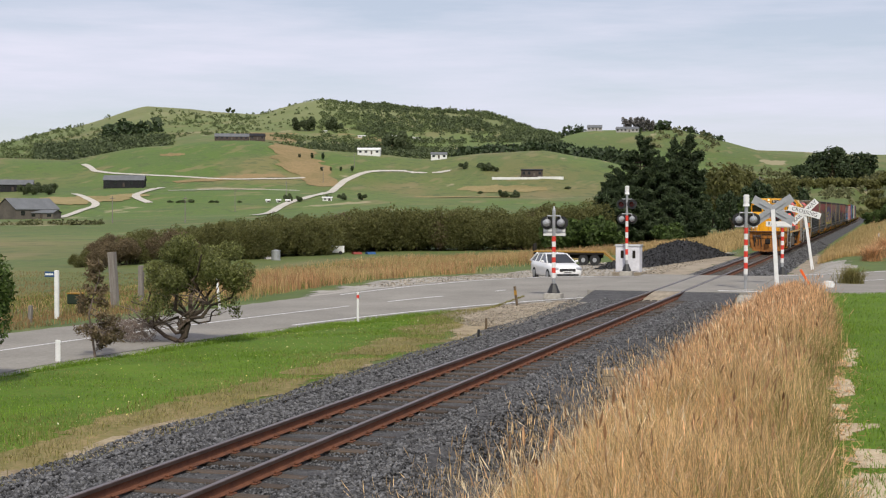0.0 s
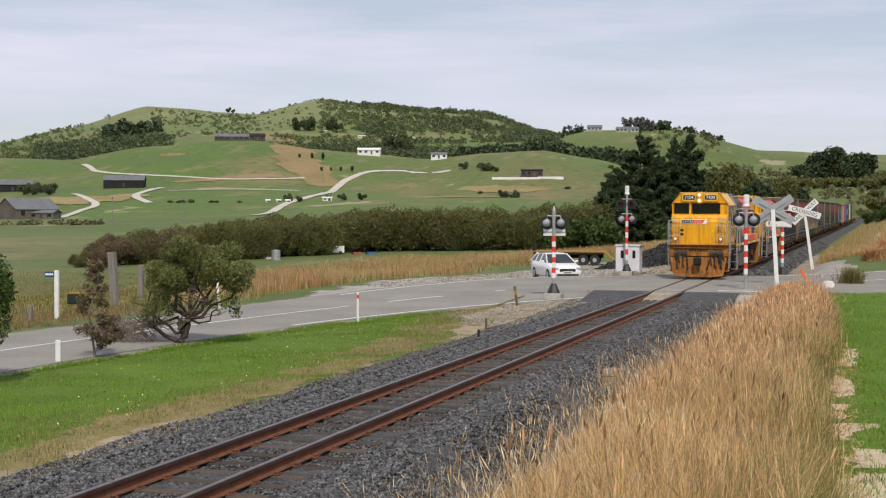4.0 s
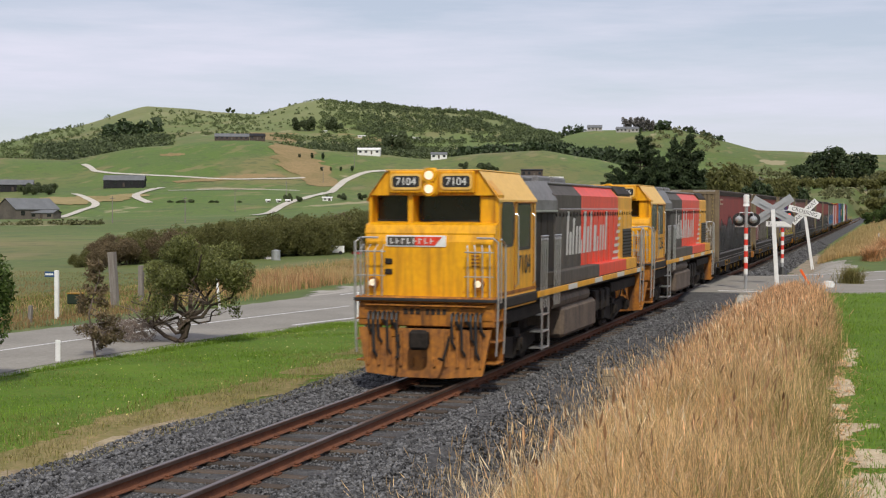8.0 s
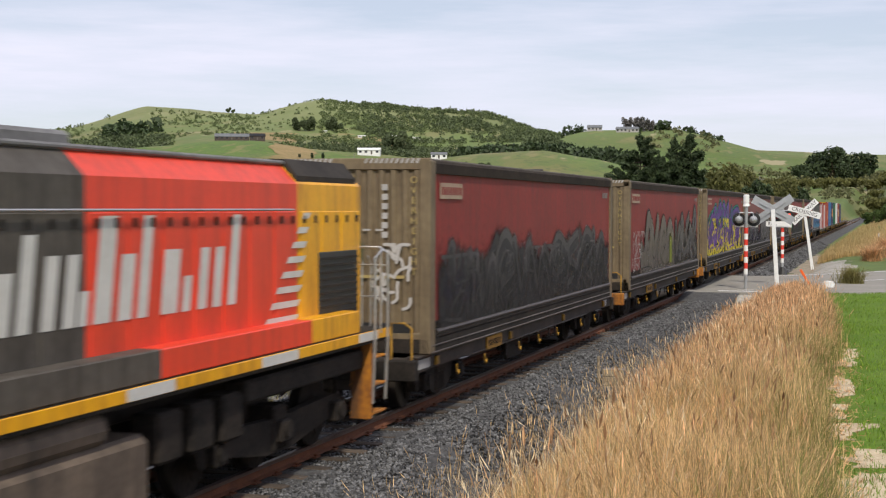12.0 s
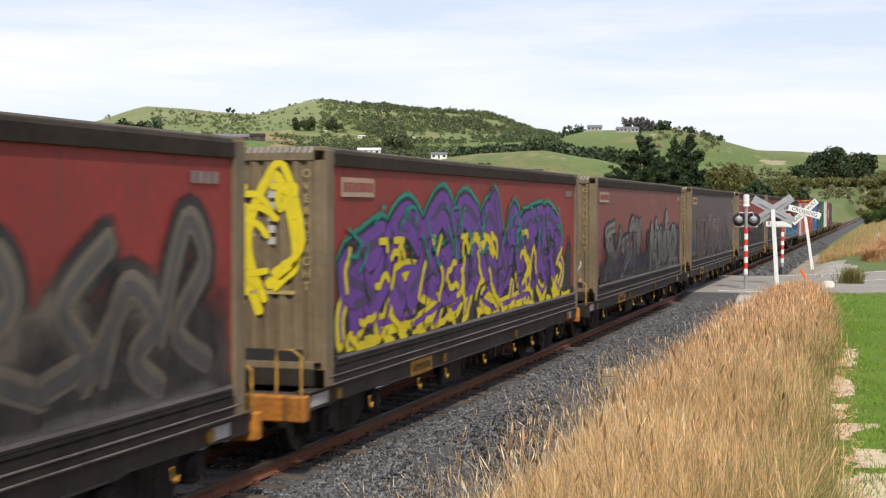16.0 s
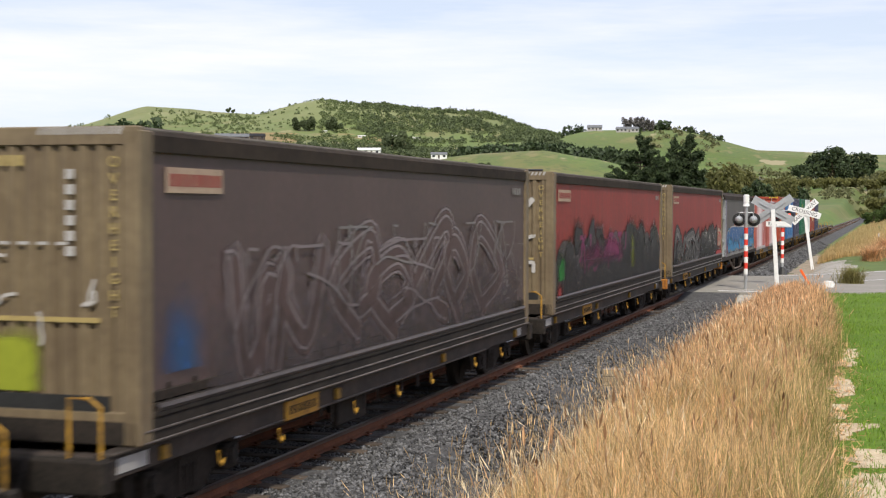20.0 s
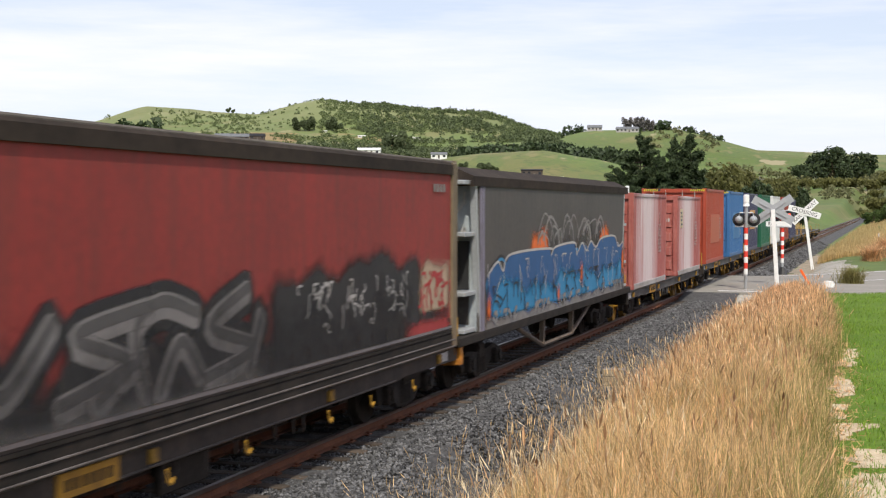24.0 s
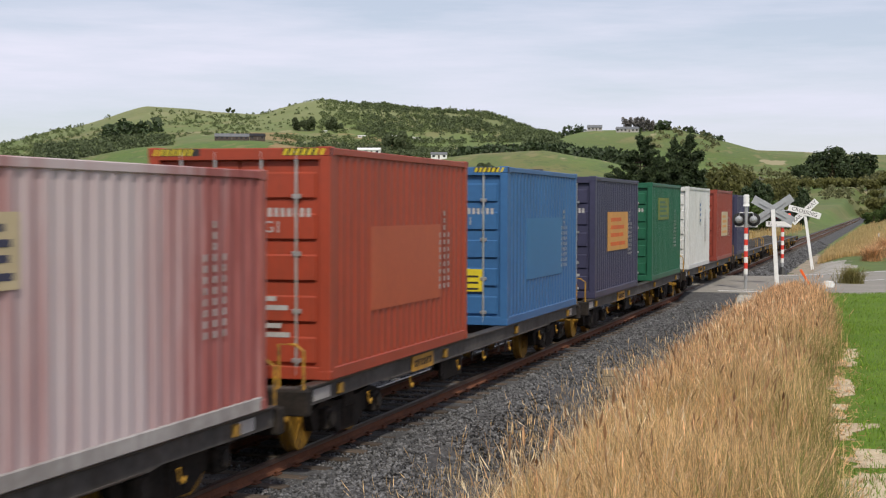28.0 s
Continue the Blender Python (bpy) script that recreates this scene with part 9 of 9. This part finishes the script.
for x, y, h in ((-214, 391, 8), (-193, 397, 8), (-237, 527, 9), (-247, 602, 8), (-274, 715, 9), (-277, 770, 8), (-19, 330, 9.5)):
    g = thing("power_pole", "thin grey wooden power pole", "power pole", pose(x, y, gz(x, y)), "power poles")
    s = Shape()
    s.tube([(0, 0, -0.5), (0, 0, h)], [0.16, 0.11], 8)
    part("pole", s, M["old_wood"], g)
    s = Shape()
    s.box((-0.9, -0.06, h - 0.7), (0.9, 0.06, h - 0.55))
    part("crossarm", s, M["old_wood"], g)

# yard clutter before the hedge
g = thing("water_tank", "pale grey round water tank", "tank", pose(-60.3, 157.5, gz(-60.3, 157.5)))
s = Shape()
s.tube([(0, 0, 0), (0, 0, 1.15), (0, 0, 1.25)], [0.52, 0.52, 0.1], 16)
part("shell", s, M["grey_metal"], g)
g = thing("white_van", "white van parked by the hedge", "van", pose(-59.6, 174.5, gz(-59.6, 174.5), 0, 0, 112) @ Matrix.Diagonal((0.8, 0.8, 0.72, 1)))
s = Shape()
s.prism([(-1.6, 0.35), (1.4, 0.35), (1.5, 0.9), (1.1, 1.35), (0.8, 1.5), (-1.6, 1.5)], "x", -0.7, 0.7)
part("body", s, M["white"], g)
for y in (-1.0, 0.9):
    s = Shape()
    s.tube([(-0.72, y, 0.3), (0.72, y, 0.3)], 0.3, 12)
    part("wheel", s, M["tyre"], g)
for x, y, mt, lb in ((-55.2, 176, "deep_blue", "blue tarpaulin heap by the hedge"), (-56.9, 175.5, "box_brown", "rusty red scrap heap by the hedge"), (-62.2, 160.0, "chalk", "pale scrap by the hedge")):
    s = Shape()
    s.prism([(-1.0, 0), (1.0, 0), (0.7, 0.5), (0.2, 0.75), (-0.5, 0.6)], "x", -0.8, 0.8)
    ob = solid("scrap_heap", s, M[mt], lb, "scrap heap")
    ob.matrix_basis = pose(x, y, gz(x, y), 0, 0, 40) @ Matrix.Diagonal((0.7, 0.6, 0.4, 1))


# ---- grasses and loose stone ----
M["seed_brown"] = shade("seed_brown", (0.42, 0.24, 0.12), (0.22, 0.12, 0.06), 0.8, scale=1.0, grain=6, island=0.4, thin=0.3)
M["petal"] = shade("petal", (0.85, 0.70, 0.10), (0.80, 0.78, 0.60), 0.7, scale=0.4, grain=2)
M["pebble"] = shade("pebble", (0.42, 0.37, 0.29), (0.22, 0.19, 0.15), 0.9, scale=3, grain=20, island=0.5)
M["pasture_dry"] = shade("pasture_dry", (0.34, 0.22, 0.10), (0.21, 0.14, 0.06), 0.8, scale=0.18, grain=1.5, island=0.4, thin=0.4)
def blades(name, x, y, h, w, material, seed, label, lean=0.35, head=None, lift=-0.02, category="grass"):
    """Bent, tapered blades; head: (length, width) of a seed head."""
    rng = np.random.RandomState(seed)
    n = len(x)
    z = ground_height(x, y) + lift
    a = rng.uniform(0, 2 * np.pi, n)
    d = np.stack([np.cos(a), np.sin(a), np.zeros(n)], -1)
    side = np.stack([-np.sin(a + rng.uniform(-1, 1, n)), np.cos(a), np.zeros(n)], -1) * (w * rng.uniform(0.7, 1.3, n))[:, None] / 2
    base = np.stack([x, y, z], -1)
    b = (rng.uniform(0.1, 1.0, n) * lean)[:, None]
    hh = h[:, None]
    up = np.array([[0, 0, 1.0]])
    p1 = base + up * hh * 0.55 + d * hh * b * 0.25
    p2 = base + up * hh * (1 - 0.25 * b) + d * hh * b * 0.9
    v = [base - side, base + side, p1 - side * 0.8, p1 + side * 0.8, p2 - side * 0.25, p2 + side * 0.25]
    k = 6
    if head:
        t = (p2 - p1) / (np.linalg.norm(p2 - p1, axis=1)[:, None] + 1e-9)
        hs = side / (np.linalg.norm(side, axis=1)[:, None] + 1e-9) * (head[1] * rng.uniform(0.6, 1.3, n))[:, None]
        hl = (head[0] * rng.uniform(0.6, 1.3, n))[:, None]
        v += [p2 - t * hl * 0.2, p2 + t * hl * 0.35 - hs, p2 + t * hl, p2 + t * hl * 0.35 + hs]
        k = 10
    v = np.stack(v, 1).reshape(-1, 3)
    o = (np.arange(n) * k)[:, None]
    f = [o + np.array([[0, 1, 3, 2]]), o + np.array([[2, 3, 5, 4]])]
    if head:
        f.append(o + np.array([[6, 7, 8, 9]]))
    return tagged(new(name, raw_mesh(name, v, np.concatenate(f), material)), label, category, kind="stuff")


def tall_edge(y):
    return np.interp(y, [8, 16, 23, 30, 37, 45, 50, 55], [3.45, 3.35, 3.3, 3.1, 2.9, 2.9, 3.1, 3.6])


rng = np.random.RandomState(101)
n = 330000
y = 8 + 47.5 * rng.random(n) ** 1.35
right_edge = np.interp(y, [8, 14, 17.5, 22, 27, 34, 40, 47, 52, 56], [7.2, 7.1, 6.78, 6.62, 6.68, 6.45, 6.1, 5.4, 4.75, 4.2]) + 0.22 * wobble(y, y * 0, 1.7)
x = tall_edge(y) + (right_edge - tall_edge(y)) * rng.random(n) + rng.normal(0, 0.12, n)
# tufts: stems gather round scattered roots
k = rng.randint(0, 6000, n)
ry = 8 + 47.5 * np.random.RandomState(5).random_sample(6000) ** 1.35
rx = tall_edge(ry) + (np.interp(ry, [8, 14, 17.5, 22, 27, 34, 40, 47, 52, 56], [7.2, 7.1, 6.78, 6.62, 6.68, 6.45, 6.1, 5.4, 4.75, 4.2]) - tall_edge(ry)) * np.random.RandomState(6).random_sample(6000)
tuft = rng.random(n) < 0.7
x, y = np.where(tuft, rx[k] + rng.normal(0, 0.07, n), x), np.where(tuft, ry[k] + rng.normal(0, 0.09, n), y)
high = np.where(tuft, np.random.RandomState(7).uniform(0.5, 1.3, 6000)[k], 0.8)
edge = ease(0, 1.3, x - tall_edge(y))
open_ground = wobble(x, y, 1.4) + 0.5 * wobble(x, y, 3.1)
keep = rng.random(n) < (0.12 + 0.88 * edge) * np.where(open_ground < -0.45 + 0.5 * (1 - edge), 0.25, 1.0)
x, y, edge, high = x[keep], y[keep], edge[keep], high[keep]
tall = (0.40 + 0.42 * rng.random(len(x))) * high * (0.55 + 0.45 * edge) * np.interp(y, [36, 46, 56], [1.0, 0.75, 0.5]) * (0.92 + 0.3 * wobble(x, y, 1.1) + 0.14 * wobble(x, y, 3.3)) * np.where(x < tall_edge(y) + 1.6, np.interp(y, [9, 15, 24], [0.62, 0.8, 1.0]), 1.0)
order = np.argsort(wobble(x, y, 0.7) + 0.05 * (y - 20) + rng.normal(0, 0.6, len(x)))
x, y, edge, tall = x[order], y[order], edge[order], tall[order]
third = int(len(x) * 0.38)
blades("tall_dry_grass", x[:2 * third], y[:2 * third], tall[:2 * third], 0.0055, M["hay"], 102, "tall straw-coloured dry grass on the trackside bank", 0.6)
blades("dry_seed_grass", x[2 * third:], y[2 * third:], tall[2 * third:] * 1.12, 0.004, M["hay_brown"], 103, "brownish seeding grass among the straw", 0.5, (0.13, 0.007))
m = rng.random(len(x)) < 0.12 * ease(34, 18, y) + 0.05 + 0.34 * ease(40, 14, y) * ease(0.2, 0.7, wobble(x, y, 0.9)) + 0.75 * ease(1.0, 0.1, np.interp(y, [8, 14, 17.5, 22, 27, 34, 40, 47, 52, 56], [7.2, 7.1, 6.78, 6.62, 6.68, 6.45, 6.1, 5.4, 4.75, 4.2]) - x)
blades("green_undergrowth", x[m] + 0.05, y[m], tall[m] * 0.85, 0.007, M["grass_dull"], 104, "green shoots at the foot of the dry grass", 0.6)
n = 2400
y = 9 + 42 * rng.random(n) ** 1.3
x = tall_edge(y) + 0.15 + rng.random(n) * (6.3 - tall_edge(y)) * np.interp(y, [9, 40, 51], [1, 0.9, 0.5])
blades("pale_seed_stems", x, y, (0.55 + 0.5 * rng.random(n)) * np.interp(y, [9, 36, 51], [0.85, 1.0, 0.55]), 0.0045, M["hay_pale"], 119, "pale seed stems standing above the dry grass", 0.8, (0.13, 0.0045))
n = 650
y = 12 + 36 * rng.random(n) ** 1.2
x = tall_edge(y) + 0.9 + rng.random(n) * (5.9 - tall_edge(y)) * np.interp(y, [9, 40, 51], [1, 0.85, 0.4])
blades("dark_seed_heads", x, y, (0.62 + 0.3 * rng.random(n)) * np.interp(y, [9, 36, 51], [0.9, 1.0, 0.6]), 0.004, M["seed_brown"], 131, "dark brown seed heads above the straw", 0.45, (0.17, 0.013))
n = 700
y = 9 + 24 * rng.random(n)
x = tall_edge(y) - rng.random(n) ** 1.5 * 1.3 + 0.2
blades("stray_stems", x, y, 0.4 + 0.5 * rng.random(n), 0.0045, M["hay"], 105, "stray dry stems growing through the ballast", 0.6, (0.14, 0.006))
# green verge and lawn
n = 150000
y = 12 + 42 * rng.random(n) ** 1.3
x0, x1 = np.interp(y, [12, 27, 34, 39, 43, 47, 50], [-10.4, -10.5, -9.9, -9.1, -8.0, -6.9, -5.6]), np.interp(y, [12, 30, 38, 43, 46, 50], [-4.2, -3.75, -3.9, -4.7, -5.6, -5.5])
x = x0 + (x1 - x0) * rng.random(n)
keep = rng.random(n) < 0.35 + 0.65 * (0.5 + 0.5 * wobble(x, y, 0.9)) * ease(0.0, 1.0, x1 - x)
x, y = x[keep], y[keep]
tone = wobble(x, y, 0.55) + 0.6 * wobble(x, y, 1.7) + rng.normal(0, 0.25, len(x))
lush, pale = tone > 0.1, tone < -0.45
high = 0.02 + 0.05 * rng.random(len(x)) * (1 + 0.6 * wobble(x, y, 0.9))
blades("verge_grass", x[lush], y[lush], high[lush] * 1.25, 0.011, M["grass"], 106, "short bright green grass on the road verge", 0.7)
m = ~lush & ~pale
blades("verge_grass", x[m], y[m], high[m], 0.011, M["grass_dull"], 132, "short dull olive grass on the road verge", 0.7)
blades("verge_grass", x[pale], y[pale], high[pale] * 0.9, 0.010, M["hay_green"], 133, "short sun-dried grass on the road verge", 0.8)
dry = rng.random(len(x)) < 0.55 * ease(2.2, 0.4, np.interp(y, [12, 30, 38, 43, 46, 50], [-4.2, -3.75, -3.9, -4.7, -5.6, -5.5]) - x)
y2 = 13 + 27 * rng.random(7000) ** 1.2
x2 = -3.05 - 1.4 * rng.random(7000) ** 1.3
bare = wobble(x2, y2, 1.6) + 0.5 * wobble(x2, y2, 4.0) > -0.15
x2, y2 = np.concatenate([x[dry] + 0.05, x2[bare]]), np.concatenate([y[dry], y2[bare]])
blades("verge_dry_grass", x2, y2, 0.05 + 0.1 * rng.random(len(x2)), 0.01, M["hay_green"], 107, "dry straw grass at the verge's edge", 0.8)
n = 90000
y = 7 + 52 * rng.random(n) ** 1.2
x = np.interp(y, [7, 25, 40, 52, 59], [6.8, 6.6, 6.1, 5.2, 4.9]) + rng.random(n) ** 1.3 * np.interp(y, [7, 59], [3, 6])
path_gap = (np.abs(x - np.interp(y, [11, 20, 27], [7.25, 7.0, 6.7])) < 0.28 + 0.12 * wobble(x, y, 2.0)) & (y < 27)
keep = (~path_gap | (rng.random(n) < 0.12)) & (rng.random(n) < 0.6 + 0.4 * wobble(x, y, 0.8))
d, half, _ = road_at(x, y)
keep &= d > half + 0.1
x, y = x[keep], y[keep]
blades("lawn_grass", x, y, 0.03 + 0.08 * rng.random(len(x)) * (1 + 0.6 * wobble(x, y, 1.2)), 0.010, M["grass"], 108, "lush green grass beside the dry bank", 0.7)
n = 420
y = 14 + 32 * rng.random(n) ** 1.2
x = np.interp(y, [12, 30, 38, 43, 46], [-10.0, -10.0, -8.8, -7.6, -6.6]) + rng.random(n) * np.interp(y, [12, 30, 46], [5.6, 5.4, 1.4])
v, f = leaves(np.stack([x, y, ground_height(x, y) + 0.07], -1), 0.028, rng, 1.0, 0.9)
tagged(new("verge_flowers", raw_mesh("verge_flowers", v, f, M["petal"])), "small yellow and white flowers in the turf", "flowers", kind="stuff")
# longer grass along the road's near edge
n = 60000
y = 12 + 36 * rng.random(n)
x = np.interp(y, [12, 27, 34, 39, 43, 47, 50], [-10.4, -10.5, -9.9, -9.1, -8.0, -6.9, -5.6]) - 0.7 + 1.1 * rng.random(n)
d, half, _ = road_at(x, y)
keep = (d > half + 0.02) & (rng.random(n) < 0.9)
x, y = x[keep], y[keep]
blades("edge_grass", x, y, (0.04 + 0.07 * rng.random(len(x))) * (1 + 0.35 * wobble(x, y, 1.3)), 0.013, M["grass"], 118, "longer green grass at the road's edge", 0.7)
# rank grass beyond the road, and on the far banks
n = 90000
y = 44 + 116 * rng.random(n)
u = rng.random(n)
x = np.interp(y, [44, 52, 60, 75, 95, 124, 160], [-15.6, -15.7, -16.4, -16.2, -14.8, -13.0, -12.0]) - 36 * u ** 1.25
thick = wobble(x, y, 0.22) + 0.6 * wobble(x, y, 0.6)
keep = thick + rng.normal(0, 0.35, n) > -0.1
x, y, thick, u = x[keep], y[keep], thick[keep], u[keep]
h = (0.3 + 0.55 * rng.random(len(x))) * np.clip(0.75 + 0.5 * thick, 0.4, 1.3) * (0.3 + 0.7 * ease(-28.5, -25.0, np.degrees(np.arctan2(x - EYE[0], y))))
red = wobble(x, y, 0.31) + rng.normal(0, 0.3, len(x)) > 0.25
blades("rank_grass", x[~red], y[~red], h[~red], 0.022, M["hay_far"], 109, "rank straw grass beyond the road", 0.6)
blades("rank_red_grass", x[red], y[red], h[red] * 1.1, 0.022, M["hay_red"], 115, "reddish dry grass in patches beyond the road", 0.6)
m = rng.random(len(x)) < 0.45
blades("rank_green_grass", x[m] - 0.3, y[m] + 0.4, 0.15 + 0.25 * rng.random(m.sum()), 0.035, M["grass_dull"], 110, "dull green grass beyond the road", 0.6)
n = 70000
y = 26 + 100 * rng.random(n) ** 1.2
x = np.interp(y, [26, 52, 60, 88, 126], [-16.6, -16.6, -24, -32, -40]) - 34 * rng.random(n) ** 1.3
patchy = wobble(x, y, 0.16) + 0.5 * wobble(x, y, 0.5)
h = 0.08 + 0.2 * rng.random(n) * np.clip(0.8 + 0.6 * patchy, 0.2, 1.6)
dry = patchy + rng.normal(0, 0.3, n) > -0.15
blades("roadside_grass", x[dry], y[dry], h[dry], 0.025, M["pasture_dry"], 111, "brown dry pasture grass", 0.7)
blades("roadside_grass", x[~dry], y[~dry], h[~dry], 0.025, M["rough_grass"], 116, "mixed green and dry roadside grass", 0.7)
# straw lying on the bare patches
n = 2600
y = 12 + 19 * rng.random(n) ** 1.3
x = np.interp(y, [11, 20, 30], [7.2, 6.95, 6.7]) + rng.normal(0, 0.2, n)
v, f = leaves(np.stack([x, y, ground_height(x, y) + 0.035], -1), 0.012, rng, 9.0, 0.95)
tagged(new("fallen_straw", raw_mesh("fallen_straw", v, f, M["hay_brown"])), "fallen straw on the bare patches", "straw", kind="stuff")
n = 24000
y = 94 + 240 * rng.random(n) ** 1.5
x = 3.0 + (2.5 + 0.07 * (y - 84)) * rng.random(n) + 0.6 * ease(130, 94, y)
blades("bank_grass", x, y, 0.2 + 0.4 * rng.random(n), 0.03, M["hay_far"], 112, "dry grass on the bank beside the track", 0.5)
n = 9000
y = 118 + 130 * rng.random(n)
x = -4.6 - (8 + 0.1 * (y - 118)) * rng.random(n)
blades("bank_grass", x, y, 0.4 + 0.6 * rng.random(n), 0.06, M["hay_far"], 113, "dry grass behind the stone heap", 0.5)
for x, y, h in ((6.3, 62.6, 0.85), (6.9, 87.0, 1.15), (7.7, 92.0, 1.5), (7.2, 90.0, 1.0)):
    r3 = np.random.RandomState(int(y * 10))
    blades("tussock", x + r3.normal(0, 0.22, 700), y + r3.normal(0, 0.22, 700), h * r3.uniform(0.5, 1.1, 700), 0.02, M["hay_green"] if y < 70 else M["hay_brown"], int(y), "clump of coarse tussock grass by the road", 1.3)


def loose_stones(name, n, seed, ylim, size, label, xs=(-3.5, 3.8)):
    rng = np.random.RandomState(seed)
    y = ylim[0] + (ylim[1] - ylim[0]) * rng.random(n) ** 1.5
    x = rng.uniform(xs[0], xs[1], n)
    wide = 1.0 if ylim[0] < 60 else 0.74
    prof_x, prof_z = [-3.7, -2.9, -1.9, -0.95, 0.95, 1.9, 2.75, 3.5], [-0.75, -0.52, -0.2, -0.2, -0.2, -0.2, -0.55, -0.8]
    z = np.interp(x / wide, prof_x, prof_z)
    z = np.maximum(z, ground_height(x, y) - 0.01) + np.where(np.abs(x) > 1.9, 0.025, 0.0)
    keep = (np.abs(np.abs(x) - 0.566) > 0.1)
    inner = np.abs(x) < 1.08
    keep &= ~inner | (rng.random(n) < 0.95)
    x, y, z = x[keep], y[keep], z[keep]
    n = len(x)
    s = size * rng.uniform(0.55, 1.35, n) * np.where(np.abs(x) < 1.08, 0.62, 1.0)
    o = np.array([(1, 0, 0), (0, 1, 0), (-1, 0, 0), (0, -1, 0), (0, 0, 1), (0, 0, -1)], float)
    v = o[None] * rng.uniform(0.55, 1.15, (n, 6, 1)) + rng.normal(0, 0.16, (n, 6, 3))
    a, b2 = rng.uniform(0, 6.28, n), rng.uniform(-0.8, 0.8, n)
    ca, sa, cb, sb = np.cos(a), np.sin(a), np.cos(b2), np.sin(b2)
    vx, vy, vz = v[..., 0], v[..., 1], v[..., 2]
    vx, vz = vx * cb[:, None] + vz * sb[:, None], -vx * sb[:, None] + vz * cb[:, None]
    vx, vy = vx * ca[:, None] - vy * sa[:, None], vx * sa[:, None] + vy * ca[:, None]
    v = np.stack([vx, vy, vz * 0.8], -1) * s[:, None, None] + np.stack([x, y, z + 0.01], -1)[:, None]
    f = np.array([(0, 1, 4), (1, 2, 4), (2, 3, 4), (3, 0, 4), (1, 0, 5), (2, 1, 5), (3, 2, 5), (0, 3, 5)])
    faces = (np.arange(n) * 6)[:, None, None] + f[None]
    return tagged(new(name, raw_mesh(name, v.reshape(-1, 3), faces.reshape(-1, 3), M["stone"])), label, "stones", kind="stuff")


def heap_stones():
    """Coarse stones over the stockpile."""
    rng = np.random.RandomState(140)
    me = bpy.data.objects["ballast_stockpile"].data
    co = np.zeros(len(me.vertices) * 3, np.float32)
    me.vertices.foreach_get("co", co)
    co = co.reshape(-1, 3)
    k = rng.randint(0, len(co), 9000)
    p = co[k] + rng.normal(0, 0.06, (9000, 3)) * np.array([1, 2.2, 0.3])
    v, f = leaves(p, 0.13, rng, 1.1)
    tagged(new("heap_stones", raw_mesh("heap_stones", v, f, M["stone_pile"])), "coarse dark stones on the heap", "stones", kind="stuff")


heap_stones()
loose_stones("far_ballast_stones", 22000, 121, (67.5, 150), 0.06, "loose dark stones beside the far rails", (-2.6, 2.4))
loose_stones("ballast_stones", 150000, 120, (9.5, 54.5), 0.035, "loose dark crushed stones around the rails")
rng = np.random.RandomState(130)
# pebbles on the bare ground
n = 16000
x, y = np.concatenate([rng.uniform(-8.2, -2.6, n), rng.uniform(2.0, 4.4, n // 3)]), np.concatenate([42 + 12.4 * rng.random(n), 40 + 14.4 * rng.random(n // 3)])
d, half, _ = road_at(x, y)
keep = (d > half + 0.05) & (wobble(x, y, 1.2) > -0.5) & ((x > 0) | (x < -2.4 - 0.0 * y) & (x > np.interp(y, [42, 46, 50, 54], [-4.4, -6.2, -8.0, -7.5])))
x, y = x[keep], y[keep]
v, f = leaves(np.stack([x, y, ground_height(x, y) + 0.035], -1), 0.034, rng, 1.2)
tagged(new("pebbles", raw_mesh("pebbles", v, f, M["pebble"])), "loose pale pebbles on trampled ground", "stones", kind="stuff")
n = 14000
x, y = rng.uniform(-16, -4, n), 62 + 40 * rng.random(n)
d, half, _ = road_at(x, y)
keep = (d > half + 0.3) & (x > np.interp(y, [62, 75, 95, 102], [-15.5, -14.8, -12.8, -12.0]))
x, y = x[keep], y[keep]
v, f = leaves(np.stack([x, y, ground_height(x, y) + 0.03], -1), 0.07, rng, 1.2)
tagged(new("pebbles", raw_mesh("pebbles", v, f, M["pebble"])), "loose grey stones on the gravel apron", "stones", kind="stuff")


def motions():
    """The train rolls past at a steady speed; its wheels turn with it."""
    for ob, offset in MOVERS:
        walk(ob, [(t, pose(0, FRONT + offset - SPEED * t, 0)) for t in (0.0, 7.0, 14.0, 21.0, 28.0)])
    for w, place, r in WHEELS:
        step = 2 / 30
        walk(w, [(k * step, Matrix.Translation(place) @ Matrix.Rotation(SPEED * k * step / r, 4, "X")) for k in range(421)])


motions()
